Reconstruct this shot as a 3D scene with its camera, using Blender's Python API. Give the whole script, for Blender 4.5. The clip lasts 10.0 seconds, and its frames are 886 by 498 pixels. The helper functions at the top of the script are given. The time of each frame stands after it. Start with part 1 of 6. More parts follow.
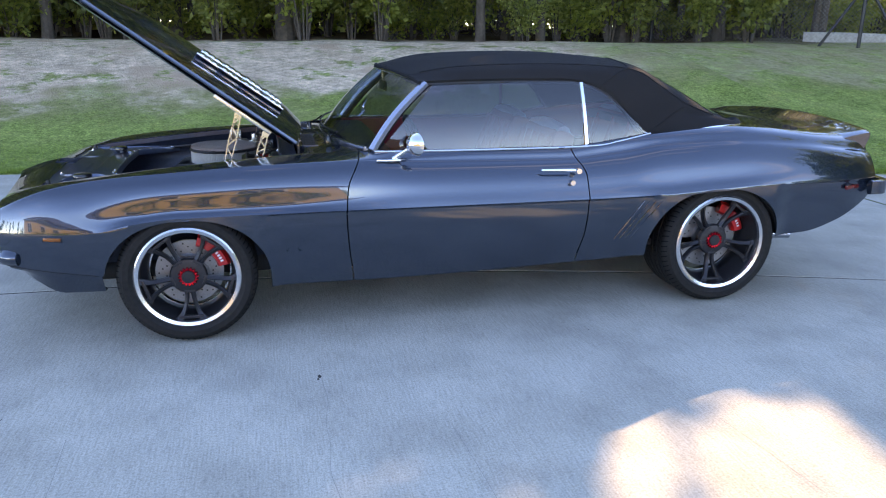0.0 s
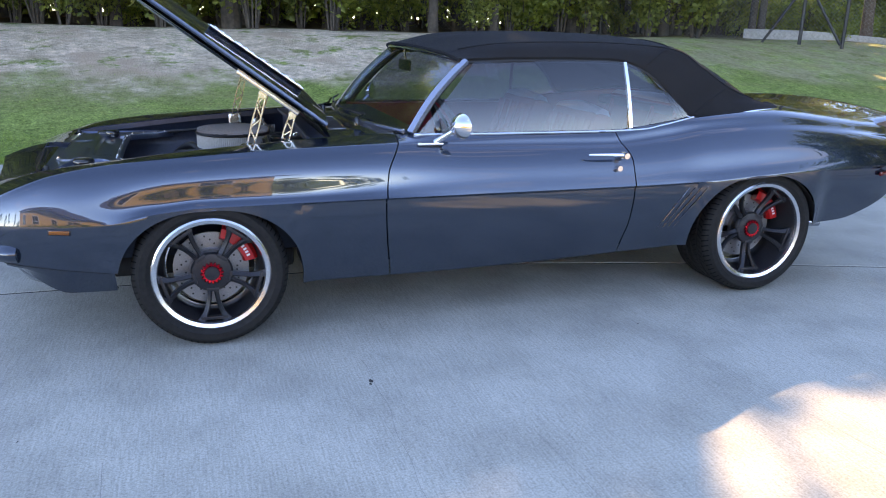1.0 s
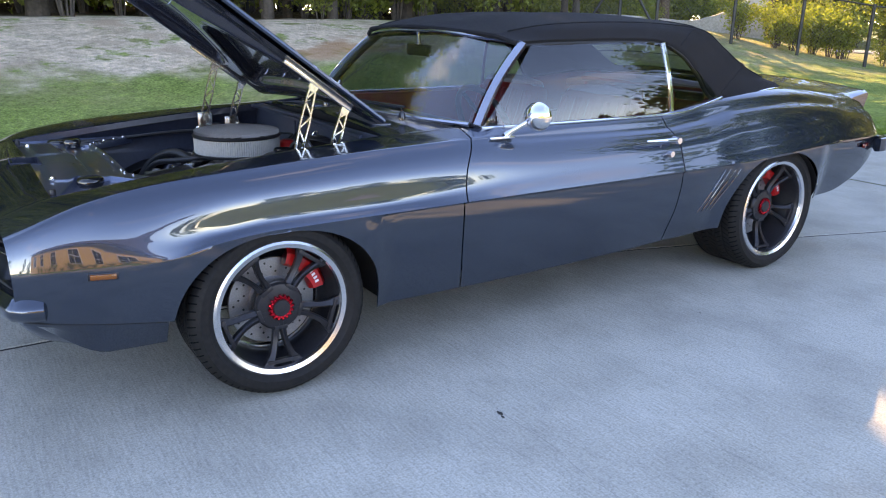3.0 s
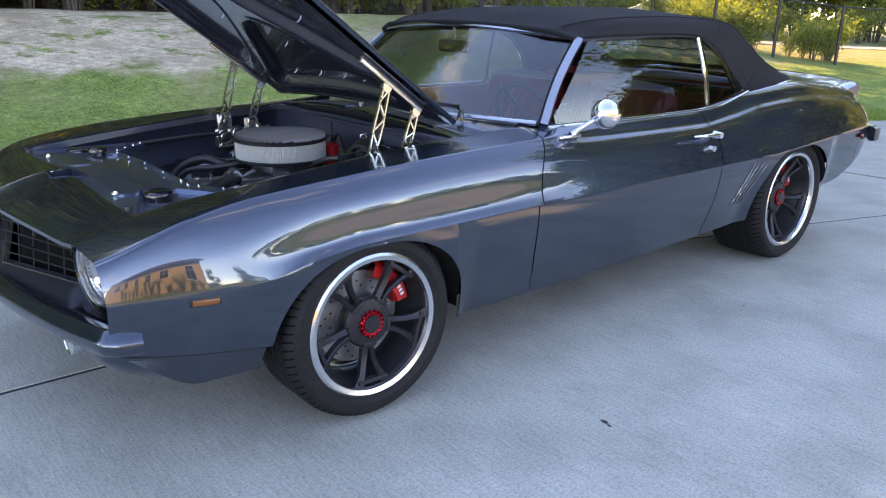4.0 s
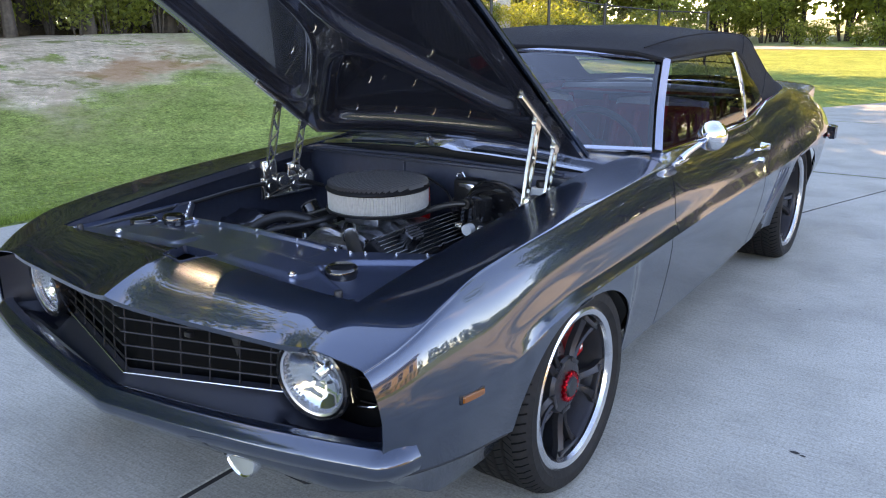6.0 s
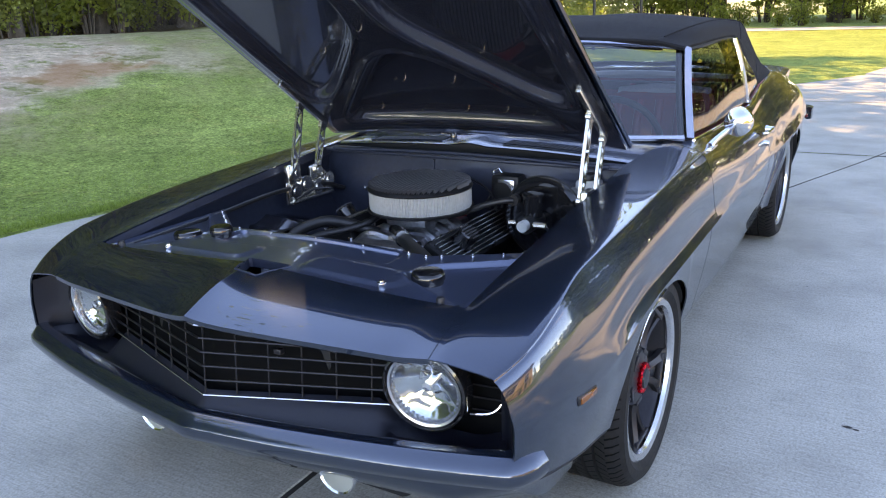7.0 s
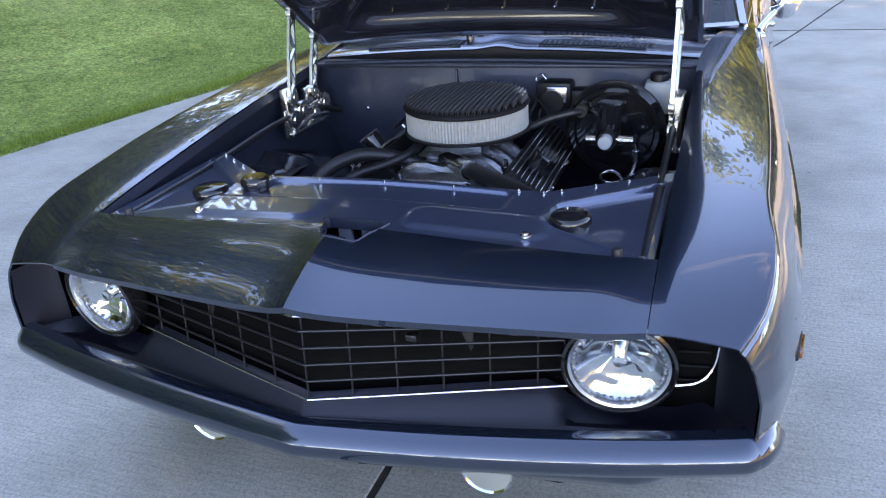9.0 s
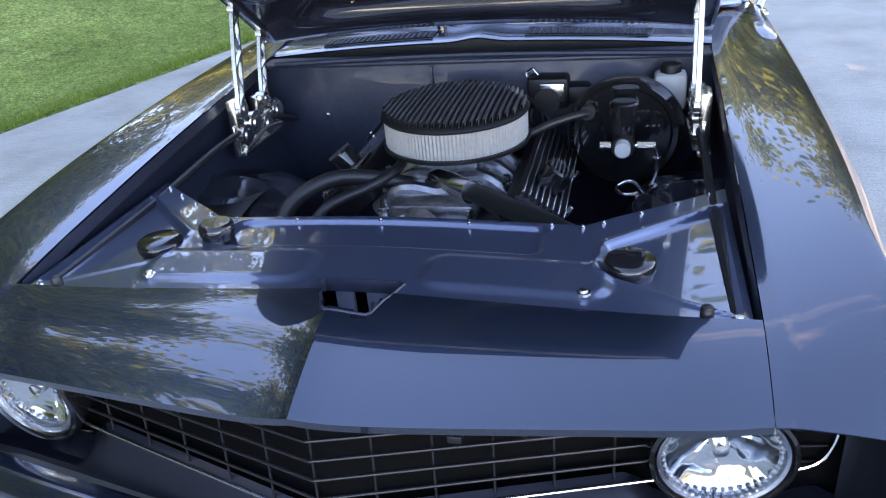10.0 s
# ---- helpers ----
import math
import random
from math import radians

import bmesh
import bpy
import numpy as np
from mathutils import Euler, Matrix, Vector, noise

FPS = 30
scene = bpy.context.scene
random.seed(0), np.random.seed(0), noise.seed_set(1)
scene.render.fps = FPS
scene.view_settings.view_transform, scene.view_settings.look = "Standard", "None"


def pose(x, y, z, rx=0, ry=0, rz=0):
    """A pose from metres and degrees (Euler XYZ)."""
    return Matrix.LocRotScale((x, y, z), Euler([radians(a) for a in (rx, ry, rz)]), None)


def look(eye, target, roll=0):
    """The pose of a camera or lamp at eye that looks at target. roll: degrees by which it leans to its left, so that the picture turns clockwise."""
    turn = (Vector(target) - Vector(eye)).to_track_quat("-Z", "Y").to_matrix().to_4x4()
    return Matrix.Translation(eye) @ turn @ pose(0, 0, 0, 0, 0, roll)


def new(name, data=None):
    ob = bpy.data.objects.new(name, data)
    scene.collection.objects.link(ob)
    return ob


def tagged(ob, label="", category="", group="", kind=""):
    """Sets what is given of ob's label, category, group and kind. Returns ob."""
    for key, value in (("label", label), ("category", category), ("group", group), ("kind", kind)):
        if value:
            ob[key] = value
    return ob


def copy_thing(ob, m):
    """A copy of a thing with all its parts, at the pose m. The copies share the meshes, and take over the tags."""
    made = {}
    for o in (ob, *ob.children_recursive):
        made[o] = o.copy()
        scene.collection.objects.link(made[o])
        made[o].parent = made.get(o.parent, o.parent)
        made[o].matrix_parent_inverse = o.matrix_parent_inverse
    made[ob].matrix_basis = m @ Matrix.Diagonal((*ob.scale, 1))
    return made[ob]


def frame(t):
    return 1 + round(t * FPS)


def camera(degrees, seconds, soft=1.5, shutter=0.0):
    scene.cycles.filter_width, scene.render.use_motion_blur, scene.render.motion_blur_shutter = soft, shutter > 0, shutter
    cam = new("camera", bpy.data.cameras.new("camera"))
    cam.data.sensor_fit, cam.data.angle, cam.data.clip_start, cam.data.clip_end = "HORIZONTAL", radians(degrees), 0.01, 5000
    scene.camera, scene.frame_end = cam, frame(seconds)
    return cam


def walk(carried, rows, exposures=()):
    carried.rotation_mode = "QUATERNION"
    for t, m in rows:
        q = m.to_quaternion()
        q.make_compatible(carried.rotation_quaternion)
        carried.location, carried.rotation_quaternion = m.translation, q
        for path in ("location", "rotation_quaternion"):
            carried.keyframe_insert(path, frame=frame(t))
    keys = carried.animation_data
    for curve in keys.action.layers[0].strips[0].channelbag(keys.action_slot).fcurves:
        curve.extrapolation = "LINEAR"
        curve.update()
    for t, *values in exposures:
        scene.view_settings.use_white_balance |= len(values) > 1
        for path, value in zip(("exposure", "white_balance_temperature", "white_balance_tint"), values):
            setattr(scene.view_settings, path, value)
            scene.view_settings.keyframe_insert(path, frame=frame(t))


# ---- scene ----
cam = camera(60.0, 10.0, soft=1.1)
PATH = [
    (0, (0.402, -4.372, 1.427), (0.835, -2.5, 0.871), 0.6),
    (0.5, (0.149, -4.217, 1.359), (0.668, -2.365, 0.809), 1.3),
    (1, (-0.026, -3.988, 1.321), (0.578, -2.167, 0.758), 1.5),
    (1.5, (-0.247, -3.797, 1.321), (0.479, -2.022, 0.752), 1.6),
    (2, (-0.493, -3.578, 1.299), (0.349, -1.857, 0.726), 1.5),
    (2.5, (-0.658, -3.378, 1.271), (0.288, -1.713, 0.695), 1.2),
    (4, (-1.27, -2.703, 1.267), (-0.034, -1.248, 0.671), 1.1),
    (4.5, (-1.407, -2.451, 1.289), (-0.096, -1.063, 0.692), 0.8),
    (5, (-1.601, -2.208, 1.302), (-0.208, -0.902, 0.709), 0.4),
    (6.5, (-1.892, -1.534, 1.333), (-0.287, -0.485, 0.762), -1.4),
    (7, (-1.977, -1.393, 1.343), (-0.342, -0.406, 0.748), -2.2),
    (7.5, (-1.946, -1.255, 1.34), (-0.294, -0.334, 0.688), -2.8),
    (8, (-1.876, -1.09, 1.328), (-0.214, -0.246, 0.603), -3.3),
    (8.5, (-1.864, -0.907, 1.321), (-0.193, -0.152, 0.523), -3.8),
    (9, (-1.865, -0.712, 1.334), (-0.181, -0.047, 0.483), -4.5),
    (9.5, (-1.745, -0.563, 1.327), (-0.045, 0.006, 0.44), -4.9),
    (10, (-1.579, -0.442, 1.336), (0.129, 0.038, 0.413), -5.6),
]
walk(cam, [(t, look(eye, target, roll)) for t, eye, target, roll in PATH], exposures=[(0, 3.2, 9400, 24), (4, 3.42, 10900, 26), (6.5, 3.5, 11300, 26), (8.5, 3.58, 10850, 27), (10, 3.78, 10500, 28)])

# ---- world, sun, exposure ----
SUN_AZ, SUN_EL = 64.0, 38.0  # degrees from +x towards +y, and above the horizon
world = bpy.data.worlds.new("sky")
scene.world = world
world.use_nodes = True
wn, wl = world.node_tree.nodes, world.node_tree.links
bg = wn["Background"]
sky = wn.new("ShaderNodeTexSky")
sky.sky_type, sky.sun_disc = "NISHITA", False
sky.sun_elevation, sky.sun_rotation = radians(SUN_EL), radians(90 - SUN_AZ)
sky.air_density, sky.dust_density, sky.ozone_density = 0.55, 0.0, 1.6
# thin broken cloud over the whole sky
tc, mp = wn.new("ShaderNodeTexCoord"), wn.new("ShaderNodeMapping")
mp.inputs["Scale"].default_value = (1.0, 1.0, 2.6)
cl, rp, mx = wn.new("ShaderNodeTexNoise"), wn.new("ShaderNodeValToRGB"), wn.new("ShaderNodeMixRGB")
cl.inputs["Scale"].default_value, cl.inputs["Detail"].default_value, cl.inputs["Roughness"].default_value = 2.6, 7.0, 0.58
rp.color_ramp.elements[0].position, rp.color_ramp.elements[1].position = 0.60, 0.88
rp.color_ramp.elements[1].color = (0.75, 0.75, 0.75, 1)
mx.inputs[2].default_value = (3.4, 3.6, 4.0, 1)
wl.new(tc.outputs["Generated"], mp.inputs["Vector"])
wl.new(mp.outputs["Vector"], cl.inputs["Vector"])
wl.new(cl.outputs["Fac"], rp.inputs["Fac"])
wl.new(rp.outputs["Color"], mx.inputs[0])
deep = wn.new("ShaderNodeHueSaturation")
deep.inputs["Saturation"].default_value = 1.12
wl.new(sky.outputs["Color"], deep.inputs["Color"])
wl.new(deep.outputs["Color"], mx.inputs[1])
wl.new(mx.outputs["Color"], bg.inputs["Color"])
bg.inputs["Strength"].default_value = 0.15
sun = new("sun", bpy.data.lights.new("sun", "SUN"))
sun.data.energy, sun.data.angle, sun.data.color = 1.25, radians(0.4), (1.0, 0.84, 0.58)
sdir = Vector((math.cos(radians(SUN_EL)) * math.cos(radians(SUN_AZ)), math.cos(radians(SUN_EL)) * math.sin(radians(SUN_AZ)), math.sin(radians(SUN_EL))))
sun.matrix_world = look(sdir * 60, (0, 0, 0))


# ---- materials ----
def material(name, color, rough=0.5, metal=0.0, grain=0.0, scale=30.0, bump=0.0, coat=0.0, spec=0.5, tint=None, wide=3.0, spread=0.25):
    """Principled surface whose colour and gloss vary at two scales; tint: a second colour that a wide noise lays over it."""
    m = bpy.data.materials.new(name)
    m.use_nodes = True
    n, l = m.node_tree.nodes, m.node_tree.links
    b = n["Principled BSDF"]
    b.inputs["Base Color"].default_value = (*color, 1)
    b.inputs["Roughness"].default_value, b.inputs["Metallic"].default_value = rough, metal
    b.inputs["Coat Weight"].default_value, b.inputs["Coat Roughness"].default_value = coat, 0.02
    b.inputs["Specular IOR Level"].default_value = spec
    if grain or bump or tint:
        geo = n.new("ShaderNodeTexCoord")
        fine = n.new("ShaderNodeTexNoise")
        fine.inputs["Scale"].default_value, fine.inputs["Detail"].default_value = scale, 6
        l.new(geo.outputs["Object"], fine.inputs["Vector"])
        last = None
        if tint:
            big, ramp, mix = n.new("ShaderNodeTexNoise"), n.new("ShaderNodeValToRGB"), n.new("ShaderNodeMixRGB")
            big.inputs["Scale"].default_value, big.inputs["Detail"].default_value = wide, 5
            ramp.color_ramp.elements[0].position, ramp.color_ramp.elements[1].position = 0.5 - spread, 0.5 + spread
            mix.inputs[1].default_value, mix.inputs[2].default_value = (*color, 1), (*tint, 1)
            l.new(geo.outputs["Object"], big.inputs["Vector"])
            l.new(big.outputs["Fac"], ramp.inputs["Fac"])
            l.new(ramp.outputs["Color"], mix.inputs[0])
            last = mix.outputs["Color"]
        if grain:
            hs, mr = n.new("ShaderNodeHueSaturation"), n.new("ShaderNodeMapRange")
            mr.inputs["From Min"].default_value, mr.inputs["From Max"].default_value = 0.25, 0.75
            mr.inputs["To Min"].default_value, mr.inputs["To Max"].default_value = 1 - grain, 1 + grain
            hs.inputs["Color"].default_value = (*color, 1)
            l.new(fine.outputs["Fac"], mr.inputs["Value"])
            l.new(mr.outputs["Result"], hs.inputs["Value"])
            if last:
                l.new(last, hs.inputs["Color"])
            last = hs.outputs["Color"]
        if last:
            l.new(last, b.inputs["Base Color"])
        if bump:
            bp = n.new("ShaderNodeBump")
            bp.inputs["Strength"].default_value, bp.inputs["Distance"].default_value = bump, 0.01
            l.new(fine.outputs["Fac"], bp.inputs["Height"])
            l.new(bp.outputs["Normal"], b.inputs["Normal"])
    return m


PAINT = material("slate_metallic_paint", (0.017, 0.034, 0.061), 0.25, 0.75, grain=0.25, scale=900, coat=1.0)
for m in (PAINT,):
    m.node_tree.nodes["Principled BSDF"].inputs["Coat IOR"].default_value = 1.74
BAY = material("bay_black_paint", (0.020, 0.028, 0.048), 0.45, 0.25, grain=0.2, scale=60, coat=0.12)
COVER = material("cover_paint", (0.080, 0.112, 0.178), 0.28, 0.65, grain=0.25, scale=900, coat=0.9)
HOODIN = material("gloss_black_pressing", (0.020, 0.022, 0.032), 0.18, 0.2, grain=0.25, scale=25, coat=0.8)
# near-black with little gloss: the shade of deep recesses put into the colour
VOID = material("recess_shade_black", (0.002, 0.002, 0.0022), 0.7, grain=0.2, scale=60, spec=0.1)
COVER.node_tree.nodes["Principled BSDF"].inputs["Coat IOR"].default_value = 1.7
BLACK = material("satin_black", (0.006, 0.006, 0.0065), 0.5, grain=0.2, scale=80)
FINGREY = material("dark_machined_fin", (0.20, 0.20, 0.21), 0.35, 0.6)
GLOSSBLACK = material("gloss_black", (0.010, 0.010, 0.011), 0.12, coat=0.5)
SURROUND = material("dark_surround_paint", (0.008, 0.010, 0.017), 0.45, 0.3, grain=0.2, scale=300, coat=0.12)
SILVER = material("silvered_reflector", (0.62, 0.65, 0.66), 0.08, 1.0)
CHROME = material("chrome", (0.82, 0.83, 0.85), 0.07, 1.0)
BRIGHT = material("brushed_stainless_trim", (0.42, 0.44, 0.49), 0.24, 1.0, grain=0.06, scale=60)
POLISH = material("polished_aluminium", (0.72, 0.73, 0.75), 0.22, 1.0, grain=0.06, scale=40)
BILLET = material("billet_aluminium", (0.74, 0.72, 0.66), 0.24, 1.0, grain=0.1, scale=60)
CAST = material("cast_aluminium", (0.40, 0.405, 0.42), 0.38, 1.0, grain=0.25, scale=70, bump=0.15)
RIM = material("graphite_rim", (0.028, 0.028, 0.032), 0.38, 0.5, grain=0.15, scale=120)
GREYBAR = material("grey_grille_bar", (0.034, 0.034, 0.038), 0.35, 0.6)
RED = material("red_paint", (0.55, 0.012, 0.012), 0.28, 0.1, coat=0.6)
REDANO = material("red_anodised", (0.5, 0.01, 0.02), 0.25, 0.9)
IRON = material("brake_iron", (0.3, 0.3, 0.31), 0.38, 0.9, grain=0.15, scale=200)
RUBBER = material("tyre_rubber", (0.012, 0.012, 0.0125), 0.62, grain=0.25, scale=60, bump=0.1, tint=(0.016, 0.0157, 0.0152), wide=6, spec=0.2)
HOSE = material("hose_rubber", (0.012, 0.012, 0.013), 0.45, grain=0.2, scale=90)
CANVAS = material("black_canvas", (0.010, 0.0105, 0.012), 0.8, grain=0.3, scale=700, bump=0.35, tint=(0.016, 0.016, 0.017), wide=4, spec=0.25)
LEATHER = material("red_leather", (0.30, 0.018, 0.022), 0.42, grain=0.2, scale=160, bump=0.12)
SEATGREY = material("pale_grey_vinyl", (0.42, 0.42, 0.43), 0.5, grain=0.15, scale=120, bump=0.08)
DASH = material("dark_vinyl", (0.014, 0.012, 0.012), 0.5, grain=0.2, scale=140, bump=0.1)
PAPER = material("pleated_paper", (0.32, 0.31, 0.285), 0.75, grain=0.1, scale=90)
PLASTIC = material("white_plastic", (0.55, 0.55, 0.52), 0.4)
AMBER = material("amber_lens", (0.22, 0.06, 0.010), 0.15, coat=0.6)
REDLENS = material("red_lens", (0.13, 0.008, 0.008), 0.15, coat=0.6)
FROST = material("clear_lamp_glass", (0.36, 0.38, 0.34), 0.12, 0.3)
BRACKET = material("pale_blue_bracket_paint", (0.34, 0.40, 0.50), 0.35, 0.2, grain=0.1, scale=60)
WHITE = material("white_mark", (0.75, 0.75, 0.75), 0.5)


def glass(name, color, rough=0.0, base=0.04, gloss=(1, 1, 1)):
    """A thin pane, alike from both sides: mirror-like at grazing angles, clear otherwise. base: what it mirrors head-on."""
    m = bpy.data.materials.new(name)
    m.use_nodes = True
    n, l = m.node_tree.nodes, m.node_tree.links
    n.remove(n["Principled BSDF"])
    tr, gl, mix, lw = n.new("ShaderNodeBsdfTransparent"), n.new("ShaderNodeBsdfGlossy"), n.new("ShaderNodeMixShader"), n.new("ShaderNodeLayerWeight")
    pw, mr = n.new("ShaderNodeMath"), n.new("ShaderNodeMapRange")
    tr.inputs["Color"].default_value = (*color, 1)
    gl.inputs["Roughness"].default_value = rough
    gl.inputs["Color"].default_value = (*gloss, 1)
    pw.operation = "POWER"
    pw.inputs[1].default_value = 5.0
    mr.inputs["To Min"].default_value, mr.inputs["To Max"].default_value = base, 1.0
    l.new(lw.outputs["Facing"], pw.inputs[0])
    l.new(pw.outputs["Value"], mr.inputs["Value"])
    l.new(mr.outputs["Result"], mix.inputs["Fac"])
    l.new(tr.outputs["BSDF"], mix.inputs[1])
    l.new(gl.outputs["BSDF"], mix.inputs[2])
    l.new(mix.outputs["Shader"], n["Material Output"].inputs["Surface"])
    return m


SIDEGLASS = glass("side_glass", (0.33, 0.36, 0.45), base=0.075)
WSGLASS = glass("windshield_glass", (0.60, 0.67, 0.68), base=0.10)
REARGLASS = glass("rear_window_plastic", (0.80, 0.84, 0.82), base=0.05)
LENS = glass("clear_lens", (0.92, 0.93, 0.93), base=0.05)


# ---- mesh helpers ----
def spl(xs, ys):
    """A smooth curve through (xs, ys) that does not overshoot."""
    xs, ys = np.array(xs, float), np.array(ys, float)
    h, d = np.diff(xs), np.diff(ys) / np.diff(xs)
    m = np.r_[d[0], [0 if a * b <= 0 else 2 * a * b / (a + b) for a, b in zip(d[:-1], d[1:])], d[-1]]

    def at(x):
        x = min(max(x, xs[0]), xs[-1])
        i = min(max(int(np.searchsorted(xs, x)) - 1, 0), len(h) - 1)
        t = (x - xs[i]) / h[i]
        return float((1 + 2 * t) * (1 - t) ** 2 * ys[i] + t * (1 - t) ** 2 * h[i] * m[i] + t * t * (3 - 2 * t) * ys[i + 1] + t * t * (t - 1) * h[i] * m[i + 1])

    return at


def catmull(pts, n):
    """n + 1 points on a smooth curve through pts (tuples of any length)."""
    p = np.array([2 * np.array(pts[0], float) - pts[1], *pts, 2 * np.array(pts[-1], float) - pts[-2]], float)
    out = []
    for k in range(n + 1):
        s = k / n * (len(pts) - 1)
        i = min(int(s), len(pts) - 2)
        t = s - i
        a, b, c, d = p[i : i + 4]
        out.append(0.5 * (2 * b + (c - a) * t + (2 * a - 5 * b + 4 * c - d) * t * t + (3 * b - a - 3 * c + d) * t**3))
    return out


def smooth(e0, e1, x):
    t = min(max((x - e0) / (e1 - e0), 0.0), 1.0)
    return t * t * (3 - 2 * t)


def from_rows(rows, close_u=False, close_v=False, flip=False, open_at=None):
    """A bmesh grid over rows of points; open_at(i, j): cells to leave open."""
    bm = bmesh.new()
    vs = [[bm.verts.new(tuple(p)) for p in row] for row in rows]
    nu, nv = len(vs), len(vs[0])
    for i in range(nu - (not close_u)):
        for j in range(nv - (not close_v)):
            if open_at and open_at(i, j):
                continue
            q = [vs[i][j], vs[(i + 1) % nu][j], vs[(i + 1) % nu][(j + 1) % nv], vs[i][(j + 1) % nv]]
            if flip:
                q.reverse()
            if len({tuple(v.co) for v in q}) >= 3:
                try:
                    bm.faces.new(q)
                except ValueError:
                    pass
    bmesh.ops.remove_doubles(bm, verts=bm.verts, dist=1e-5)
    return bm


def finish(bm, name, mat, angle=35.0, shade=True):
    me = bpy.data.meshes.new(name)
    bm.to_mesh(me)
    bm.free()
    for mm in mat if isinstance(mat, (list, tuple)) else [mat]:
        me.materials.append(mm)
    if shade:
        me.shade_smooth()
        me.set_sharp_from_angle(angle=radians(angle))
    return me


def part(name, bm, mat, parent, label="", angle=35.0, solid=0.0, offset=-1.0, shade=True):
    """Links a bmesh as one mesh object under a thing or a part."""
    ob = new(name, finish(bm, name, mat, angle, shade))
    ob.parent = parent
    if parent is not None and parent.type == "MESH":
        ob.matrix_parent_inverse = parent.matrix_basis.inverted()
    if solid:
        md = ob.modifiers.new("thickness", "SOLIDIFY")
        md.thickness, md.offset, md.use_even_offset = solid, offset, False
        sp_ = ob.modifiers.new("hard_edges", "EDGE_SPLIT")
        sp_.split_angle, sp_.use_edge_sharp = radians(72), False
    if label:
        tagged(ob, label)
    return ob


def thing(name, label, category, at=None, group="", kind=""):
    ob = new(name)
    ob.empty_display_size = 0.2
    if at is not None:
        ob.matrix_basis = at
    return tagged(ob, label, category, group, kind)


def box(bm, x0, x1, y0, y1, z0, z1, bevel=0.0, m=None):
    r = bmesh.ops.create_cube(bm, size=1.0)
    vs = r["verts"]
    for v in vs:
        v.co = Vector((x0 + (v.co.x + 0.5) * (x1 - x0), y0 + (v.co.y + 0.5) * (y1 - y0), z0 + (v.co.z + 0.5) * (z1 - z0)))
    if bevel:
        es = list({e for v in vs for e in v.link_edges})
        bv = bmesh.ops.bevel(bm, geom=es, offset=bevel, segments=2, affect="EDGES", profile=0.5)
        vs = list({v for f in bv["faces"] for v in f.verts} | {v for v in vs if v.is_valid})
    if m is not None:
        for v in vs:
            v.co = m @ v.co
    return bm


def lathe(profile, n=48, axis="y", bm=None, at=(0, 0, 0), m=None):
    """Turns (radius, height) pairs round an axis."""
    bm = bm or bmesh.new()
    rings = []
    for r, h in profile:
        ring = []
        for k in range(n):
            a = 2 * math.pi * k / n
            c, s = r * math.cos(a), r * math.sin(a)
            p = {"y": (c, h, s), "z": (c, s, h), "x": (h, c, s)}[axis]
            p = Vector(p)
            if m is not None:
                p = m @ p
            ring.append(bm.verts.new(p + Vector(at)))
        rings.append(ring)
    for a, b in zip(rings[:-1], rings[1:]):
        for k in range(n):
            f = [a[k], a[(k + 1) % n], b[(k + 1) % n], b[k]]
            bm.faces.new(f if axis != "y" else f[::-1])
    return bm


def tube(pts, r, n=10, bm=None, steps=0):
    """A round tube along points, capped."""
    bm = bm or bmesh.new()
    pts = [Vector(p) for p in (catmull(pts, steps) if steps else pts)]
    rings, up = [], None
    for i, p in enumerate(pts):
        d = (pts[min(i + 1, len(pts) - 1)] - pts[max(i - 1, 0)]).normalized()
        if up is None:
            up = d.orthogonal().normalized()
        up = (up - d * up.dot(d)).normalized()
        side = d.cross(up)
        rr = r(i / (len(pts) - 1)) if callable(r) else r
        rings.append([bm.verts.new(p + rr * (math.cos(2 * math.pi * k / n) * up + math.sin(2 * math.pi * k / n) * side)) for k in range(n)])
    for a, b in zip(rings[:-1], rings[1:]):
        for k in range(n):
            bm.faces.new((a[k], a[(k + 1) % n], b[(k + 1) % n], b[k]))
    bm.faces.new(rings[0][::-1])
    bm.faces.new(rings[-1])
    return bm


def sweep(path, section, bm=None, up=(0, 0, 1), caps=True):
    """Sweeps a closed section of (across, up) pairs along points."""
    bm = bm or bmesh.new()
    path, up = [Vector(p) for p in path], Vector(up)
    rings = []
    for i, p in enumerate(path):
        d = (path[min(i + 1, len(path) - 1)] - path[max(i - 1, 0)]).normalized()
        side = d.cross(up).normalized()
        top = side.cross(d).normalized()
        rings.append([bm.verts.new(p + a * side + b * top) for a, b in section])
    n = len(section)
    for a, b in zip(rings[:-1], rings[1:]):
        for k in range(n):
            bm.faces.new((a[k], a[(k + 1) % n], b[(k + 1) % n], b[k]))
    if caps:
        bm.faces.new(rings[0][::-1])
        bm.faces.new(rings[-1])
    return bm


def mirrored(bm):
    """The same mesh on the car's other side."""
    for v in bm.verts:
        v.co.y = -v.co.y
    bmesh.ops.reverse_faces(bm, faces=bm.faces)
    return bm


def both(name, make, mat, parent, label="", **kw):
    """A part on the driver's side and its mirror image on the other."""
    return [part(name, make(), mat, parent, label, **kw), part(name, mirrored(make()), mat, parent, label, **kw)]

# ---- the car: front towards -x, driver's side towards -y, front axle at x = 0, rear axle at x = 2.743 ----
car = thing("convertible_car", "dark slate-grey metallic classic convertible with raised hood and black canvas top", "car")

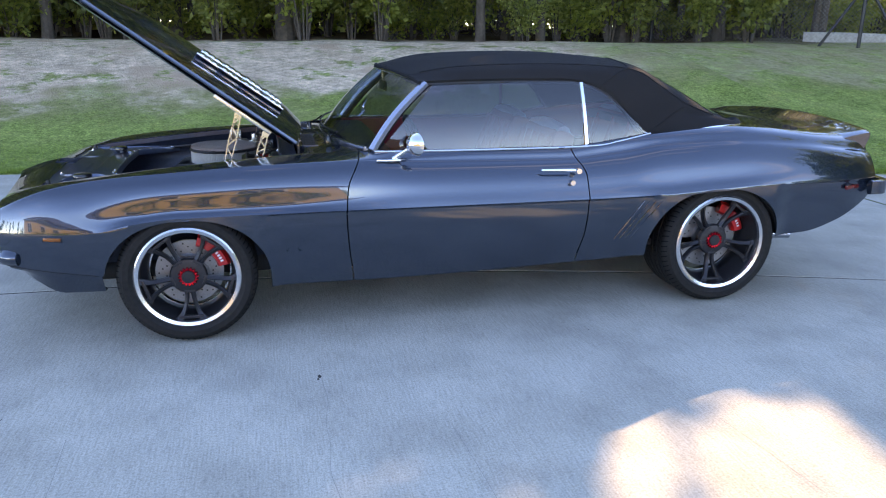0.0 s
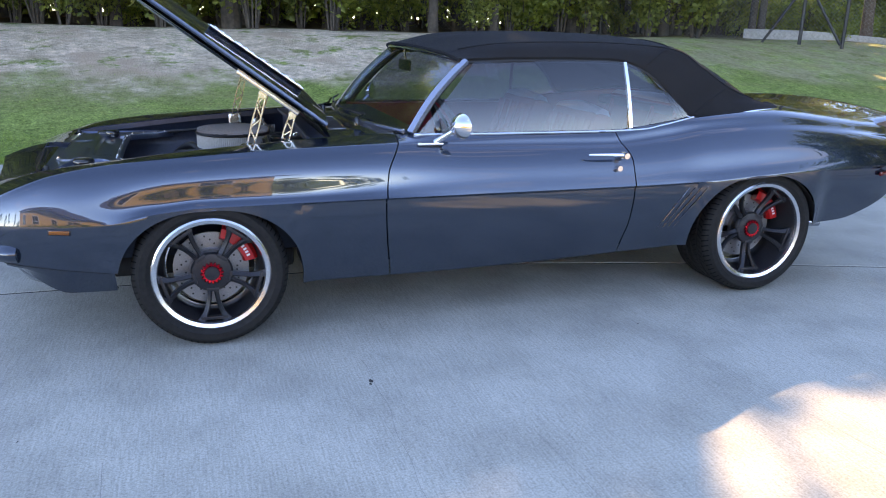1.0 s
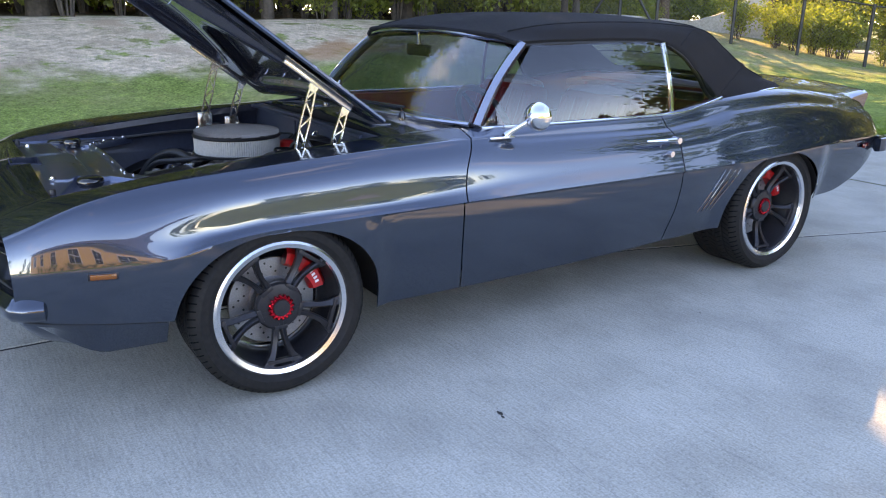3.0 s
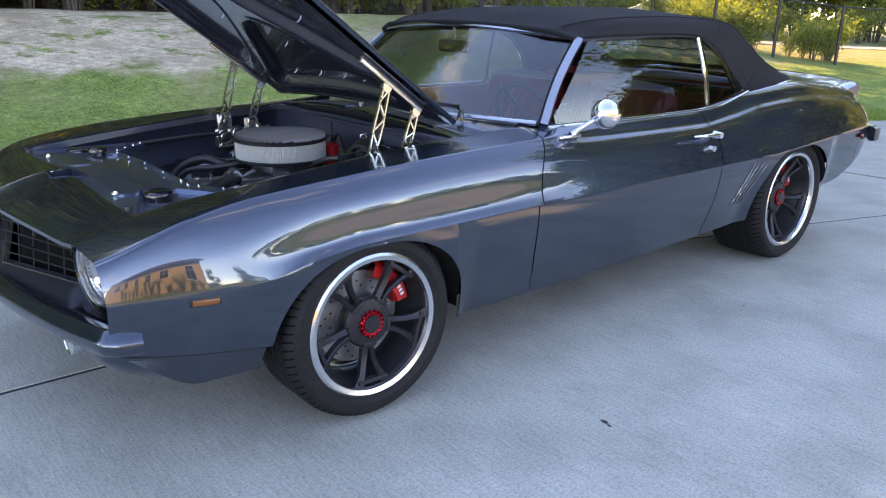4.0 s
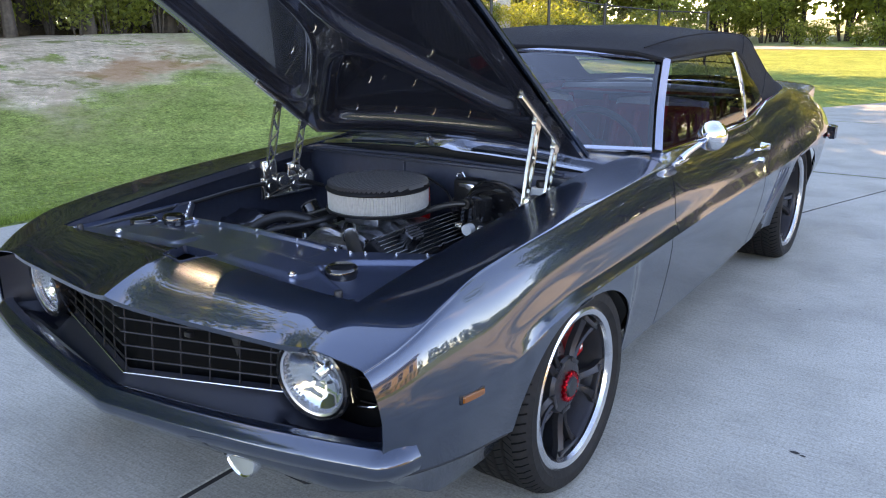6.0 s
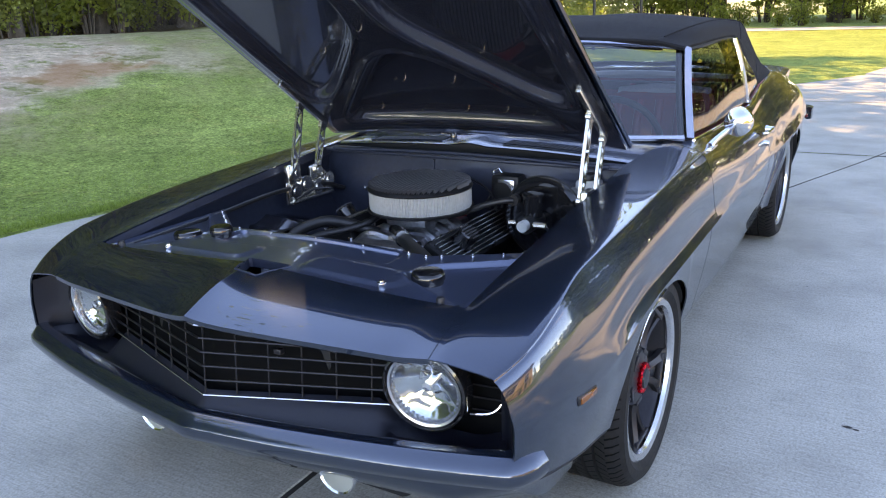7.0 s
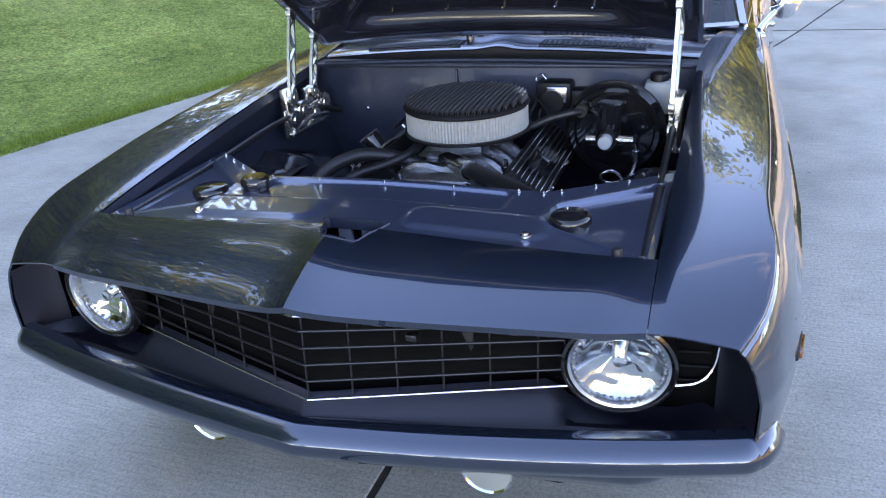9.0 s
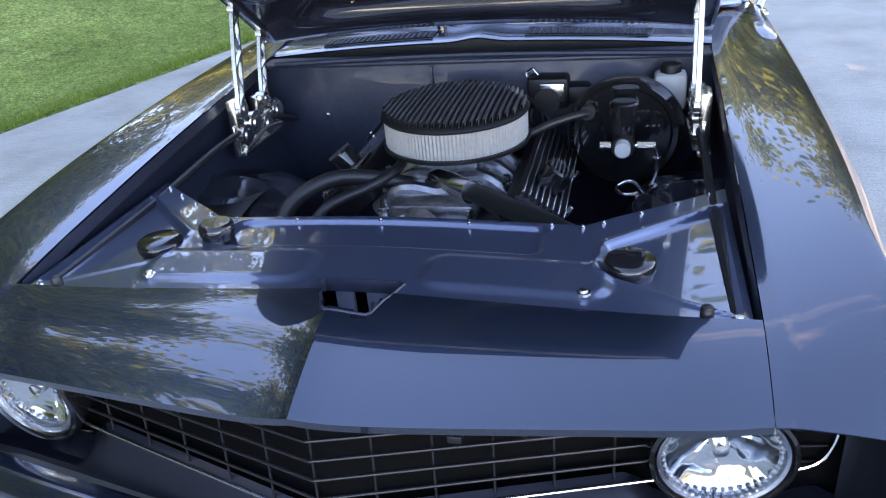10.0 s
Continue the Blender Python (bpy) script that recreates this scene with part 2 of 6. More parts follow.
# long lines of the body: half width at the crease, crease height, shoulder height, inner top edge
W = spl([-0.757, -0.70, -0.62, -0.5, -0.25, 0, 0.7, 1.3, 1.9, 2.4, 2.75, 3.2, 3.5, 3.62, 3.68], [0.806, 0.836, 0.858, 0.877, 0.889, 0.893, 0.886, 0.880, 0.880, 0.892, 0.902, 0.890, 0.862, 0.838, 0.815])
ZC = spl([-0.757, -0.35, -0.2, 0, 0.7, 1.9, 2.4, 2.62, 2.96, 3.3, 3.67], [0.535, 0.545, 0.577, 0.597, 0.602, 0.607, 0.618, 0.634, 0.650, 0.652, 0.65])
ZT = spl([-0.757, -0.65, -0.54, -0.32, 0, 0.36, 0.83, 1.2, 1.9, 2.15, 2.4, 2.8, 3.2, 3.5, 3.68], [0.640, 0.691, 0.729, 0.764, 0.788, 0.806, 0.818, 0.808, 0.803, 0.826, 0.862, 0.878, 0.852, 0.816, 0.792])
YI = spl([-0.757, 0.45, 0.70, 0.87, 1.0, 1.9, 2.3, 2.8, 3.3, 3.68], [0.622, 0.622, 0.650, 0.728, 0.752, 0.760, 0.745, 0.725, 0.680, 0.650])
ZI = spl([-0.774, -0.70, -0.61, -0.3, 0, 0.3, 0.58, 0.87, 1.04, 1.9, 2.06, 2.28, 2.82, 3.02, 3.32, 3.68], [0.655, 0.688, 0.716, 0.757, 0.788, 0.813, 0.835, 0.855, 0.848, 0.850, 0.868, 0.903, 0.938, 0.926, 0.896, 0.862])
ZR = spl([-0.76, -0.36, 0.40, 0.8, 2.0, 2.3, 3.05, 3.27, 3.45, 3.58, 3.67], [0.405, 0.345, 0.234, 0.232, 0.268, 0.283, 0.350, 0.362, 0.42, 0.50, 0.575])


def arch(x, c, a, base, top, k=2.25):
    u = abs((x - c) / a)
    return base + (top - base) * (max(0.0, 1 - u**k)) ** (1 / k) if u < 1 else -1.0


ARCHES = [(0.025, 0.368, 0.27, 0.586), (2.69, 0.385, 0.30, 0.636)]


def bottom(x):
    return max([ZR(x)] + [arch(x, *a) for a in ARCHES])


def lower_y(x, z):
    """Half width of the body side below the crease, away from the wheel openings."""
    step = 0.024 * smooth(-0.42, -0.12, x) * (1 - 0.75 * smooth(3.2, 3.6, x)) * (0.45 + 0.55 * (1 - smooth(0.6, 1.6, x) * (1 - smooth(2.0, 2.4, x))))
    near = max(1 - smooth(0.80, 1.20, abs(x - c) / a) for c, a, *_ in ARCHES)
    return W(x) - step * (1 - near) - 0.062 * max(0.0, (ZC(x) - 0.05 - z) / 0.32) ** 1.3 * (1 - 0.45 * near)


def flare(x):
    """How far the side swells into a ledge over each wheel, fading along the door."""
    front = smooth(-0.46, -0.10, x) * (1 - 0.78 * smooth(0.30, 1.15, x))
    return max(front, 0.42 * smooth(2.0, 2.40, x)) * (1 - smooth(2.75, 3.25, x))


def peak(x):
    """How crisp the edge along the fender's top is; it dies away along the door."""
    return 1 - smooth(0.75, 1.45, x)


def flank(x, low):
    """One upright strip of the body side, from its lower edge to the inner edge of its top."""
    w, zc, zt, yi, zi = W(x), ZC(x), ZT(x), YI(x), ZI(x)
    step = 0.024 * smooth(-0.42, -0.12, x) * (1 - 0.75 * smooth(3.2, 3.6, x)) * (0.45 + 0.55 * (1 - smooth(0.6, 1.6, x) * (1 - smooth(2.0, 2.4, x))))
    near = 0.0
    for c, a, base, top in ARCHES:
        u = abs(x - c) / a
        near = max(near, 1 - smooth(0.80, 1.20, u))
    step *= 1 - near
    pts = []
    for k in range(10):
        z = low + (zc - 0.012 - low) * k / 9
        tuck = 0.062 * max(0.0, (zc - 0.05 - z) / 0.32) ** 1.3 * (1 - 0.45 * near)
        pts.append((w - step - tuck, z))
    sh = 0.062 - 0.032 * smooth(-0.35, -0.70, x)
    h, f, p = zt - zc, flare(x), peak(x)
    k = sh / 0.062
    room = min(1.0, (w - yi - 0.03) / 0.105)
    soft = [(0.0, 0.0), (0.003, 0.10 * h), (0.016 * room, 0.30 * h), (0.033 * room, 0.52 * h), (0.053 * room, 0.72 * h), (0.076 * room, 0.88 * h), (0.100 * room, h - 0.004)]
    hard = [(0.0, 0.0), (0.003 * k, 0.10 * h), (0.013 * k, 0.30 * h), (0.026 * k, 0.52 * h), (0.043 * k, 0.72 * h), (0.061 * k, 0.87 * h), (0.082 * k, h - 0.003)]
    ledge = [a + (b - a) * p for a, b in zip((0.0, 0.012, 0.017, 0.018, 0.018, 0.017, 0.016), (0.0, 0.009, 0.011, 0.006, 0.001, 0.0, 0.0))]
    low_z = [0.0, 0.010, 0.030]
    ctrl = []
    for i, ((a0, z0), (a1, z1)) in enumerate(zip(soft, hard)):
        a, z = a0 + (a1 - a0) * p, z0 + (z1 - z0) * p
        if i < 3:
            z = z + (low_z[i] - z) * f
        ctrl.append((w - a - f * ledge[i], zc + z))
    edge_y = ctrl[-1][0]
    span = edge_y - yi
    far = (yi + 0.25 * span, zt + (0.88 - 0.10 * p) * (zi - zt) + 0.004)
    near_top = [(edge_y - 0.32 * span, zt + 0.48 * (zi - zt) + 0.006), (edge_y - 0.10 * span, zt + 0.12 * (zi - zt) + 0.004)]
    ctrl += [tuple(np.array(near_top[0]) * (1 - p) + np.array(near_top[1]) * p), far, (yi, zi)]
    pts += [tuple(q) for q in catmull(ctrl, 45)]
    shear = smooth(-0.50, -0.757, x) * 0.10
    return [(x - shear * (0.80 - y), -y, z) for y, z in pts]


def columns(x0, x1):
    """Upright strips between two places, closer round the wheel openings, and doubled at the openings' ends."""
    xs = set(np.linspace(x0, x1, max(3, int((x1 - x0) / 0.03) + 1)))
    rows = []
    for c, a, base, top in ARCHES:
        for t in np.linspace(0, math.pi, 41):
            x = c - a * math.cos(t)
            if x0 < x < x1:
                xs.add(x)
    for x in sorted(xs):
        ends = [(c, a) for c, a, *_ in ARCHES if abs(abs(x - c) - a) < 1e-6]
        if ends and x < ends[0][0]:
            rows += [flank(x - 1e-4, ZR(x)), flank(x + 1e-4, max(ARCHES[0][2] if x < 1 else ARCHES[1][2], ZR(x)))]
        elif ends:
            rows += [flank(x - 1e-4, max(ARCHES[0][2] if x < 1 else ARCHES[1][2], ZR(x))), flank(x + 1e-4, ZR(x))]
        else:
            rows.append(flank(x, bottom(x)))
    return rows


def seam_front(z):
    """The slanted gap between fender and door, as a shift in x by height."""
    return spl([0.2, 0.27, 0.41, 0.57, 0.70, 0.82, 0.9], [0.012, 0.008, -0.010, -0.020, -0.010, 0.045, 0.075])(z)


def seam_rear(z):
    return spl([0.2, 0.31, 0.44, 0.58, 0.72, 0.83, 0.9], [-0.035, -0.02, 0.008, 0.012, 0.004, -0.055, -0.085])(z)


def warp(rows, front, rear):
    """Leans the ends of a panel along the door gaps."""
    xs = [r[0][0] for r in rows]
    a, b = min(xs), max(xs)
    out = []
    for r in rows:
        row = []
        for x, y, z in r:
            if front:
                x += seam_front(z) * (1 - smooth(0, 0.35, x - a))
            if rear:
                x += rear(z) * (1 - smooth(0, 0.35, b - x))
            row.append((x, y, z))
        out.append(row)
    return out


both("front_fender", lambda: from_rows(warp(columns(-0.757, 0.768), False, seam_front)), PAINT, car, solid=0.004, angle=40)
both("door", lambda: from_rows(warp(columns(0.774, 1.947), True, seam_rear)), PAINT, car, solid=0.004, angle=40)


def rear_start(rows):
    xs0 = rows[0][0][0]
    return [[(x + seam_rear(z) * (1 - smooth(0, 0.35, x - xs0)), y, z) for x, y, z in r] for r in rows]


quarter_l, quarter_r = both("quarter_panel", lambda: from_rows(rear_start(columns(1.953, 3.68))), PAINT, car, solid=0.004, angle=40)


# dark inner shells behind the gaps and openings
def well(c, a, r):
    def make():
        rows = []
        for t in np.linspace(-0.02, math.pi + 0.02, 30):
            x, z = c + (a + 0.012) * math.cos(t), 0.27 + (r + 0.01 - 0.27) * math.sin(t)
            z = max(z, ZR(x) + 0.008)
            rows.append([(x, -(W(x) - 0.022 - 0.07 * smooth(0.46, 0.28, z)), z), (x, -0.66, z), (x, -0.48, z)])
        return from_rows(rows)

    return make


both("wheel_well", well(0.025, 0.375, 0.585), BLACK, car, solid=0.004)
both("wheel_well", well(2.69, 0.392, 0.64), BLACK, car, solid=0.004)
part("floor_pan", box(bmesh.new(), 0.42, 2.28, -0.72, 0.72, 0.275, 0.32, 0.01), BLACK, car)
part("rear_floor", box(bmesh.new(), 2.28, 3.45, -0.46, 0.46, 0.30, 0.40, 0.01), BLACK, car)
part("front_subframe", box(bmesh.new(), -0.66, 0.40, -0.47, 0.47, 0.20, 0.30, 0.02), BLACK, car)
both("rocker_backing", lambda: box(bmesh.new(), 0.42, 2.29, -0.79, -0.77, 0.30, 0.56), BLACK, car)
both("fender_backing", lambda: from_rows([[(x, -(YI(x) + 0.012), ZI(x) - 0.018), (x, -(W(x) - 0.09), ZT(x) - 0.03)] for x in np.linspace(0.70, 0.86, 6)]), BLACK, car)


# lower lip in front of the front wheel, and the valance under the bumper
def chin_lip():
    rows = []
    for k in range(17):
        x = -0.74 + 0.39 * k / 16
        top, w = ZR(x), W(x) - 0.045
        low = 0.255 + 0.13 * (1 - smooth(-0.77, -0.52, x))
        rows.append([(x, -w - 0.004, top - 0.003), (x, -w + 0.004, top - 0.02), (x, -w + 0.02, (top + low) / 2), (x, -w + 0.045, low), (x, -w + 0.075, low - 0.004)])
    return from_rows(rows)


both("lower_fender_lip", chin_lip, PAINT, car, solid=0.004)


both("lip_seam", lambda: tube([(x, -(lower_y(x, ZR(x)) - 0.001), ZR(x) - 0.001) for x in np.linspace(-0.74, -0.36, 14)], 0.0028, 6), BLACK, car)


def nose_x(y):
    """The pointed front edge in plan."""
    return -0.857 + 0.083 * min(abs(y), 0.62) / 0.62


def valance():
    rows = []
    for y in np.linspace(-0.76, 0.76, 49):
        bx = -0.845 + 0.13 * abs(y) + 0.10 * smooth(0.6, 0.78, abs(y))
        rows.append([(bx + 0.035, y, 0.40), (bx + 0.02, y, 0.37), (bx + 0.025, y, 0.32), (bx + 0.06, y, 0.275), (bx + 0.12, y, 0.25), (bx + 0.3, y, 0.25)])
    return from_rows(rows)


part("front_valance", valance(), PAINT, car, solid=0.004)


# header panel over the grille with its ridge, a vent opening through it
VENT = [(-0.575, 0.055), (-0.575, -0.092), (-0.672, -0.062), (-0.672, 0.012)]


def header_z(x, y):
    u = (x - nose_x(y)) / (-0.612 - nose_x(y))
    edge = 0.656 + 0.010 * (1 - abs(y) / 0.62)
    back = 0.716 + 0.016 * (1 - smooth(0.0, 0.55, abs(y)))
    rise = 1 - (1 - min(max(u, 0), 1)) ** 1.75
    ridge = 0.014 * math.exp(-abs(y) / 0.055) * (1 - 0.35 * smooth(0.5, 1.0, u))
    z = edge + (back - edge) * rise + ridge
    side = smooth(0.50, 0.617, abs(y))
    return z * (1 - side) + ZI(x + 0.018 * smooth(-0.50, -0.757, x)) * side


def in_vent(x, y, grow=0.0):
    """How deep a place lies inside the vent's outline (negative outside)."""
    d = 1e9
    n = len(VENT)
    for (x0, y0), (x1, y1) in zip(VENT, VENT[1:] + VENT[:1]):
        ex, ey = x1 - x0, y1 - y0
        k = ((x - x0) * -ey + (y - y0) * ex) / math.hypot(ex, ey)
        d = min(d, -k)
    return d + grow


def header():
    rows = []
    ys = sorted(set(np.linspace(-0.6205, 0.6205, 75)) | set(np.linspace(-0.06, 0.06, 21)) | {0.0})
    for y in ys:
        row = [(nose_x(y) + 0.012, y, header_z(nose_x(y), y) - 0.020), (nose_x(y) + 0.001, y, header_z(nose_x(y), y) - 0.012)]
        for k in range(15):
            x = nose_x(y) + (-0.612 - nose_x(y)) * (k / 14)
            row.append((x, y, header_z(x, y)))
        rows.append(row)
    bm = from_rows(rows, flip=True)
    kill = [f for f in bm.faces if in_vent(*f.calc_center_median()[:2]) > 0.0]
    bmesh.ops.delete(bm, geom=kill, context="FACES")
    return bm


part("header_panel", header(), PAINT, car, "slate metallic nose panel with centre ridge", solid=0.003, angle=28)


# pressed cover between header panel and engine: back edge, and pressed fields
def cover_back(y):
    a = abs(y)
    return -0.335 if a < 0.36 else -0.335 + (a - 0.36) * 0.82


def field(x, y, cx, cy, hx, hy, r):
    """Signed distance into a rounded rectangle."""
    qx, qy = abs(x - cx) - hx + r, abs(y - cy) - hy + r
    return -(math.hypot(max(qx, 0), max(qy, 0)) + min(max(qx, qy), 0) - r)


def tri_field(x, y, pts):
    d = 1e9
    for (x0, y0), (x1, y1) in zip(pts, pts[1:] + pts[:1]):
        ex, ey = x1 - x0, y1 - y0
        d = min(d, ((x - x0) * ey - (y - y0) * ex) / math.hypot(ex, ey))
    return d


def cover_z(x, y):
    z = 0.718 + 0.012 * (1 - smooth(0.0, 0.5, abs(y))) - 0.013 * smooth(0.36, 0.62, abs(y))
    z -= 0.010 * smooth(-0.005, 0.006, field(x, y, -0.40, 0.01, 0.05, 0.30, 0.025))
    z += 0.007 * smooth(-0.010, 0.016, field(x, y, -0.53, 0.24, 0.055, 0.16, 0.04))
    z += 0.007 * smooth(-0.010, 0.016, field(x, y, -0.53, -0.26, 0.055, 0.15, 0.04))
    for s in (1, -1):
        t = tri_field(x, s * y, [(-0.585, 0.595), (-0.215, 0.595), (-0.40, 0.40), (-0.50, 0.385)])
        z += 0.004 * math.exp(-(((t + 0.006) / 0.006) ** 2)) - 0.011 * smooth(-0.004, 0.007, t)
    return z


def cover():
    ys = np.linspace(-0.612, 0.612, 205)
    rows = []
    for y in ys:
        b = cover_back(y)
        row = [(-0.616 + (b + 0.616) * k / 75, y, 0) for k in range(76)]
        row = [(x, y, cover_z(x, y)) for x, y, _ in row]
        row += [(b + 0.004, y, row[-1][2] - 0.006), (b + 0.004, y, row[-1][2] - 0.03)]
        rows.append(row)
    bm = from_rows(rows, flip=True)
    kill = [f for f in bm.faces if in_vent(*f.calc_center_median()[:2]) > 0.0]
    bmesh.ops.delete(bm, geom=kill, context="FACES")
    return bm


part("radiator_cover", cover(), COVER, car, "pressed slate-painted panel bolted over the radiator", angle=50)


def vent_frame():
    bm = bmesh.new()
    outer = [(x, y) for x, y in VENT]
    cx, cy = sum(p[0] for p in outer) / 4, sum(p[1] for p in outer) / 4
    rings = []
    for grow, dz in ((1.06, 0.0005), (1.035, 0.003), (0.985, 0.003), (0.972, -0.004), (0.966, -0.020)):
        ring = []
        for (x0, y0), (x1, y1) in zip(outer, outer[1:] + outer[:1]):
            for t in (0.06, 0.35, 0.65, 0.94):
                x, y = x0 + (x1 - x0) * t, y0 + (y1 - y0) * t
                z = header_z(x, y) if x < -0.612 else cover_z(x, y)
                ring.append((cx + (x - cx) * grow, cy + (y - cy) * grow, z + dz))
        rings.append(ring)
    return from_rows(rings, close_v=True)


part("vent_frame", vent_frame(), BAY, car)
part("radiator_core", box(bmesh.new(), -0.70, -0.50, -0.30, 0.30, 0.46, 0.60, 0.008), BLACK, car)
part("radiator_tank", box(bmesh.new(), -0.500, -0.455, -0.30, 0.30, 0.59, 0.69, 0.008), BLACK, car)
part("latch_bracket", box(bmesh.new(), -0.552, -0.540, -0.050, -0.012, 0.60, 0.706, 0.005), BRACKET, car)
part("latch_bracket", box(bmesh.new(), -0.556, -0.544, 0.008, 0.040, 0.60, 0.700, 0.003), BRACKET, car)
part("latch_cable", tube([(-0.615, -0.040, 0.60), (-0.612, -0.044, 0.670), (-0.585, -0.040, 0.695)], 0.007, 8, steps=8), HOSE, car)


def cap(x, y, r, h):
    z = cover_z(x, y) - 0.004
    return lathe([(0.001, z + h), (r * 0.82, z + h), (r * 0.93, z + h - 0.003), (r, z + h - 0.009), (r * 0.99, z + 0.012), (r * 0.9, z + 0.010), (r * 0.9, z)], 32, "z", at=(x, y, 0))


for x, y, r in ((-0.47, -0.438, 0.043), (-0.455, 0.425, 0.043), (-0.415, 0.325, 0.034)):
    part("filler_cap", cap(x, y, r, 0.032), GLOSSBLACK, car, "round gloss-black screw cap")


def bolt(x, y, z, r=0.008):
    return lathe([(0.0005, z + 0.007), (r * 0.55, z + 0.0065), (r * 0.6, z + 0.003), (r, z + 0.002), (r * 1.02, z - 0.002)], 10, "z", at=(x, y, 0))


for y in (-0.355, -0.30, -0.15, 0.02, 0.19, 0.32):
    part("bolt", bolt(-0.346, y, cover_z(-0.35, y), 0.0045), POLISH, car)
for s in (1, -1):
    for d in (0.02, 0.085, 0.15, 0.21):
        y = 0.37 + d
        part("bolt", bolt(cover_back(y) - 0.014, s * y, cover_z(cover_back(y) - 0.014, s * y), 0.0045), POLISH, car)
    part("bolt", bolt(-0.575, s * 0.372, cover_z(-0.575, s * 0.372), 0.011), POLISH, car)
    part("bolt", bolt(-0.60, s * 0.592, cover_z(-0.60, s * 0.592), 0.012), POLISH, car)
    part("rubber_stop", lathe([(0.0005, 0.727), (0.008, 0.726), (0.010, 0.722), (0.010, 0.69)], 14, "z", at=(-0.598, s * 0.548, 0)), HOSE, car)


# grille, headlamps, bumper
def grille_x(y, z):
    return -0.832 + 0.255 * abs(y) + 0.10 * (z - 0.458)


# sheet behind the bars, its colour standing for the dark of the cavity
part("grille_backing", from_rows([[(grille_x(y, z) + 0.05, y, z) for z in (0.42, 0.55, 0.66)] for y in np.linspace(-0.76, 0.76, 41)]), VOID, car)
GZ = lambda y: 0.462 + 0.065 * abs(y)
for k in range(6):
    f = k / 5.0
    for s in (1, -1):
        y1 = 0.485
        pa = [(grille_x(y, 0.5) + (0.004 if 0 < k < 5 else -0.004), s * y, (1 - f) * GZ(y) + f * 0.648) for y in np.linspace(0.0, y1, 7)]
        r = 0.0026 if 0 < k < 5 else 0.0032
        part("grille_bar", tube(pa, r, 8), BRIGHT if k in (0, 5) else GREYBAR, car, "thin bright strip edging the grille" if k in (0, 5) else "")
for s in (1, -1):
    for y in (0.0, 0.085, 0.17, 0.255, 0.34, 0.425):
        if y or s > 0:
            part("grille_bar", tube([(grille_x(y, z) + 0.006, s * y, z) for z in (GZ(y), 0.56, 0.648)], 0.0022, 6), GREYBAR, car)
    for k in range(5):
        z = 0.50 + 0.03 * k
        part("grille_bar", tube([(-0.655, s * 0.655, z), (-0.645, s * 0.722, z)], 0.0018, 6), GREYBAR, car)
    part("grille_end_trim", tube([(-0.665, s * 0.655, 0.492), (-0.658, s * 0.695, 0.498), (-0.652, s * 0.718, 0.513), (-0.645, s * 0.731, 0.54), (-0.642, s * 0.735, 0.572)], 0.0036, 8, steps=16), CHROME, car)
part("emblem", box(bmesh.new(), grille_x(0.20, 0.6) - 0.01, grille_x(0.20, 0.6) + 0.006, -0.216, -0.194, 0.588, 0.602, 0.003), GREYBAR, car, "small dull badge on the grille")


def surround():
    """The shelf between grille and bumper, and the pocket round each lamp."""
    rows = []
    for y in np.linspace(-0.797, 0.797, 81):
        a = abs(y)
        gx = grille_x(min(a, 0.70), 0.46) - 0.004
        wrap = smooth(0.70, 0.797, a)
        gx = gx - 0.085 * wrap
        zin = GZ(min(a, 0.5)) - 0.004 - 0.02 * smooth(0.5, 0.7, a) - 0.052 * smooth(0.44, 0.50, a) * (1 - 0.5 * smooth(0.66, 0.74, a))
        bx = -0.862 + 0.12 * min(a, 0.62) / 0.62 + 0.02 * smooth(0.62, 0.797, a)
        row = [(gx + 0.02, y, zin + 0.012), (gx, y, zin), (gx * 0.65 + bx * 0.35, y, max(zin - 0.012, 0.424)), (bx * 0.8 + gx * 0.2, y, min(0.438, max(zin - 0.012, 0.424) + 0.012)), (bx + 0.004, y, 0.432), (bx + 0.012, y, 0.40)]
        rows.append(row)
    return from_rows(rows)


part("grille_surround", surround(), SURROUND, car, angle=40)


def pocket():
    rows = []
    for t in np.linspace(0, 1, 19):
        y = 0.735 + 0.064 * t
        x = -0.672 - 0.078 * t**1.6
        rows.append([(x, -y + (0.0 if z < 0.6 else 0.012 * t), z) for z in (0.43, 0.47, 0.55, 0.60, 0.628 - 0.012 * t)])
    return from_rows(rows)


both("lamp_pocket_side", pocket, SURROUND, car)
# sheet closing the lamp pocket, coloured as deep shade
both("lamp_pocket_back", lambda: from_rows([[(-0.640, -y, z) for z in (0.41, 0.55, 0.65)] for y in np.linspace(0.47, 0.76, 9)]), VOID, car)


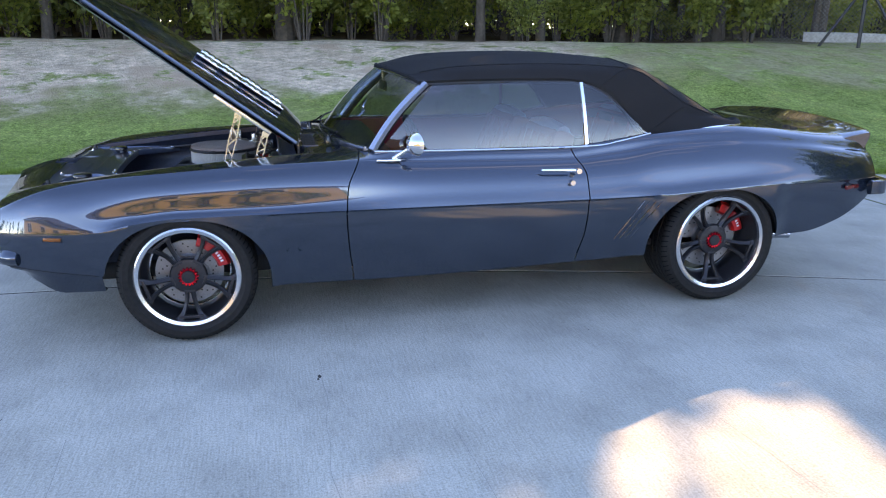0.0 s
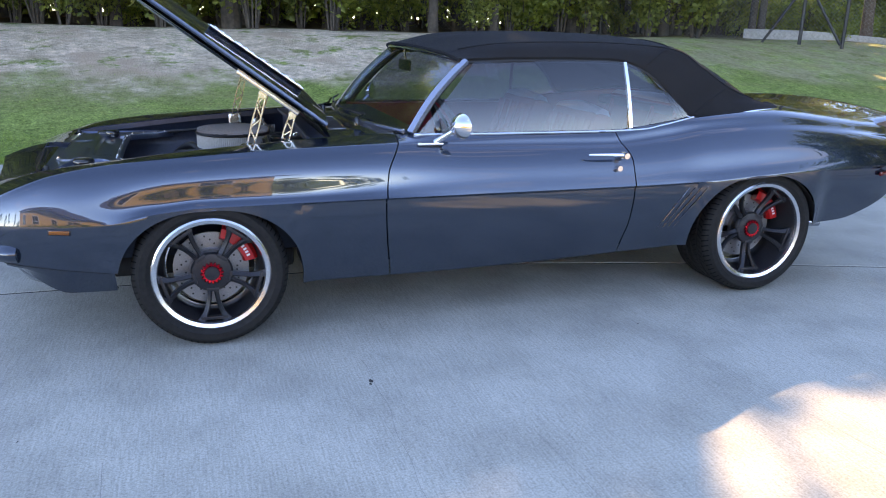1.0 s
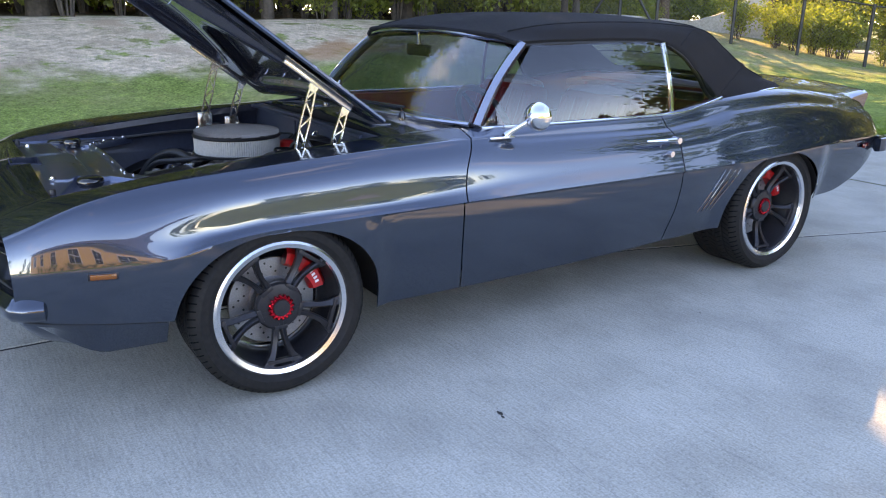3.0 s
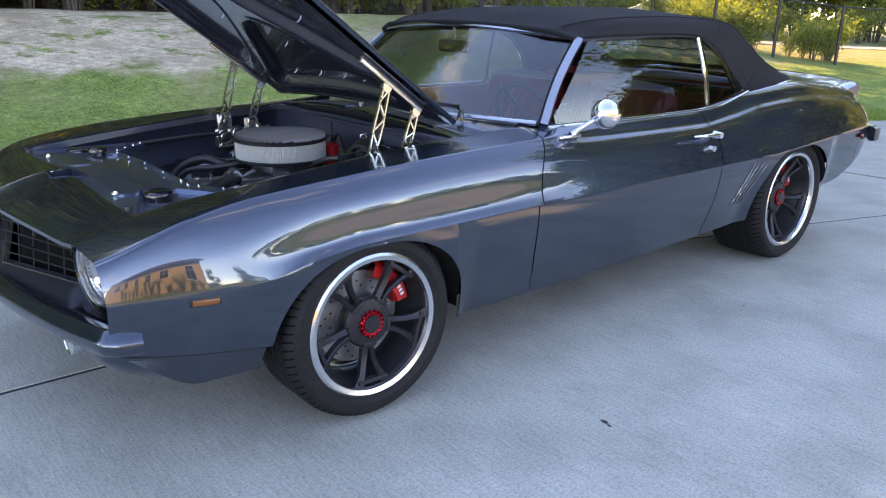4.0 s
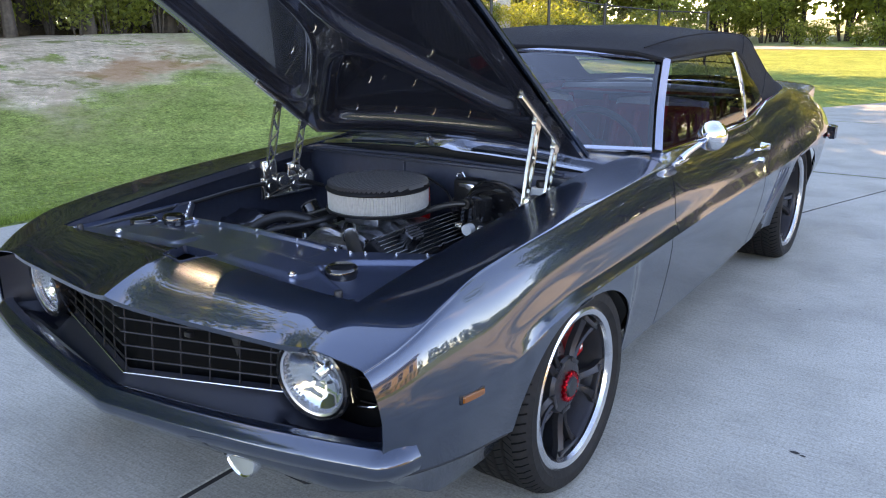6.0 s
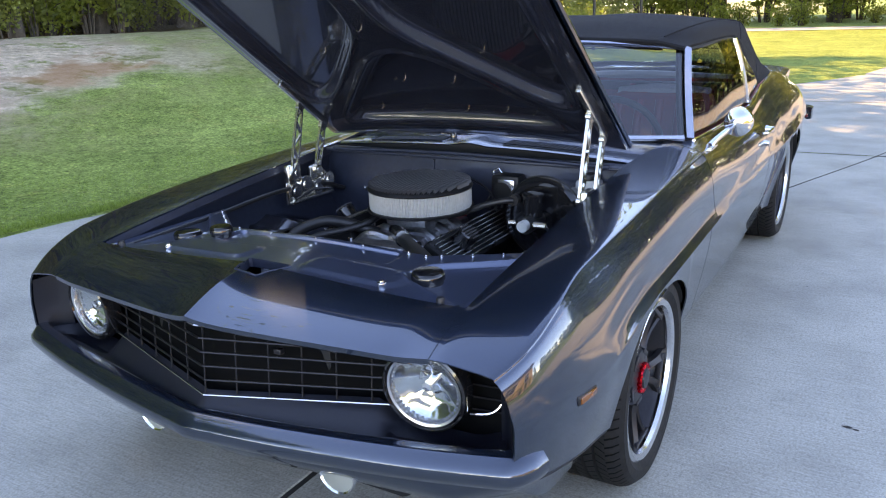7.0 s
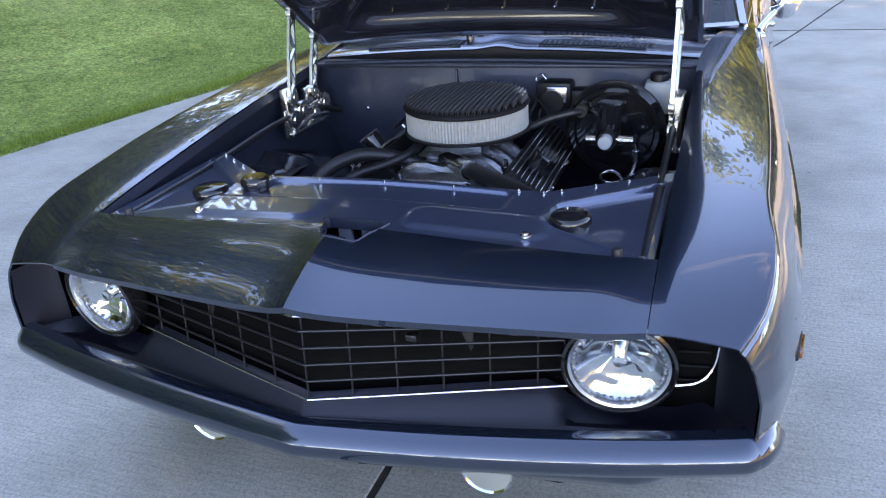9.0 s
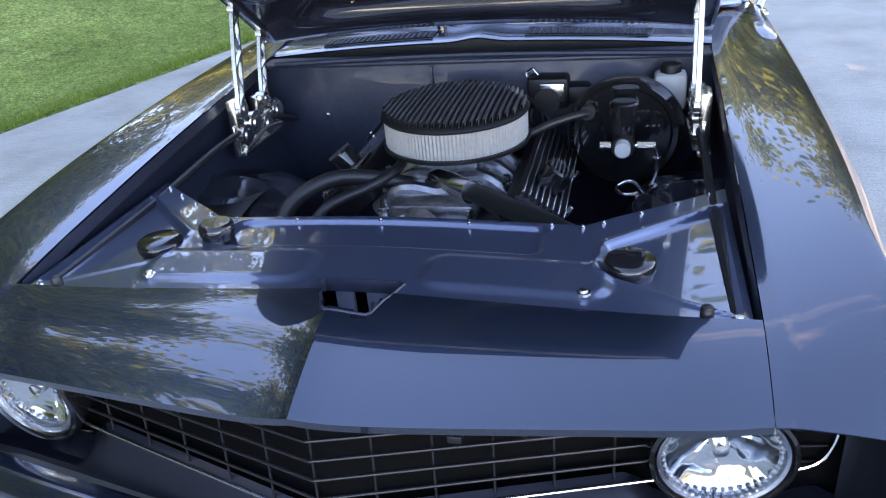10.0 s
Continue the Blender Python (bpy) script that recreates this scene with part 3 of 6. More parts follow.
def headlamp(s):
    c = Vector((-0.706, s * 0.5705, 0.556))
    turn = Matrix.Translation(c) @ pose(0, 0, 0, 0, -4, -6 * s)
    ring = lathe([(0.090, 0.03), (0.101, 0.025), (0.103, -0.010), (0.100, -0.020), (0.095, -0.023), (0.0915, -0.016), (0.0915, 0.02)], 64, "x", m=turn)
    lamp = part("headlamp", ring, GLOSSBLACK, car, "round headlamp with clear lens and black bezel")
    bowl = []
    for i in range(15):
        r = 0.0905 * i / 14 + 0.0005
        bowl.append((r, 0.034 - 0.034 * (r / 0.0905) ** 2))
    bm = bmesh.new()
    rings = []
    for i, (r, h) in enumerate(bowl):
        rings.append([bm.verts.new(turn @ Vector((h + 0.0007 * ((k // 9 * 7 + i // 5 * 3) % 5 - 2) * min(1, i / 4), r * math.cos(2 * math.pi * k / 72), r * math.sin(2 * math.pi * k / 72)))) for k in range(72)])
    for a, b in zip(rings[:-1], rings[1:]):
        for k in range(72):
            bm.faces.new((a[k], a[(k + 1) % 72], b[(k + 1) % 72], b[k]))
    part("reflector", bm, SILVER, lamp, "faceted mirror reflector", angle=20)
    part("chrome_ring", lathe([(0.0915, -0.012), (0.089, -0.018), (0.084, -0.016), (0.083, -0.006), (0.0885, 0.0)], 64, "x", m=turn), POLISH, lamp)
    beads = bmesh.new()
    for k in range(48):
        a = 2 * math.pi * k / 48
        bmesh.ops.create_icosphere(beads, subdivisions=1, radius=0.0042, matrix=turn @ Matrix.Translation((-0.008, 0.079 * math.cos(a), 0.079 * math.sin(a))))
    part("lens_beading", beads, POLISH, lamp)
    part("bulb_shield", lathe([(0.0005, -0.002), (0.011, -0.001), (0.013, 0.004), (0.013, 0.034)], 24, "x", m=turn), CHROME, lamp)
    part("lens", lathe([(0.0005, -0.026), (0.03, -0.0245), (0.06, -0.0205), (0.08, -0.016), (0.088, -0.0125)], 48, "x", m=turn), LENS, lamp, "clear glass lens")
    return lamp


headlamp(-1), headlamp(1)


def bumper_path(n=60):
    key = [(-0.682, -0.818, 0.440), (-0.715, -0.810, 0.440), (-0.742, -0.792, 0.439), (-0.758, -0.755, 0.438), (-0.800, -0.56, 0.428), (-0.842, -0.28, 0.416), (-0.872, -0.03, 0.410), (-0.876, 0.0, 0.410)]
    half = [Vector(p) for p in catmull(key[:-1], n)] + [Vector(key[-1])]
    return half + [Vector((p.x, -p.y, p.z)) for p in reversed(half[:-1])]


BUMP = [(0.016, -0.034), (-0.010, -0.038), (-0.027, -0.031), (-0.036, -0.014), (-0.036, 0.002), (-0.033, 0.009), (-0.014, 0.033), (-0.006, 0.036), (0.018, 0.034)]
part("front_bumper", sweep(bumper_path(), [(a, b) for a, b in BUMP][::-1]), PAINT, car, "body-coloured pointed front bumper", angle=45)
for s in (1, -1):
    lampf = part("driving_lamp", lathe([(0.0005, 0.045), (0.03, 0.04), (0.052, 0.02), (0.056, -0.005), (0.052, -0.014), (0.048, -0.010)], 36, "x", at=(-0.735, s * 0.325, 0.285)), CHROME, car, "round clear driving lamp below the bumper")
    part("lens", lathe([(0.0005, -0.018), (0.03, -0.016), (0.049, -0.010)], 32, "x", at=(-0.735, s * 0.325, 0.285)), FROST, lampf)


# hood, raised about its hinges
HOOD = Matrix.Translation((0.512, 0, 0.846)) @ Matrix.Translation((0.0255, 0, 0.0352)) @ Matrix.Rotation(radians(35.9), 4, "Y")  # local -x runs from the rear edge to the front edge
HL = 1.165


def hood_top(u, y):
    """Height of the hood's skin over its plane; u from the rear edge."""
    a = abs(y)
    crown = (0.042 - 0.016 * smooth(0.1, 0.9, u)) * (1 - (a / 0.62) ** 2)
    bulge = 0.022 * (1 - smooth(0.20, 0.31, a)) * smooth(-0.05, 0.10, u) * (1 - smooth(0.80, 1.15, u))
    return crown + bulge + 0.012


def hood_edge(y):
    return 0.0 + 0.085 * (1 - (abs(y) / 0.62) ** 2)


def hood_skin():
    rows = []
    for y in np.linspace(-0.625, 0.625, 71):
        row = []
        for k in range(41):
            t = k / 40
            u = t * HL - hood_edge(y) * (1 - t) * 0.25 + 0.055 * (1 - abs(y) / 0.625) * t
            row.append(tuple(HOOD @ Vector((-u, y, hood_top(u, y)))))
        rows.append(row)
    return from_rows(rows)


def hood_fields(u, a):
    """How far a place lies inside the middle pocket, and inside the side pocket, of the inner frame."""
    diag = ((0.66 - u) * 0.47 - a * 0.52) / 0.70

    def joined(*ds):
        """The least of several distances, rounded where two meet."""
        k = 0.035
        return -k * math.log(sum(math.exp(-d / k) for d in ds))

    return joined(diag, u - 0.11, 0.48 - u + 0.10), joined(-diag - 0.075, 0.535 - a, HL - 0.10 - u, a - 0.055, u - 0.27)


def hood_under(u, y):
    """The pressed inner frame: ribs stand below the skin, pockets lie deep, with a raised bead round each."""
    a = abs(y)
    d = max(hood_fields(u, a))
    rib = 1 - smooth(-0.004, 0.022, d)
    bead = math.exp(-(((d + 0.012) / 0.007) ** 2)) + 0.7 * math.exp(-(((u - 0.07) / 0.006) ** 2)) * (1 - smooth(0.42, 0.48, a))
    rim = 1 - smooth(0.0, 0.05, min(0.617 - a, u, HL - u))
    return 0.004 - (0.036 - 0.014 * rim) * rib - 0.005 * bead * (1 - rim)


def hood_inner():
    rows = []
    for y in np.linspace(-0.617, 0.617, 161):
        row = []
        for k in range(141):
            u = 0.012 + (HL - 0.02) * k / 140 - hood_edge(y) * (1 - k / 140) * 0.25
            row.append(tuple(HOOD @ Vector((-u, y, hood_under(u, y) + (0.042 - 0.016 * smooth(0.1, 0.9, u)) * (1 - (abs(y) / 0.62) ** 2)))))
        rows.append(row)
    return from_rows(rows, flip=True)


hood = part("hood", hood_skin(), PAINT, car, "raised hood, glossy slate skin", solid=0.004)
part("inner_frame", hood_inner(), HOODIN, hood, "black pressed inner hood frame", angle=60)
part("hood_edge", tube([tuple(HOOD @ Vector((-u, -0.622, 0.002))) for u in np.linspace(0, HL, 12)], 0.010, 8), PAINT, hood)
part("hood_edge", tube([tuple(HOOD @ Vector((-u, 0.622, 0.002))) for u in np.linspace(0, HL, 12)], 0.010, 8), PAINT, hood)
for s in (1, -1):
    for k in range(4):
        u = 0.17 + 0.125 * k
        bm = bmesh.new()
        box(bm, -0.0622, 0.0622, -0.085, 0.085, 0, 0.010, 0.003)
        for j in range(3):
            box(bm, -0.046 + 0.034 * j, -0.024 + 0.034 * j, -0.078, 0.078, 0.008, 0.014, 0.002)
        for v in bm.verts:
            v.co = HOOD @ Matrix.Translation((-u, s * 0.165, hood_top(u, 0.165) - 0.003)) @ v.co
        part("hood_louvre", bm, POLISH, hood, "bright ribbed louvre on the hood")


for u, y in ((0.16, 0.30), (0.15, 0.12), (0.15, -0.06), (0.16, -0.22), (0.16, -0.33), (0.36, 0.09), (0.35, -0.10), (0.55, 0.30), (0.55, -0.30), (0.72, 0.03)):
    m = HOOD @ Matrix.Translation((-u, y, hood_under(u, y) + (0.042 - 0.016 * smooth(0.1, 0.9, u)) * (1 - (abs(y) / 0.62) ** 2) - 0.006))
    part("trim_clip", tube([m @ Vector((0.004, 0, 0.006)), m @ Vector((0.002, 0.002, -0.006)), m @ Vector((-0.006, 0.003, -0.009))], 0.0022, 6), POLISH, hood)


# billet hood hinges
def girder(a, b, w, d, bm):
    """A flat arm with lightening slots, as two rails and slanted webs."""
    a, b = Vector(a), Vector(b)
    ax = (b - a).normalized()
    side = ax.cross(Vector((0, 1, 0))).normalized()
    rail = [(-d / 2, -0.0028), (d / 2, -0.0028), (d / 2, 0.0028), (-d / 2, 0.0028)]
    for o in (-w / 2, w / 2):
        sweep([a + side * o * 0.8, a.lerp(b, 0.5) + side * o * 1.15, b + side * o * 0.8], rail, bm, up=side)
    for k in range(5):
        p, q = a.lerp(b, (k + 0.1) / 5), a.lerp(b, (k + 0.9) / 5)
        sweep([p - side * w / 2 * (1 if k % 2 else -1), q + side * w / 2 * (1 if k % 2 else -1)], rail, bm, up=side)
    for p in (a, b):
        lathe([(0.0005, -d * 0.8), (w * 0.62, -d * 0.8), (w * 0.62, d * 0.8), (0.0005, d * 0.8)], 16, "y", bm, at=p)
    return bm


def hinge(s):
    y = s * 0.575
    hb = bmesh.new()
    t = Matrix.Translation((0, s * 0.592, 0))
    box(hb, 0.17, 0.44, -0.007, 0.007, 0.650, 0.735, 0.004, t)
    box(hb, 0.18, 0.25, -0.014, 0.012, 0.66, 0.80, 0.006, t)
    box(hb, 0.31, 0.38, -0.012, 0.012, 0.66, 0.775, 0.006, t)
    box(hb, 0.18, 0.43, -0.022, 0.012, 0.648, 0.662, 0.004, t)
    for x, z, r in ((0.205, 0.70, 0.030), (0.265, 0.715, 0.034), (0.335, 0.69, 0.030), (0.405, 0.705, 0.032), (0.215, 0.77, 0.020), (0.345, 0.76, 0.018)):
        lathe([(0.0005, -0.018), (r * 0.5, -0.018), (r * 0.6, -0.014), (r, -0.014), (r, 0.012), (0.0005, 0.012)], 18, "y", hb, at=(x, s * 0.582, z), m=Matrix.Rotation(0 if s > 0 else math.pi, 4, "Z"))
    tube([(0.19, s * 0.575, 0.668), (0.30, s * 0.565, 0.690), (0.42, s * 0.57, 0.668)], 0.007, 8, hb)
    body = part("hood_hinge", hb, BILLET, car, "polished billet hood hinge with slotted arms")
    part("hinge_arm", girder((0.205, y, 0.765), (0.275, y, 1.015), 0.030, 0.010, bmesh.new()), BILLET, body)
    part("hinge_arm", girder((0.345, y, 0.765), (0.398, y, 0.925), 0.028, 0.010, bmesh.new()), BILLET, body)
    part("hinge_link", tube([(0.205, y, 0.765), (0.255, y, 0.715), (0.36, y, 0.72)], 0.006, 8), BILLET, body)
    part("hinge_foot", girder((0.345, y, 0.765), (0.41, y, 0.70), 0.020, 0.010, bmesh.new()), BILLET, body)
    rail = bmesh.new()
    box(rail, -0.43, -0.12, -0.009, 0.009, -0.040, -0.022, 0.003, HOOD @ Matrix.Translation((0, y, 0)))
    part("hinge_rail", rail, BILLET, body)
    return body


hinge(-1), hinge(1)


# engine bay
both("inner_fender", lambda: from_rows([[(x, -0.621, ZI(x) - 0.004), (x, -0.618, ZI(x) - 0.030), (x, -0.630, ZI(x) - 0.042), (x, -0.642, 0.69 - 0.05 * smooth(0.0, -0.4, x)), (x, -0.636, 0.62), (x, -0.58, 0.52), (x, -0.50, 0.30)] for x in np.linspace(-0.60, 0.53, 39)]), BAY, car, angle=50)


def hump():
    rows = []
    for t in np.linspace(0, 1, 41):
        x = -0.16 + 0.54 * t
        h = 0.44 + 0.165 * math.sin(math.pi * min(max(t * 1.04 - 0.02, 0), 1)) ** 0.5
        h += 0.010 * math.exp(-(((t - 0.30) / 0.03) ** 2)) + 0.010 * math.exp(-(((t - 0.48) / 0.03) ** 2))
        rows.append([(x, -0.645, h + 0.014), (x, -0.56, h + 0.012), (x, -0.50, h), (x, -0.45, h - 0.03), (x, -0.41, h - 0.085), (x, -0.385, h - 0.16), (x, -0.37, 0.28)])
    return from_rows(rows)


both("wheel_housing", hump, HOODIN, car, angle=60)
part("firewall", box(bmesh.new(), 0.49, 0.52, -0.64, 0.64, 0.25, 0.812, 0.008), BAY, car)
fwb = bmesh.new()
tube([(0.462, -0.58, 0.822), (0.462, 0.0, 0.834), (0.462, 0.58, 0.822)], 0.008, 8, fwb, steps=10)
box(fwb, 0.46, 0.54, -0.64, 0.64, 0.810, 0.822, 0.004)
part("firewall_flange", fwb, BAY, car)
part("firewall_seam", box(bmesh.new(), 0.482, 0.492, 0.118, 0.126, 0.45, 0.80, 0.002), BAY, car)
for y, z in ((0.45, 0.665), (-0.30, 0.735)):
    part("bolt", lathe([(0.0005, -0.008), (0.006, -0.007), (0.009, 0.0), (0.009, 0.006)], 12, "x", at=(0.488, y, z)), POLISH, car)


def cowl_x(y):
    """Windshield base line in plan."""
    return 0.715 + 0.155 * (abs(y) / 0.73) ** 2


def cowl():
    rows = []
    for y in np.linspace(-0.655, 0.655, 67):
        a = abs(y)
        front = 0.545
        back = cowl_x(y) + 0.01
        crown = 0.030 * (1 - (a / 0.66) ** 2) + 0.010 * math.exp(-((a / 0.05) ** 2))
        rows.append([(front + 0.004, y, 0.818 + crown), (front + 0.03, y, 0.826 + crown)] + [(front + 0.03 + (back - front - 0.03) * t, y, 0.826 + crown + h) for t, h in ((0.2, 0.001), (0.4, 0.002), (0.6, 0.003), (0.8, 0.006), (0.92, 0.016), (1.0, 0.032))])
    return from_rows(rows)


# upright face under the cowl's edge, black to stand for its shadow
part("cowl_front_shade", from_rows([[(0.552, y, 0.806), (0.548, y, 0.817 + 0.030 * (1 - (abs(y) / 0.66) ** 2) + 0.010 * math.exp(-((y / 0.05) ** 2)))] for y in np.linspace(-0.655, 0.655, 67)]), BLACK, car)
cowl_p = part("cowl_panel", cowl(), PAINT, car, "slate cowl panel below the windshield", solid=0.003)
for s in (1, -1):
    for k in range(19):
        y = s * (0.145 + 0.0172 * k)
        z = 0.8292 + 0.030 * (1 - (abs(y) / 0.66) ** 2)
        bm = bmesh.new()
        box(bm, 0.578, 0.645, y - 0.0045, y + 0.0045, z, z + 0.0035, 0.0)
        part("cowl_vent_slot", bm, BLACK, cowl_p)
    loop = [(x, s * y, 0.8310 + 0.030 * (1 - (y / 0.66) ** 2) + 0.01 * (x - 0.61)) for x, y in ((0.570, 0.135), (0.570, 0.30), (0.570, 0.465), (0.653, 0.465), (0.653, 0.30), (0.653, 0.135), (0.570, 0.135))]
    part("vent_rim", tube(loop, 0.003, 6), PAINT, cowl_p)

engine_bm = bmesh.new()
box(engine_bm, -0.24, 0.42, -0.17, 0.17, 0.32, 0.55, 0.03)
box(engine_bm, -0.10, 0.40, -0.09, 0.09, 0.55, 0.60, 0.02)
engine = part("engine_block", engine_bm, CAST, car, "cast alloy vee-eight engine with black valve covers")
inm = bmesh.new()
box(inm, -0.08, 0.36, -0.10, 0.10, 0.585, 0.635, 0.015)
for k in range(4):
    for s in (1, -1):
        part("intake_runner", tube([(0.0 + 0.085 * k, 0, 0.625), (0.0 + 0.085 * k, s * 0.08, 0.635), (0.0 + 0.085 * k, s * 0.15, 0.585)], 0.022, 10, steps=6), CAST, engine)
part("carburettor", box(bmesh.new(), 0.09, 0.25, -0.08, 0.08, 0.63, 0.70, 0.012), CAST, engine)
part("intake_manifold", inm, CAST, engine)
wp = bmesh.new()
lathe([(0.0005, -0.28), (0.05, -0.28), (0.065, -0.25), (0.07, -0.20)], 24, "x", wp, at=(0, 0.0, 0.52))
lathe([(0.0005, -0.20), (0.045, -0.20), (0.05, -0.12)], 20, "x", wp, at=(0, 0.02, 0.60))
box(wp, -0.14, -0.06, -0.16, 0.16, 0.50, 0.60, 0.02)
for x, y, z in ((-0.12, 0.12, 0.60), (-0.13, -0.10, 0.60), (-0.15, 0.05, 0.63)):
    lathe([(0.0005, z + 0.02), (0.014, z + 0.018), (0.018, z), (0.018, z - 0.05)], 12, "z", wp, at=(x, y, 0))
part("water_pump", wp, CAST, engine, angle=40)


def valve_cover(s):
    m = Matrix.Translation((0.15 if s < 0 else 0.245, s * 0.232, 0.613)) @ Matrix.Rotation(radians(-s * 36), 4, "X")
    bm = bmesh.new()
    box(bm, -0.245, 0.245, -0.065, 0.065, -0.05, 0.028, 0.012, m)
    vc = part("valve_cover", bm, BLACK, engine, "black finned valve cover")
    for k in range(8):
        y = -0.052 + 0.0149 * k
        part("fin", box(bmesh.new(), -0.235, 0.235, y - 0.002, y + 0.002, 0.026, 0.040, 0.0008, m), POLISH, vc)
    br = bmesh.new()
    lathe([(0.0005, 0.085), (0.030, 0.085), (0.034, 0.08), (0.034, 0.03)], 24, "z", br, m=m @ Matrix.Translation((-0.12, 0, 0)))
    for k in range(6):
        y = -0.025 + 0.01 * k
        hw = math.sqrt(max(0.031**2 - y * y, 0))
        part("breather_fin", box(bmesh.new(), -0.12 - hw, -0.12 + hw, y - 0.0015, y + 0.0015, 0.084, 0.090, 0.0, m), FINGREY, vc)
    part("breather", br, GLOSSBLACK, vc)
    for x in (-0.2, 0.0, 0.2):
        part("bolt", lathe([(0.0005, 0.055), (0.006, 0.054), (0.007, 0.03)], 8, "z", m=m @ Matrix.Translation((x, 0.058 * s, 0))), POLISH, vc)


valve_cover(1), valve_cover(-1)
AC = (0.172, -0.014)
pleats = bmesh.new()
ring0, ring1 = [], []
for k in range(240):
    r = 0.172 + (0.003 if k % 2 else 0.0)
    a = 2 * math.pi * k / 240
    ring0.append((AC[0] + r * math.cos(a), AC[1] + r * math.sin(a), 0.708))
    ring1.append((AC[0] + r * math.cos(a), AC[1] + r * math.sin(a), 0.776))
pleats = from_rows([ring0, ring1], close_v=True)
air = part("air_filter", pleats, PAPER, engine, "round pleated white air filter", angle=10)
part("base_plate", lathe([(0.06, 0.69), (0.165, 0.695), (0.180, 0.700), (0.182, 0.708), (0.17, 0.710)], 64, "z", at=(*AC, 0)), BLACK, air)
part("lid", lathe([(0.0005, 0.796), (0.10, 0.795), (0.155, 0.790), (0.176, 0.783), (0.181, 0.777), (0.178, 0.772), (0.16, 0.772)], 72, "z", at=(*AC, 0)), BLACK, air, "black finned air cleaner lid")
for k in range(25):
    lf = bmesh.new()
    d = -0.168 + 0.014 * k
    hw = math.sqrt(max(0.172**2 - d * d, 0.0))
    m = Matrix.Translation((*AC, 0)) @ Matrix.Rotation(radians(0), 4, "Z")
    hz = lambda x: 0.7965 - 0.006 * ((x * x + d * d) / 0.172**2) ** 1.5
    lf.free()
    lf = from_rows([[m @ Vector((x, d + o, hz(x) + z)) for o, z in ((-0.003, -0.006), (-0.0022, 0.0075), (0.0022, 0.0075), (0.003, -0.006))] for x in np.linspace(-hw, hw, 9)])
    part("lid_fin", lf, FINGREY, air, shade=False)
part("radiator_hose", tube([(-0.005, -0.035, 0.655), (-0.05, -0.082, 0.660), (-0.15, -0.185, 0.668), (-0.26, -0.30, 0.676), (-0.36, -0.39, 0.672), (-0.44, -0.42, 0.64)], 0.0215, 16, steps=24), HOSE, engine, "thick black radiator hose")
part("thermostat_neck", tube([(0.075, 0.035, 0.600), (0.060, 0.022, 0.636), (0.040, 0.005, 0.650), (-0.008, -0.040, 0.655)], 0.0245, 18, steps=14), CHROME, engine)
part("hose_sleeve", tube([(0.004, -0.028, 0.655), (-0.020, -0.052, 0.657), (-0.052, -0.083, 0.660)], 0.0255, 18), POLISH, engine, "chrome sleeve over the hose end")
part("hose_clamp", tube([(-0.052, -0.083, 0.660), (-0.062, -0.093, 0.661)], 0.0265, 16), POLISH, engine)
part("heater_hose", tube([(-0.17, 0.36, 0.52), (-0.10, 0.34, 0.625), (-0.04, 0.26, 0.672), (0.00, 0.18, 0.668), (0.05, 0.08, 0.63)], 0.019, 14, steps=24), HOSE, engine)
part("heater_hose", tube([(-0.16, 0.29, 0.56), (-0.11, 0.24, 0.635), (-0.03, 0.16, 0.655), (0.04, 0.11, 0.67), (0.14, 0.09, 0.70)], 0.012, 12, steps=24), HOSE, engine)
alt = bmesh.new()
lathe([(0.0005, -0.06), (0.05, -0.06), (0.062, -0.045), (0.062, 0.05), (0.04, 0.06)], 28, "x", alt, at=(-0.14, 0.25, 0.49))
part("alternator", alt, CAST, engine)
part("power_steering_pump", lathe([(0.0005, -0.05), (0.055, -0.05), (0.06, -0.04), (0.06, 0.06), (0.0005, 0.07)], 28, "x", at=(-0.13, -0.30, 0.50)), BLACK, engine)
part("pulley", lathe([(0.0005, -0.30), (0.075, -0.30), (0.08, -0.296), (0.072, -0.288), (0.08, -0.280), (0.08, -0.27), (0.0005, -0.27)], 36, "x", at=(0, 0, 0.44)), POLISH, engine)
dist = bmesh.new()
lathe([(0.0005, 0.745), (0.02, 0.745), (0.034, 0.735), (0.036, 0.69), (0.034, 0.62)], 28, "z", dist, at=(0.385, -0.035, 0))
part("distributor", dist, RED, engine, "red distributor cap behind the air cleaner")
for k in range(2):
    a = 0.5 + 0.5 * k
    p0 = (0.385 + 0.03 * math.cos(a), -0.035 + 0.03 * math.sin(a), 0.742)
    s = 1 if k % 2 else -1
    part("ignition_lead", tube([p0, (0.40 + 0.06 * math.cos(a), -0.02 + 0.07 * math.sin(a), 0.765 - 0.01 * k), (0.36, s * 0.17, 0.74), (0.30 - 0.08 * k, s * 0.24, 0.68)], 0.0045, 6, steps=14), HOSE, engine)
for k in range(7):
    x, s = -0.12 + 0.05 * k, (1 if k % 2 else -1)
    part("fitting", lathe([(0.0005, 0.04), (0.008, 0.038), (0.009, 0.02), (0.013, 0.018), (0.013, 0.0)], 8, "z", at=(x, s * (0.10 + 0.012 * k), 0.605)), POLISH, engine)

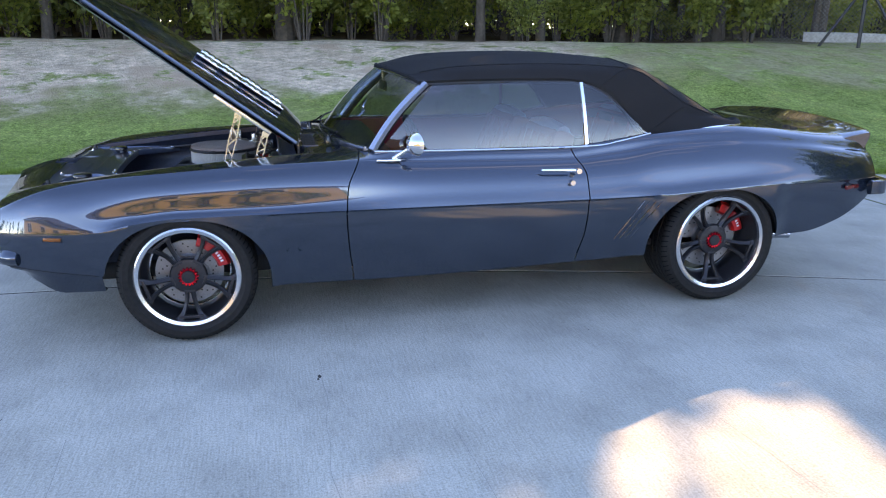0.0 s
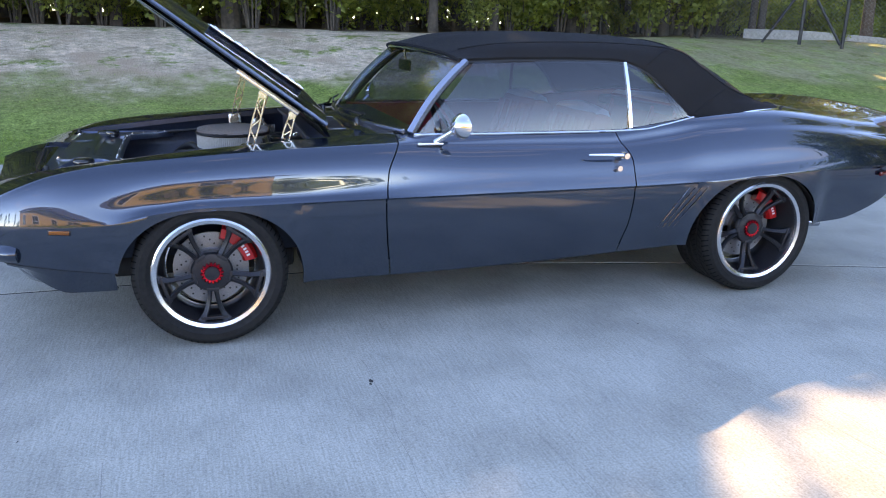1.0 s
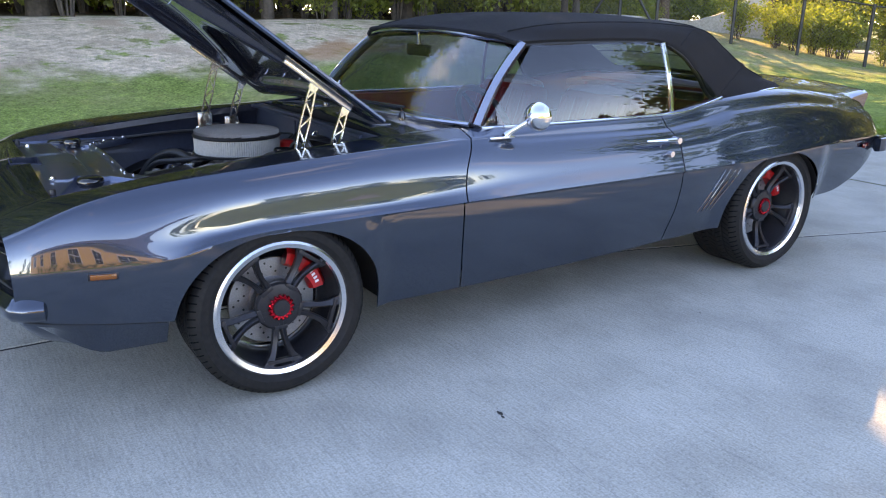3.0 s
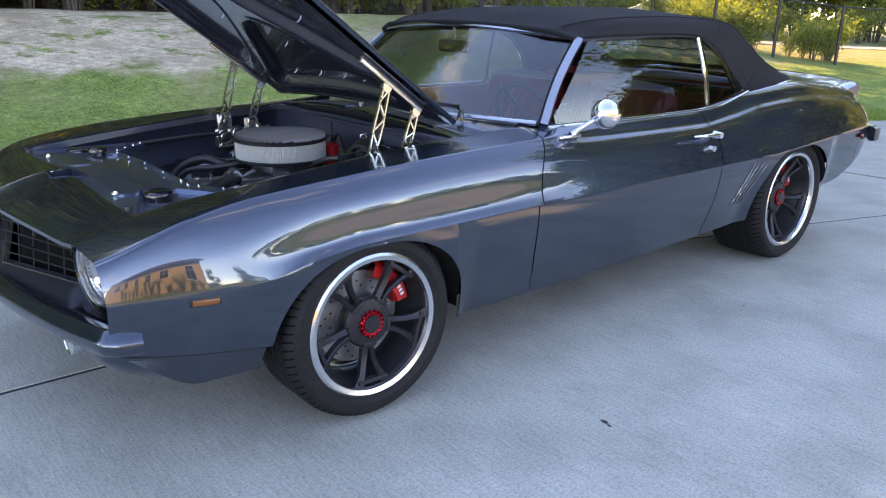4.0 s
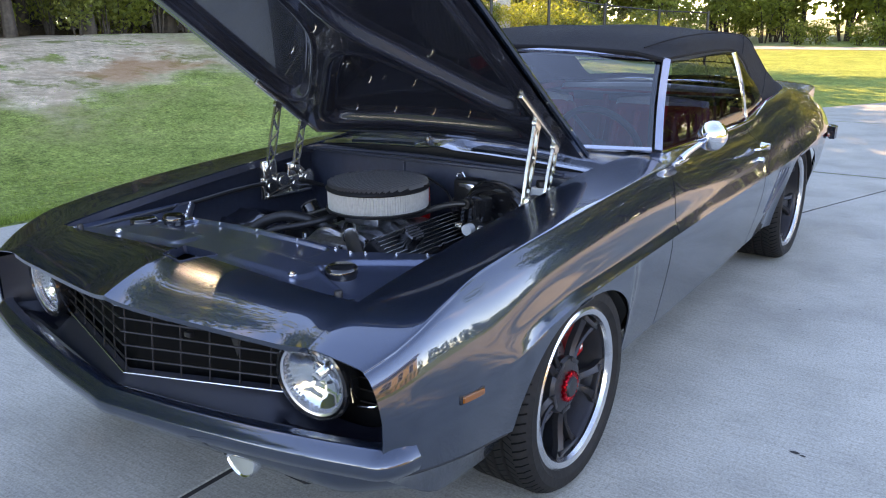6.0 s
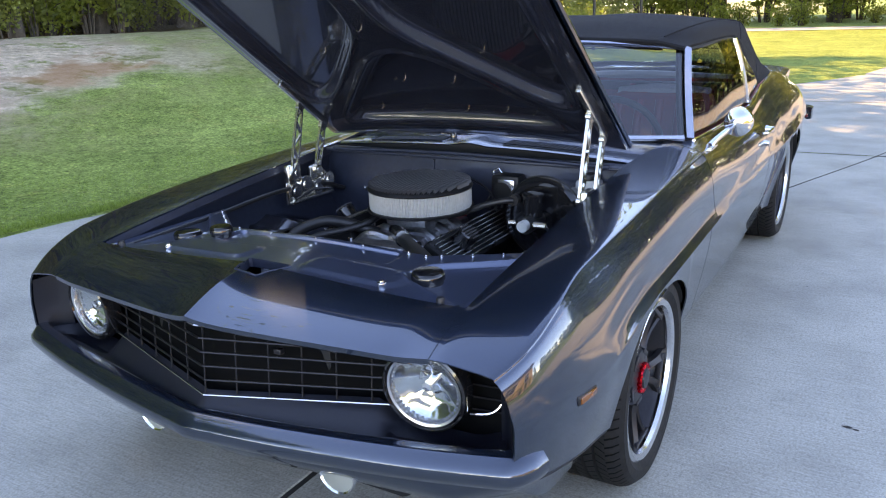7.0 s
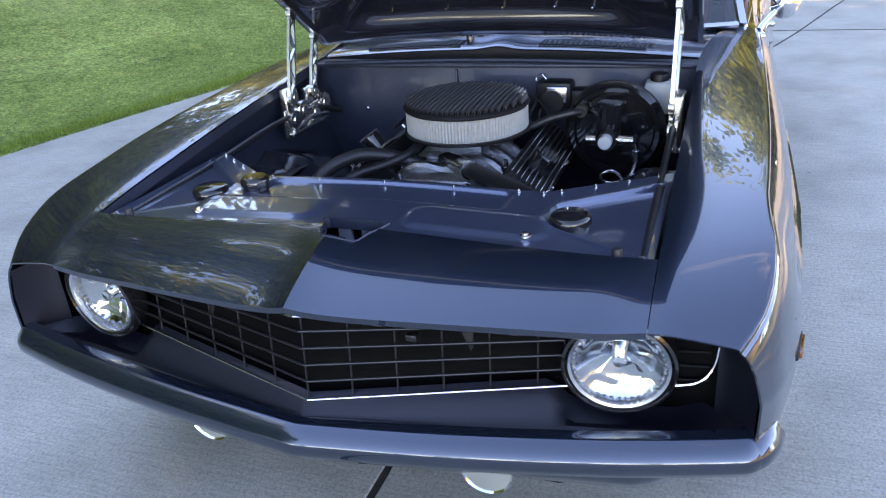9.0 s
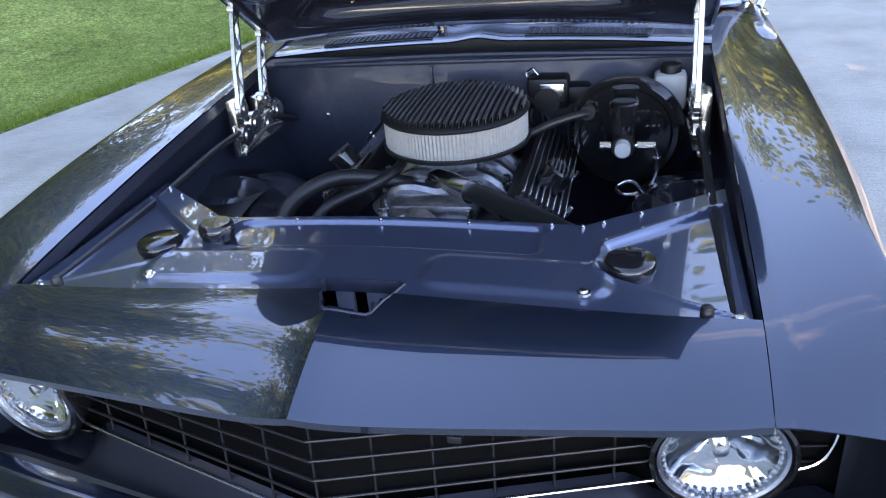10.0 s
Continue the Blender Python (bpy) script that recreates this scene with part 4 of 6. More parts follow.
# brake booster, master cylinder, reservoir and other things on the firewall
bo = lathe([(0.0005, -0.040), (0.045, -0.040), (0.052, -0.016), (0.108, -0.012), (0.114, -0.024), (0.126, -0.024), (0.132, -0.010), (0.140, -0.004), (0.140, 0.006), (0.132, 0.012), (0.120, 0.07), (0.10, 0.16)], 64, "x", at=(0.30, -0.415, 0.672))
booster = part("brake_booster", bo, GLOSSBLACK, car, "round gloss-black brake booster with master cylinder", angle=40)
for k in range(5):
    a0 = radians(18 + 72 * k)
    pad = []
    for t in np.linspace(-0.36, 0.36, 9):
        w = 0.017 * math.sqrt(max(1 - (t / 0.37) ** 4, 0.02))
        pad.append([(0.286 - h, -0.415 + (0.081 + w * q) * math.cos(a0 + t), 0.672 + (0.081 + w * q) * math.sin(a0 + t)) for q, h in ((-1.15, -0.004), (-0.85, 0.010), (0.85, 0.010), (1.15, -0.004))])
    part("pressing", from_rows(pad), GLOSSBLACK, booster, angle=60)
part("booster_band", lathe([(0.139, -0.004), (0.144, 0.0), (0.139, 0.004)], 56, "x", at=(0.30, -0.415, 0.672)), BLACK, booster)
part("check_valve", tube([(0.275, -0.325, 0.735), (0.25, -0.325, 0.735)], 0.018, 14), HOSE, booster)
part("vacuum_hose", tube([(0.25, -0.325, 0.735), (0.235, -0.30, 0.735), (0.22, -0.24, 0.72), (0.21, -0.17, 0.69), (0.20, -0.10, 0.67)], 0.010, 10, steps=16), HOSE, booster)
mc = bmesh.new()
tube([(0.27, -0.412, 0.68), (0.155, -0.412, 0.68)], 0.026, 16, mc)
part("master_cylinder", mc, BLACK, booster)
part("fluid_canister", lathe([(0.0005, 0.775), (0.030, 0.775), (0.034, 0.771), (0.034, 0.765), (0.031, 0.763), (0.031, 0.70)], 28, "z", at=(0.215, -0.412, 0)), GLOSSBLACK, booster, "gloss-black cylindrical reservoir")
part("outlet_fitting", tube([(0.155, -0.412, 0.685), (0.128, -0.412, 0.685)], 0.018, 16), PLASTIC, booster, "pale round end fitting")
part("brake_line", tube([(0.15, -0.44, 0.69), (0.15, -0.475, 0.69), (0.16, -0.49, 0.67), (0.165, -0.49, 0.62), (0.16, -0.47, 0.575), (0.15, -0.42, 0.565), (0.145, -0.40, 0.585), (0.15, -0.43, 0.60), (0.16, -0.455, 0.57), (0.14, -0.43, 0.52), (0.12, -0.40, 0.48)], 0.0045, 8, steps=60), POLISH, booster)
part("brake_fitting", tube([(0.15, -0.445, 0.69), (0.15, -0.485, 0.69)], 0.011, 10), POLISH, booster)
part("brake_fitting", tube([(0.165, -0.49, 0.655), (0.165, -0.49, 0.625)], 0.010, 10), POLISH, booster)
part("brake_fitting", tube([(0.15, -0.385, 0.69), (0.15, -0.36, 0.69)], 0.010, 10), POLISH, booster)
rv = bmesh.new()
box(rv, 0.395, 0.46, -0.562, -0.482, 0.690, 0.785, 0.012)
res = part("washer_reservoir", rv, PLASTIC, car, "white plastic fluid reservoir with black cap")
part("lid", lathe([(0.0005, 0.805), (0.024, 0.804), (0.026, 0.80), (0.026, 0.784)], 20, "z", at=(0.428, -0.522, 0)), BLACK, res)
wm = bmesh.new()
box(wm, 0.42, 0.488, -0.265, -0.155, 0.69, 0.775, 0.012)
box(wm, 0.43, 0.49, -0.32, -0.26, 0.70, 0.75, 0.01)
tube([(0.45, -0.21, 0.72), (0.40, -0.21, 0.72)], 0.035, 16, wm)
wmo = part("wiper_motor", wm, BLACK, car, "black wiper motor on the firewall", angle=40)
part("cover_plate", box(bmesh.new(), 0.405, 0.42, -0.255, -0.19, 0.715, 0.765, 0.004), POLISH, wmo)
part("wire_loop", tube([(0.47, -0.165, 0.79), (0.455, -0.15, 0.78), (0.452, -0.165, 0.755), (0.462, -0.185, 0.765), (0.47, -0.165, 0.79)], 0.003, 6, steps=20), POLISH, wmo)
for k in range(3):
    part("wiring", tube([(0.47, -0.17 - 0.02 * k, 0.74), (0.44, -0.13 - 0.03 * k, 0.66), (0.46, -0.18 - 0.03 * k, 0.58), (0.47, -0.20, 0.48)], 0.005, 6, steps=14), HOSE, wmo)
both("bay_harness", lambda: tube([(-0.57, -0.592, 0.69), (-0.2, -0.586, 0.70), (0.1, -0.583, 0.715), (0.35, -0.575, 0.70), (0.47, -0.55, 0.66)], 0.009, 8, steps=20), HOSE, car)


# ---- car: deck, tail, top, glass ----
def deck():
    rows = []
    for x in np.linspace(2.86, 3.675, 33):
        yi, zi = YI(x), ZI(x)
        rows.append([(x, -yi + yi * k / 12, zi + 0.022 * math.sin(math.pi / 2 * k / 12) * (1 - 0.5 * smooth(3.3, 3.65, x))) for k in range(13)])
    rows = [r + [(x, -y, z) for x, y, z in reversed(r[:-1])] for r in rows]
    return from_rows(rows)


part("deck_lid", deck(), PAINT, car, solid=0.004)


def spoiler():
    rows = []
    for y in np.linspace(-0.718, 0.718, 57):
        a = abs(y)
        zq = ZI(3.5) + 0.020 * math.cos(math.pi / 2 * min(a / 0.66, 1)) if a < 0.66 else ZI(3.5) - (ZI(3.5) - ZT(3.5)) * (a - 0.66) / 0.14
        x0, x1 = 3.40 + 0.05 * smooth(0.5, 0.735, a), 3.735 - 0.035 * (a / 0.72) ** 2 - 0.01 * smooth(0.68, 0.718, a)
        top = 0.936 - 0.042 * (a / 0.72) ** 2 - 0.010 * smooth(0.69, 0.718, a)
        rows.append([(x0, y, zq + 0.004), (x0 + 0.08, y, zq + 0.006), (x1 - 0.14, y, zq * 0.5 + top * 0.5 - 0.004), (x1 - 0.05, y, top - 0.004), (x1 - 0.012, y, top), (x1, y, top - 0.006), (x1 - 0.002, y, top - 0.022), (x1 - 0.022, y, top - 0.075), (x1 - 0.06, y, top - 0.13), (3.5, y, zq - 0.05)])
    bm = from_rows(rows, close_v=True)
    bmesh.ops.holes_fill(bm, edges=bm.edges)
    return bm


part("rear_spoiler", spoiler(), PAINT, car, "body-coloured rear deck spoiler")


def tail():
    """Closes the body behind, along the ends of the side panels."""
    edge = [(abs(y), z) for _, y, z in flank(3.68, ZR(3.68))][::-1]
    rows = [[(3.681 + 0.03 * (1 - t * t), y * t, z + 0.018 * (1 - t * t) * (i == 0)) for t in np.linspace(-1, 1, 25)] for i, (y, z) in enumerate(edge)]
    y0, z0 = edge[-1]
    for x, ky, z in ((3.60, 0.93, 0.52), (3.48, 0.84, 0.42), (3.30, 0.78, 0.37)):
        rows.append([(x + 0.03 * (1 - t * t), y0 * ky * t, z) for t in np.linspace(-1, 1, 25)])
    return from_rows(rows)


part("tail_panel", tail(), PAINT, car)
for s in (1, -1):
    part("tail_lamp", box(bmesh.new(), 3.685, 3.705, s * 0.46 - 0.2, s * 0.46 + 0.2, 0.68, 0.75, 0.008), REDLENS, car, "wide red tail lamp")


def rear_bumper():
    key = [(3.61, -0.868, 0.606), (3.66, -0.872, 0.608), (3.715, -0.845, 0.608), (3.745, -0.75, 0.606), (3.77, -0.4, 0.604), (3.78, 0.0, 0.604)]
    half = [Vector(p) for p in catmull(key, 30)]
    return sweep(half + [Vector((p.x, -p.y, p.z)) for p in reversed(half[:-1])], [(0.014, -0.036), (-0.014, -0.040), (-0.030, -0.024), (-0.032, 0.006), (-0.022, 0.034), (0.0, 0.042), (0.016, 0.036)])


part("rear_bumper", rear_bumper(), PAINT, car, "body-coloured rear bumper wrapping the corners", angle=45)
both("exhaust_tip", lambda: tube([(2.98, -0.58, 0.30), (3.15, -0.62, 0.305), (3.30, -0.655, 0.305)], 0.026, 16), BRIGHT, car, "chrome exhaust tip behind the rear wheel")


def roof_rows():
    E = [(1.142, -0.640, 1.172), (1.35, -0.664, 1.182), (1.7, -0.672, 1.187), (1.95, -0.672, 1.178), (2.10, -0.682, 1.125), (2.20, -0.695, 1.04), (2.335, -0.722, 0.912), (2.72, -0.728, 0.944), (2.88, -0.680, 0.946), (2.97, -0.55, 0.950)]
    S = [(1.095, -0.50, 1.202), (1.33, -0.565, 1.243), (1.7, -0.575, 1.258), (2.05, -0.575, 1.252), (2.30, -0.600, 1.228), (2.45, -0.615, 1.150), (2.61, -0.630, 1.060), (2.76, -0.63, 0.985), (2.88, -0.58, 0.947), (2.94, -0.45, 0.948)]
    C = [(1.018, 0, 1.222), (1.30, 0, 1.268), (1.7, 0, 1.288), (2.1, 0, 1.282), (2.42, 0, 1.242), (2.65, 0, 1.165), (2.84, 0, 1.065), (2.97, 0, 0.99), (3.03, 0, 0.958), (3.05, 0, 0.956)]
    E, S, C = (catmull(k, 72) for k in (E, S, C))
    rows = []
    for i, (e, s, c) in enumerate(zip(E, S, C)):
        full = 0.25 + 0.75 * smooth(0, 9, i)
        low = e + np.array([0.0, 0.006, -0.012])
        mid = e * 0.42 + s * 0.58 + np.array([0.0, -0.022, 0.012]) * full
        far = s * 0.45 + c * 0.55 + np.array([0, 0, 0.016]) * full
        half = [tuple(low)] + [tuple(p) for p in catmull([e, mid, s, far, c], 24)]
        rows.append(half + [(x, -y, z) for x, y, z in reversed(half[:-1])])
    return rows


RR = roof_rows()
WELT = [tuple(np.array(p) + (-0.002, 0, -0.006)) for p in RR[0][1:-1]]
top = part("soft_top", from_rows(RR, open_at=lambda i, j: 42 <= i < 58 and 16 <= j < 34), CANVAS, car, "black canvas convertible top, raised", solid=0.006, angle=50)
part("front_welt", tube(WELT, 0.011, 8), CANVAS, top)
for k in (30, 48):
    part("top_seam", tube([tuple(np.array(p) + (0, 0, 0.002)) for p in RR[k][2:-2]], 0.003, 6), CANVAS, top)
both("top_seam", lambda: tube([tuple(np.array(r[11]) + (0, 0, 0.002)) for r in RR[2:56]], 0.0032, 6), CANVAS, top)
part("rear_window", from_rows([[tuple(np.array(RR[k][j]) + (0.006, 0, 0.004)) for j in range(15, 36, 2)] for k in range(41, 60, 2)]), REARGLASS, top, "clear flexible rear window")
both("top_seal", lambda: tube([tuple(np.array(r[0]) + (0, 0.004, -0.006)) for r in RR[1:50]], 0.009, 8), HOSE, top)
both("top_trim", lambda: tube([tuple(np.array(r[0]) + (0, -0.010, 0.004)) for r in RR[47:73]] + [(3.03, -0.30, 0.953), (3.075, 0.0, 0.958)], 0.006, 8), CHROME, car, "bright trim along the foot of the top")


def windshield():
    rows = []
    for t in np.linspace(-1, 1, 33):
        a = abs(t)
        b = np.array((cowl_x(0.735 * a) - 0.005, t * 0.722, 0.868 - 0.006 * a))
        u = np.array((1.03 + 0.118 * a * a, t * 0.628, 1.205 - 0.037 * a * a))
        rows.append([tuple(b * (1 - k) + u * k + np.array((-0.018, 0, 0.008)) * math.sin(math.pi * k)) for k in np.linspace(0, 1, 13)])
    return rows


WS = windshield()
wsp = part("windshield", from_rows(WS), WSGLASS, car, "curved tinted windshield in a bright frame", solid=0.0)


def flat_trim(pts, w, d, up):
    return sweep(pts, [(-w / 2, -d / 2), (-w / 2 * 0.8, d / 2), (w / 2 * 0.8, d / 2), (w / 2, -d / 2)], up=up)


part("windshield_trim", tube([r[-1] for r in WS], 0.010, 8), BRIGHT, wsp)
part("windshield_trim", tube([tuple(np.array(r[0]) + (-0.006, 0, 0.002)) for r in WS], 0.011, 8), BRIGHT, wsp)
both("pillar", lambda: flat_trim([tuple(np.array(p) + (0.022, -0.012, -0.004)) for p in WS[0]], 0.036, 0.022, (-0.70, -0.62, 0.35)), BRIGHT, car, "polished windshield pillar")
both("pillar_inner", lambda: tube([tuple(np.array(p) + (0.045, 0.02, -0.004)) for p in WS[0]], 0.016, 8), DASH, car)
part("header_bow", tube([tuple(np.array(r[-1]) + (0.040, 0, -0.002)) for r in WS[2:-2]], 0.018, 8), DASH, car)


def pane(corners, n=8):
    """A bowed pane: lower edge and upper edge as two rows."""
    lo, up = corners
    rows = []
    for a, b in zip(catmull(lo, n), catmull(up, n)):
        rows.append([tuple(a * (1 - k) + b * k + np.array((0, -0.012 * math.sin(math.pi * k), 0))) for k in np.linspace(0, 1, 9)])
    return rows


DOORPANE = ([(0.925, -0.722, 0.848), (1.4, -0.745, 0.846), (1.975, -0.748, 0.850)], [(1.205, -0.652, 1.158), (1.6, -0.668, 1.172), (1.955, -0.672, 1.166)])
QPANE = ([(1.985, -0.748, 0.850), (2.15, -0.744, 0.868), (2.325, -0.735, 0.902)], [(1.968, -0.672, 1.164), (2.06, -0.675, 1.130), (2.16, -0.688, 1.060)])
for s in (1, -1):
    dp, qp = from_rows(pane(DOORPANE)), from_rows(pane(QPANE))
    if s < 0:
        dp, qp = mirrored(dp), mirrored(qp)
    a = part("door_window", dp, SIDEGLASS, car, "raised door window")
    b = part("quarter_window", qp, SIDEGLASS, car, "raised rear quarter window")
    edge = lambda pts: [(x, y * s, z) for x, y, z in pts]
    part("window_edge", flat_trim(edge([tuple(np.array(p) + (0.006, -0.004, 0)) for p in pane(DOORPANE)[-1]]), 0.020, 0.010, (0, -s, 0.2)), CHROME, a)
    part("sill_trim", tube(edge([(0.90, -0.748, 0.852), (1.4, -0.766, 0.852), (1.975, -0.768, 0.856), (2.15, -0.760, 0.876), (2.33, -0.748, 0.912)]), 0.006, 8, steps=24), CHROME, car)

# mirror, handles, lock, markers, louvres
for s in (-1, 1):
    arm = bmesh.new()
    tube([(0.985, s * 0.790, 0.822), (1.01, s * 0.805, 0.842), (1.06, s * 0.850, 0.885)], lambda t: 0.014 - 0.005 * t, 12, arm, steps=10)
    box(arm, 0.90, 1.02, -0.012, 0.012, 0.812, 0.824, 0.005, Matrix.Translation((0, s * 0.800, 0)))
    mir = part("door_mirror", arm, CHROME, car, "round chrome door mirror on an arm")
    head = lathe([(0.0005, -0.040), (0.020, -0.038), (0.040, -0.025), (0.052, -0.008), (0.056, 0.004), (0.054, 0.008)], 36, "x", m=Matrix.Translation((1.075, s * 0.872, 0.900)) @ Matrix.Rotation(radians(-s * 30), 4, "Z"))
    part("mirror_shell", head, CHROME, mir)
    part("mirror_glass", lathe([(0.0005, 0.006), (0.053, 0.006)], 36, "x", m=Matrix.Translation((1.075, s * 0.872, 0.900)) @ Matrix.Rotation(radians(-s * 30), 4, "Z")), CHROME, mir)
    hd = bmesh.new()
    ys = W(1.8) - 0.018
    tube([(1.705, s * (ys + 0.006), 0.760), (1.73, s * (ys + 0.022), 0.762), (1.80, s * (ys + 0.028), 0.761), (1.87, s * (ys + 0.024), 0.757)], lambda t: 0.005 + 0.004 * t, 10, hd, steps=12)
    hdl = part("door_handle", hd, CHROME, car, "chrome push-button door handle")
    part("button", tube([(1.892, s * (ys - 0.01), 0.752), (1.892, s * (ys + 0.028), 0.752)], lambda t: 0.019 - 0.005 * t, 20), CHROME, hdl)
    part("lock_cylinder", tube([(1.868, s * (ys - 0.01), 0.692), (1.868, s * (ys + 0.016), 0.692)], 0.013, 18), CHROME, car)
    mk = bmesh.new()
    y = W(-0.525) - 0.006
    m = Matrix.Translation((-0.527, s * y, 0.524)) @ Matrix.Rotation(radians(-s * -6.5), 4, "Z") @ Matrix.Rotation(radians(3), 4, "Y")
    box(mk, -0.042, 0.042, -0.008, 0.008, -0.012, 0.012, 0.004, m)
    mko = part("side_marker", mk, RIM, car, "amber side marker lamp in a bright frame")
    mb = bmesh.new()
    box(mb, -0.036, 0.036, -0.013, 0.013, -0.008, 0.008, 0.003, m)
    part("lens", mb, AMBER, mko)
    yr = W(3.50) - 0.004
    m2 = Matrix.Translation((3.50, s * yr, 0.612)) @ Matrix.Rotation(radians(s * -16), 4, "Z")
    mk2 = bmesh.new()
    box(mk2, -0.05, 0.05, -0.008, 0.008, -0.011, 0.011, 0.003, m2)
    part("rear_marker", mk2, REDLENS, car, "small red rear side marker")
    for k in range(4):
        x0, x1 = 2.265 + 0.030 * k, 2.125 + 0.032 * k
        pts = [(x0 + (x1 - x0) * t, s * (lower_y(x0 + (x1 - x0) * t, 0.585 - 0.20 * t) + 0.001), 0.585 - 0.20 * t) for t in np.linspace(0, 1, 9)]
        part("fender_louvre", tube(pts, lambda t: 0.0012 + 0.0034 * math.sin(math.pi * (0.1 + 0.8 * t)), 8), PAINT, quarter_l if s < 0 else quarter_r)
for y, a in ((-0.47, 1), (0.12, 1)):
    wb = bmesh.new()
    lathe([(0.0005, 0.897), (0.008, 0.895), (0.013, 0.886), (0.014, 0.86)], 14, "z", wb, at=(cowl_x(y) - 0.075, y, 0))
    tube([(cowl_x(y) - 0.075, y, 0.895), (cowl_x(y) - 0.03, y + 0.08, 0.900), (cowl_x(y + 0.3) - 0.03, y + 0.26, 0.905)], 0.005, 8, wb)
    wip = part("windshield_wiper", wb, GLOSSBLACK, car, "wiper arm resting at the windshield base")
    part("blade", tube([(cowl_x(y + 0.05) - 0.012, y + 0.06, 0.905), (cowl_x(y + 0.3) - 0.018, y + 0.26, 0.908), (cowl_x(y + 0.5) - 0.014, y + 0.46, 0.905)], 0.005, 6), HOSE, wip)

# ---- car: cabin ----
def seat(cx, cy, w):
    bm = bmesh.new()
    box(bm, cx - 0.27, cx + 0.25, cy - w / 2, cy + w / 2, 0.36, 0.52, 0.05)
    st = part("seat_cushion", bm, LEATHER, car, "dark red leather seat")
    bk = bmesh.new()
    box(bk, -0.07, 0.07, cy - w / 2, cy + w / 2, 0.0, 0.47, 0.05, Matrix.Translation((cx + 0.24, 0, 0.46)) @ Matrix.Rotation(radians(14), 4, "Y"))
    part("seat_back", bk, LEATHER, st)
    part("seat_top_roll", tube([(cx + 0.34, cy - w / 2 + 0.03, 0.895), (cx + 0.335, cy, 0.915), (cx + 0.34, cy + w / 2 - 0.03, 0.895)], 0.042, 10, steps=10), SEATGREY, st, "pale grey roll along the seat's top")
    for k in range(5):
        y = cy - w / 2 + w * (k + 0.5) / 5
        part("pleat", tube([(cx + 0.155, y, 0.53), (cx + 0.275, y, 0.88)], 0.022, 8), LEATHER, st)


seat(1.58, -0.36, 0.50), seat(1.58, 0.36, 0.50), seat(2.32, 0.0, 1.16)
db = bmesh.new()
box(db, 0.80, 1.02, -0.66, 0.66, 0.62, 0.845, 0.04)
dash = part("dashboard", db, DASH, car, "dark vinyl dashboard")
part("dash_strip", box(bmesh.new(), 1.012, 1.026, -0.62, 0.62, 0.70, 0.76, 0.005), LEATHER, dash)
sw = bmesh.new()
m = Matrix.Translation((1.20, -0.36, 0.80)) @ Matrix.Rotation(radians(65), 4, "Y")
tube([tuple(m @ Vector((0.185 * math.cos(a), 0.185 * math.sin(a), 0))) for a in np.linspace(0, 2 * math.pi, 41)], 0.014, 10, sw)
wheel_s = part("steering_wheel", sw, DASH, car, "dark-rimmed steering wheel")
sp = bmesh.new()
for a in (0.5, 2.6, 4.7):
    tube([tuple(m @ Vector((0, 0, 0.01))), tuple(m @ Vector((0.18 * math.cos(a), 0.18 * math.sin(a), 0)))], 0.009, 8, sp)
tube([tuple(m @ Vector((0, 0, 0.02))), (1.0, -0.36, 0.70)], 0.03, 12, sp)
part("spoke", sp, DASH, wheel_s)
part("rear_view_mirror", box(bmesh.new(), 1.045, 1.062, -0.125, 0.085, 1.085, 1.14, 0.012), BLACK, car)
part("mirror_stem", tube([(1.055, -0.02, 1.135), (1.05, -0.02, 1.20)], 0.008, 8), POLISH, car)
both("door_card", lambda: box(bmesh.new(), 0.95, 2.35, -0.735, -0.705, 0.35, 0.842, 0.01), LEATHER, car)
part("rear_shelf", box(bmesh.new(), 2.58, 3.0, -0.66, 0.66, 0.84, 0.90, 0.02), DASH, car)
part("cabin_floor", box(bmesh.new(), 0.75, 2.7, -0.70, 0.70, 0.30, 0.33, 0.0), DASH, car)
part("transmission_tunnel", box(bmesh.new(), 0.8, 2.1, -0.10, 0.10, 0.32, 0.46, 0.04), DASH, car)
both("belt_panel", lambda: from_rows([[(x, -(YI(x) - 0.002), ZI(x) - 0.004), (x, -(YI(x) - 0.05), ZI(x) - 0.006), (x, -(YI(x) - 0.055), 0.7)] for x in np.linspace(0.88, 2.9, 40)]), LEATHER, car)


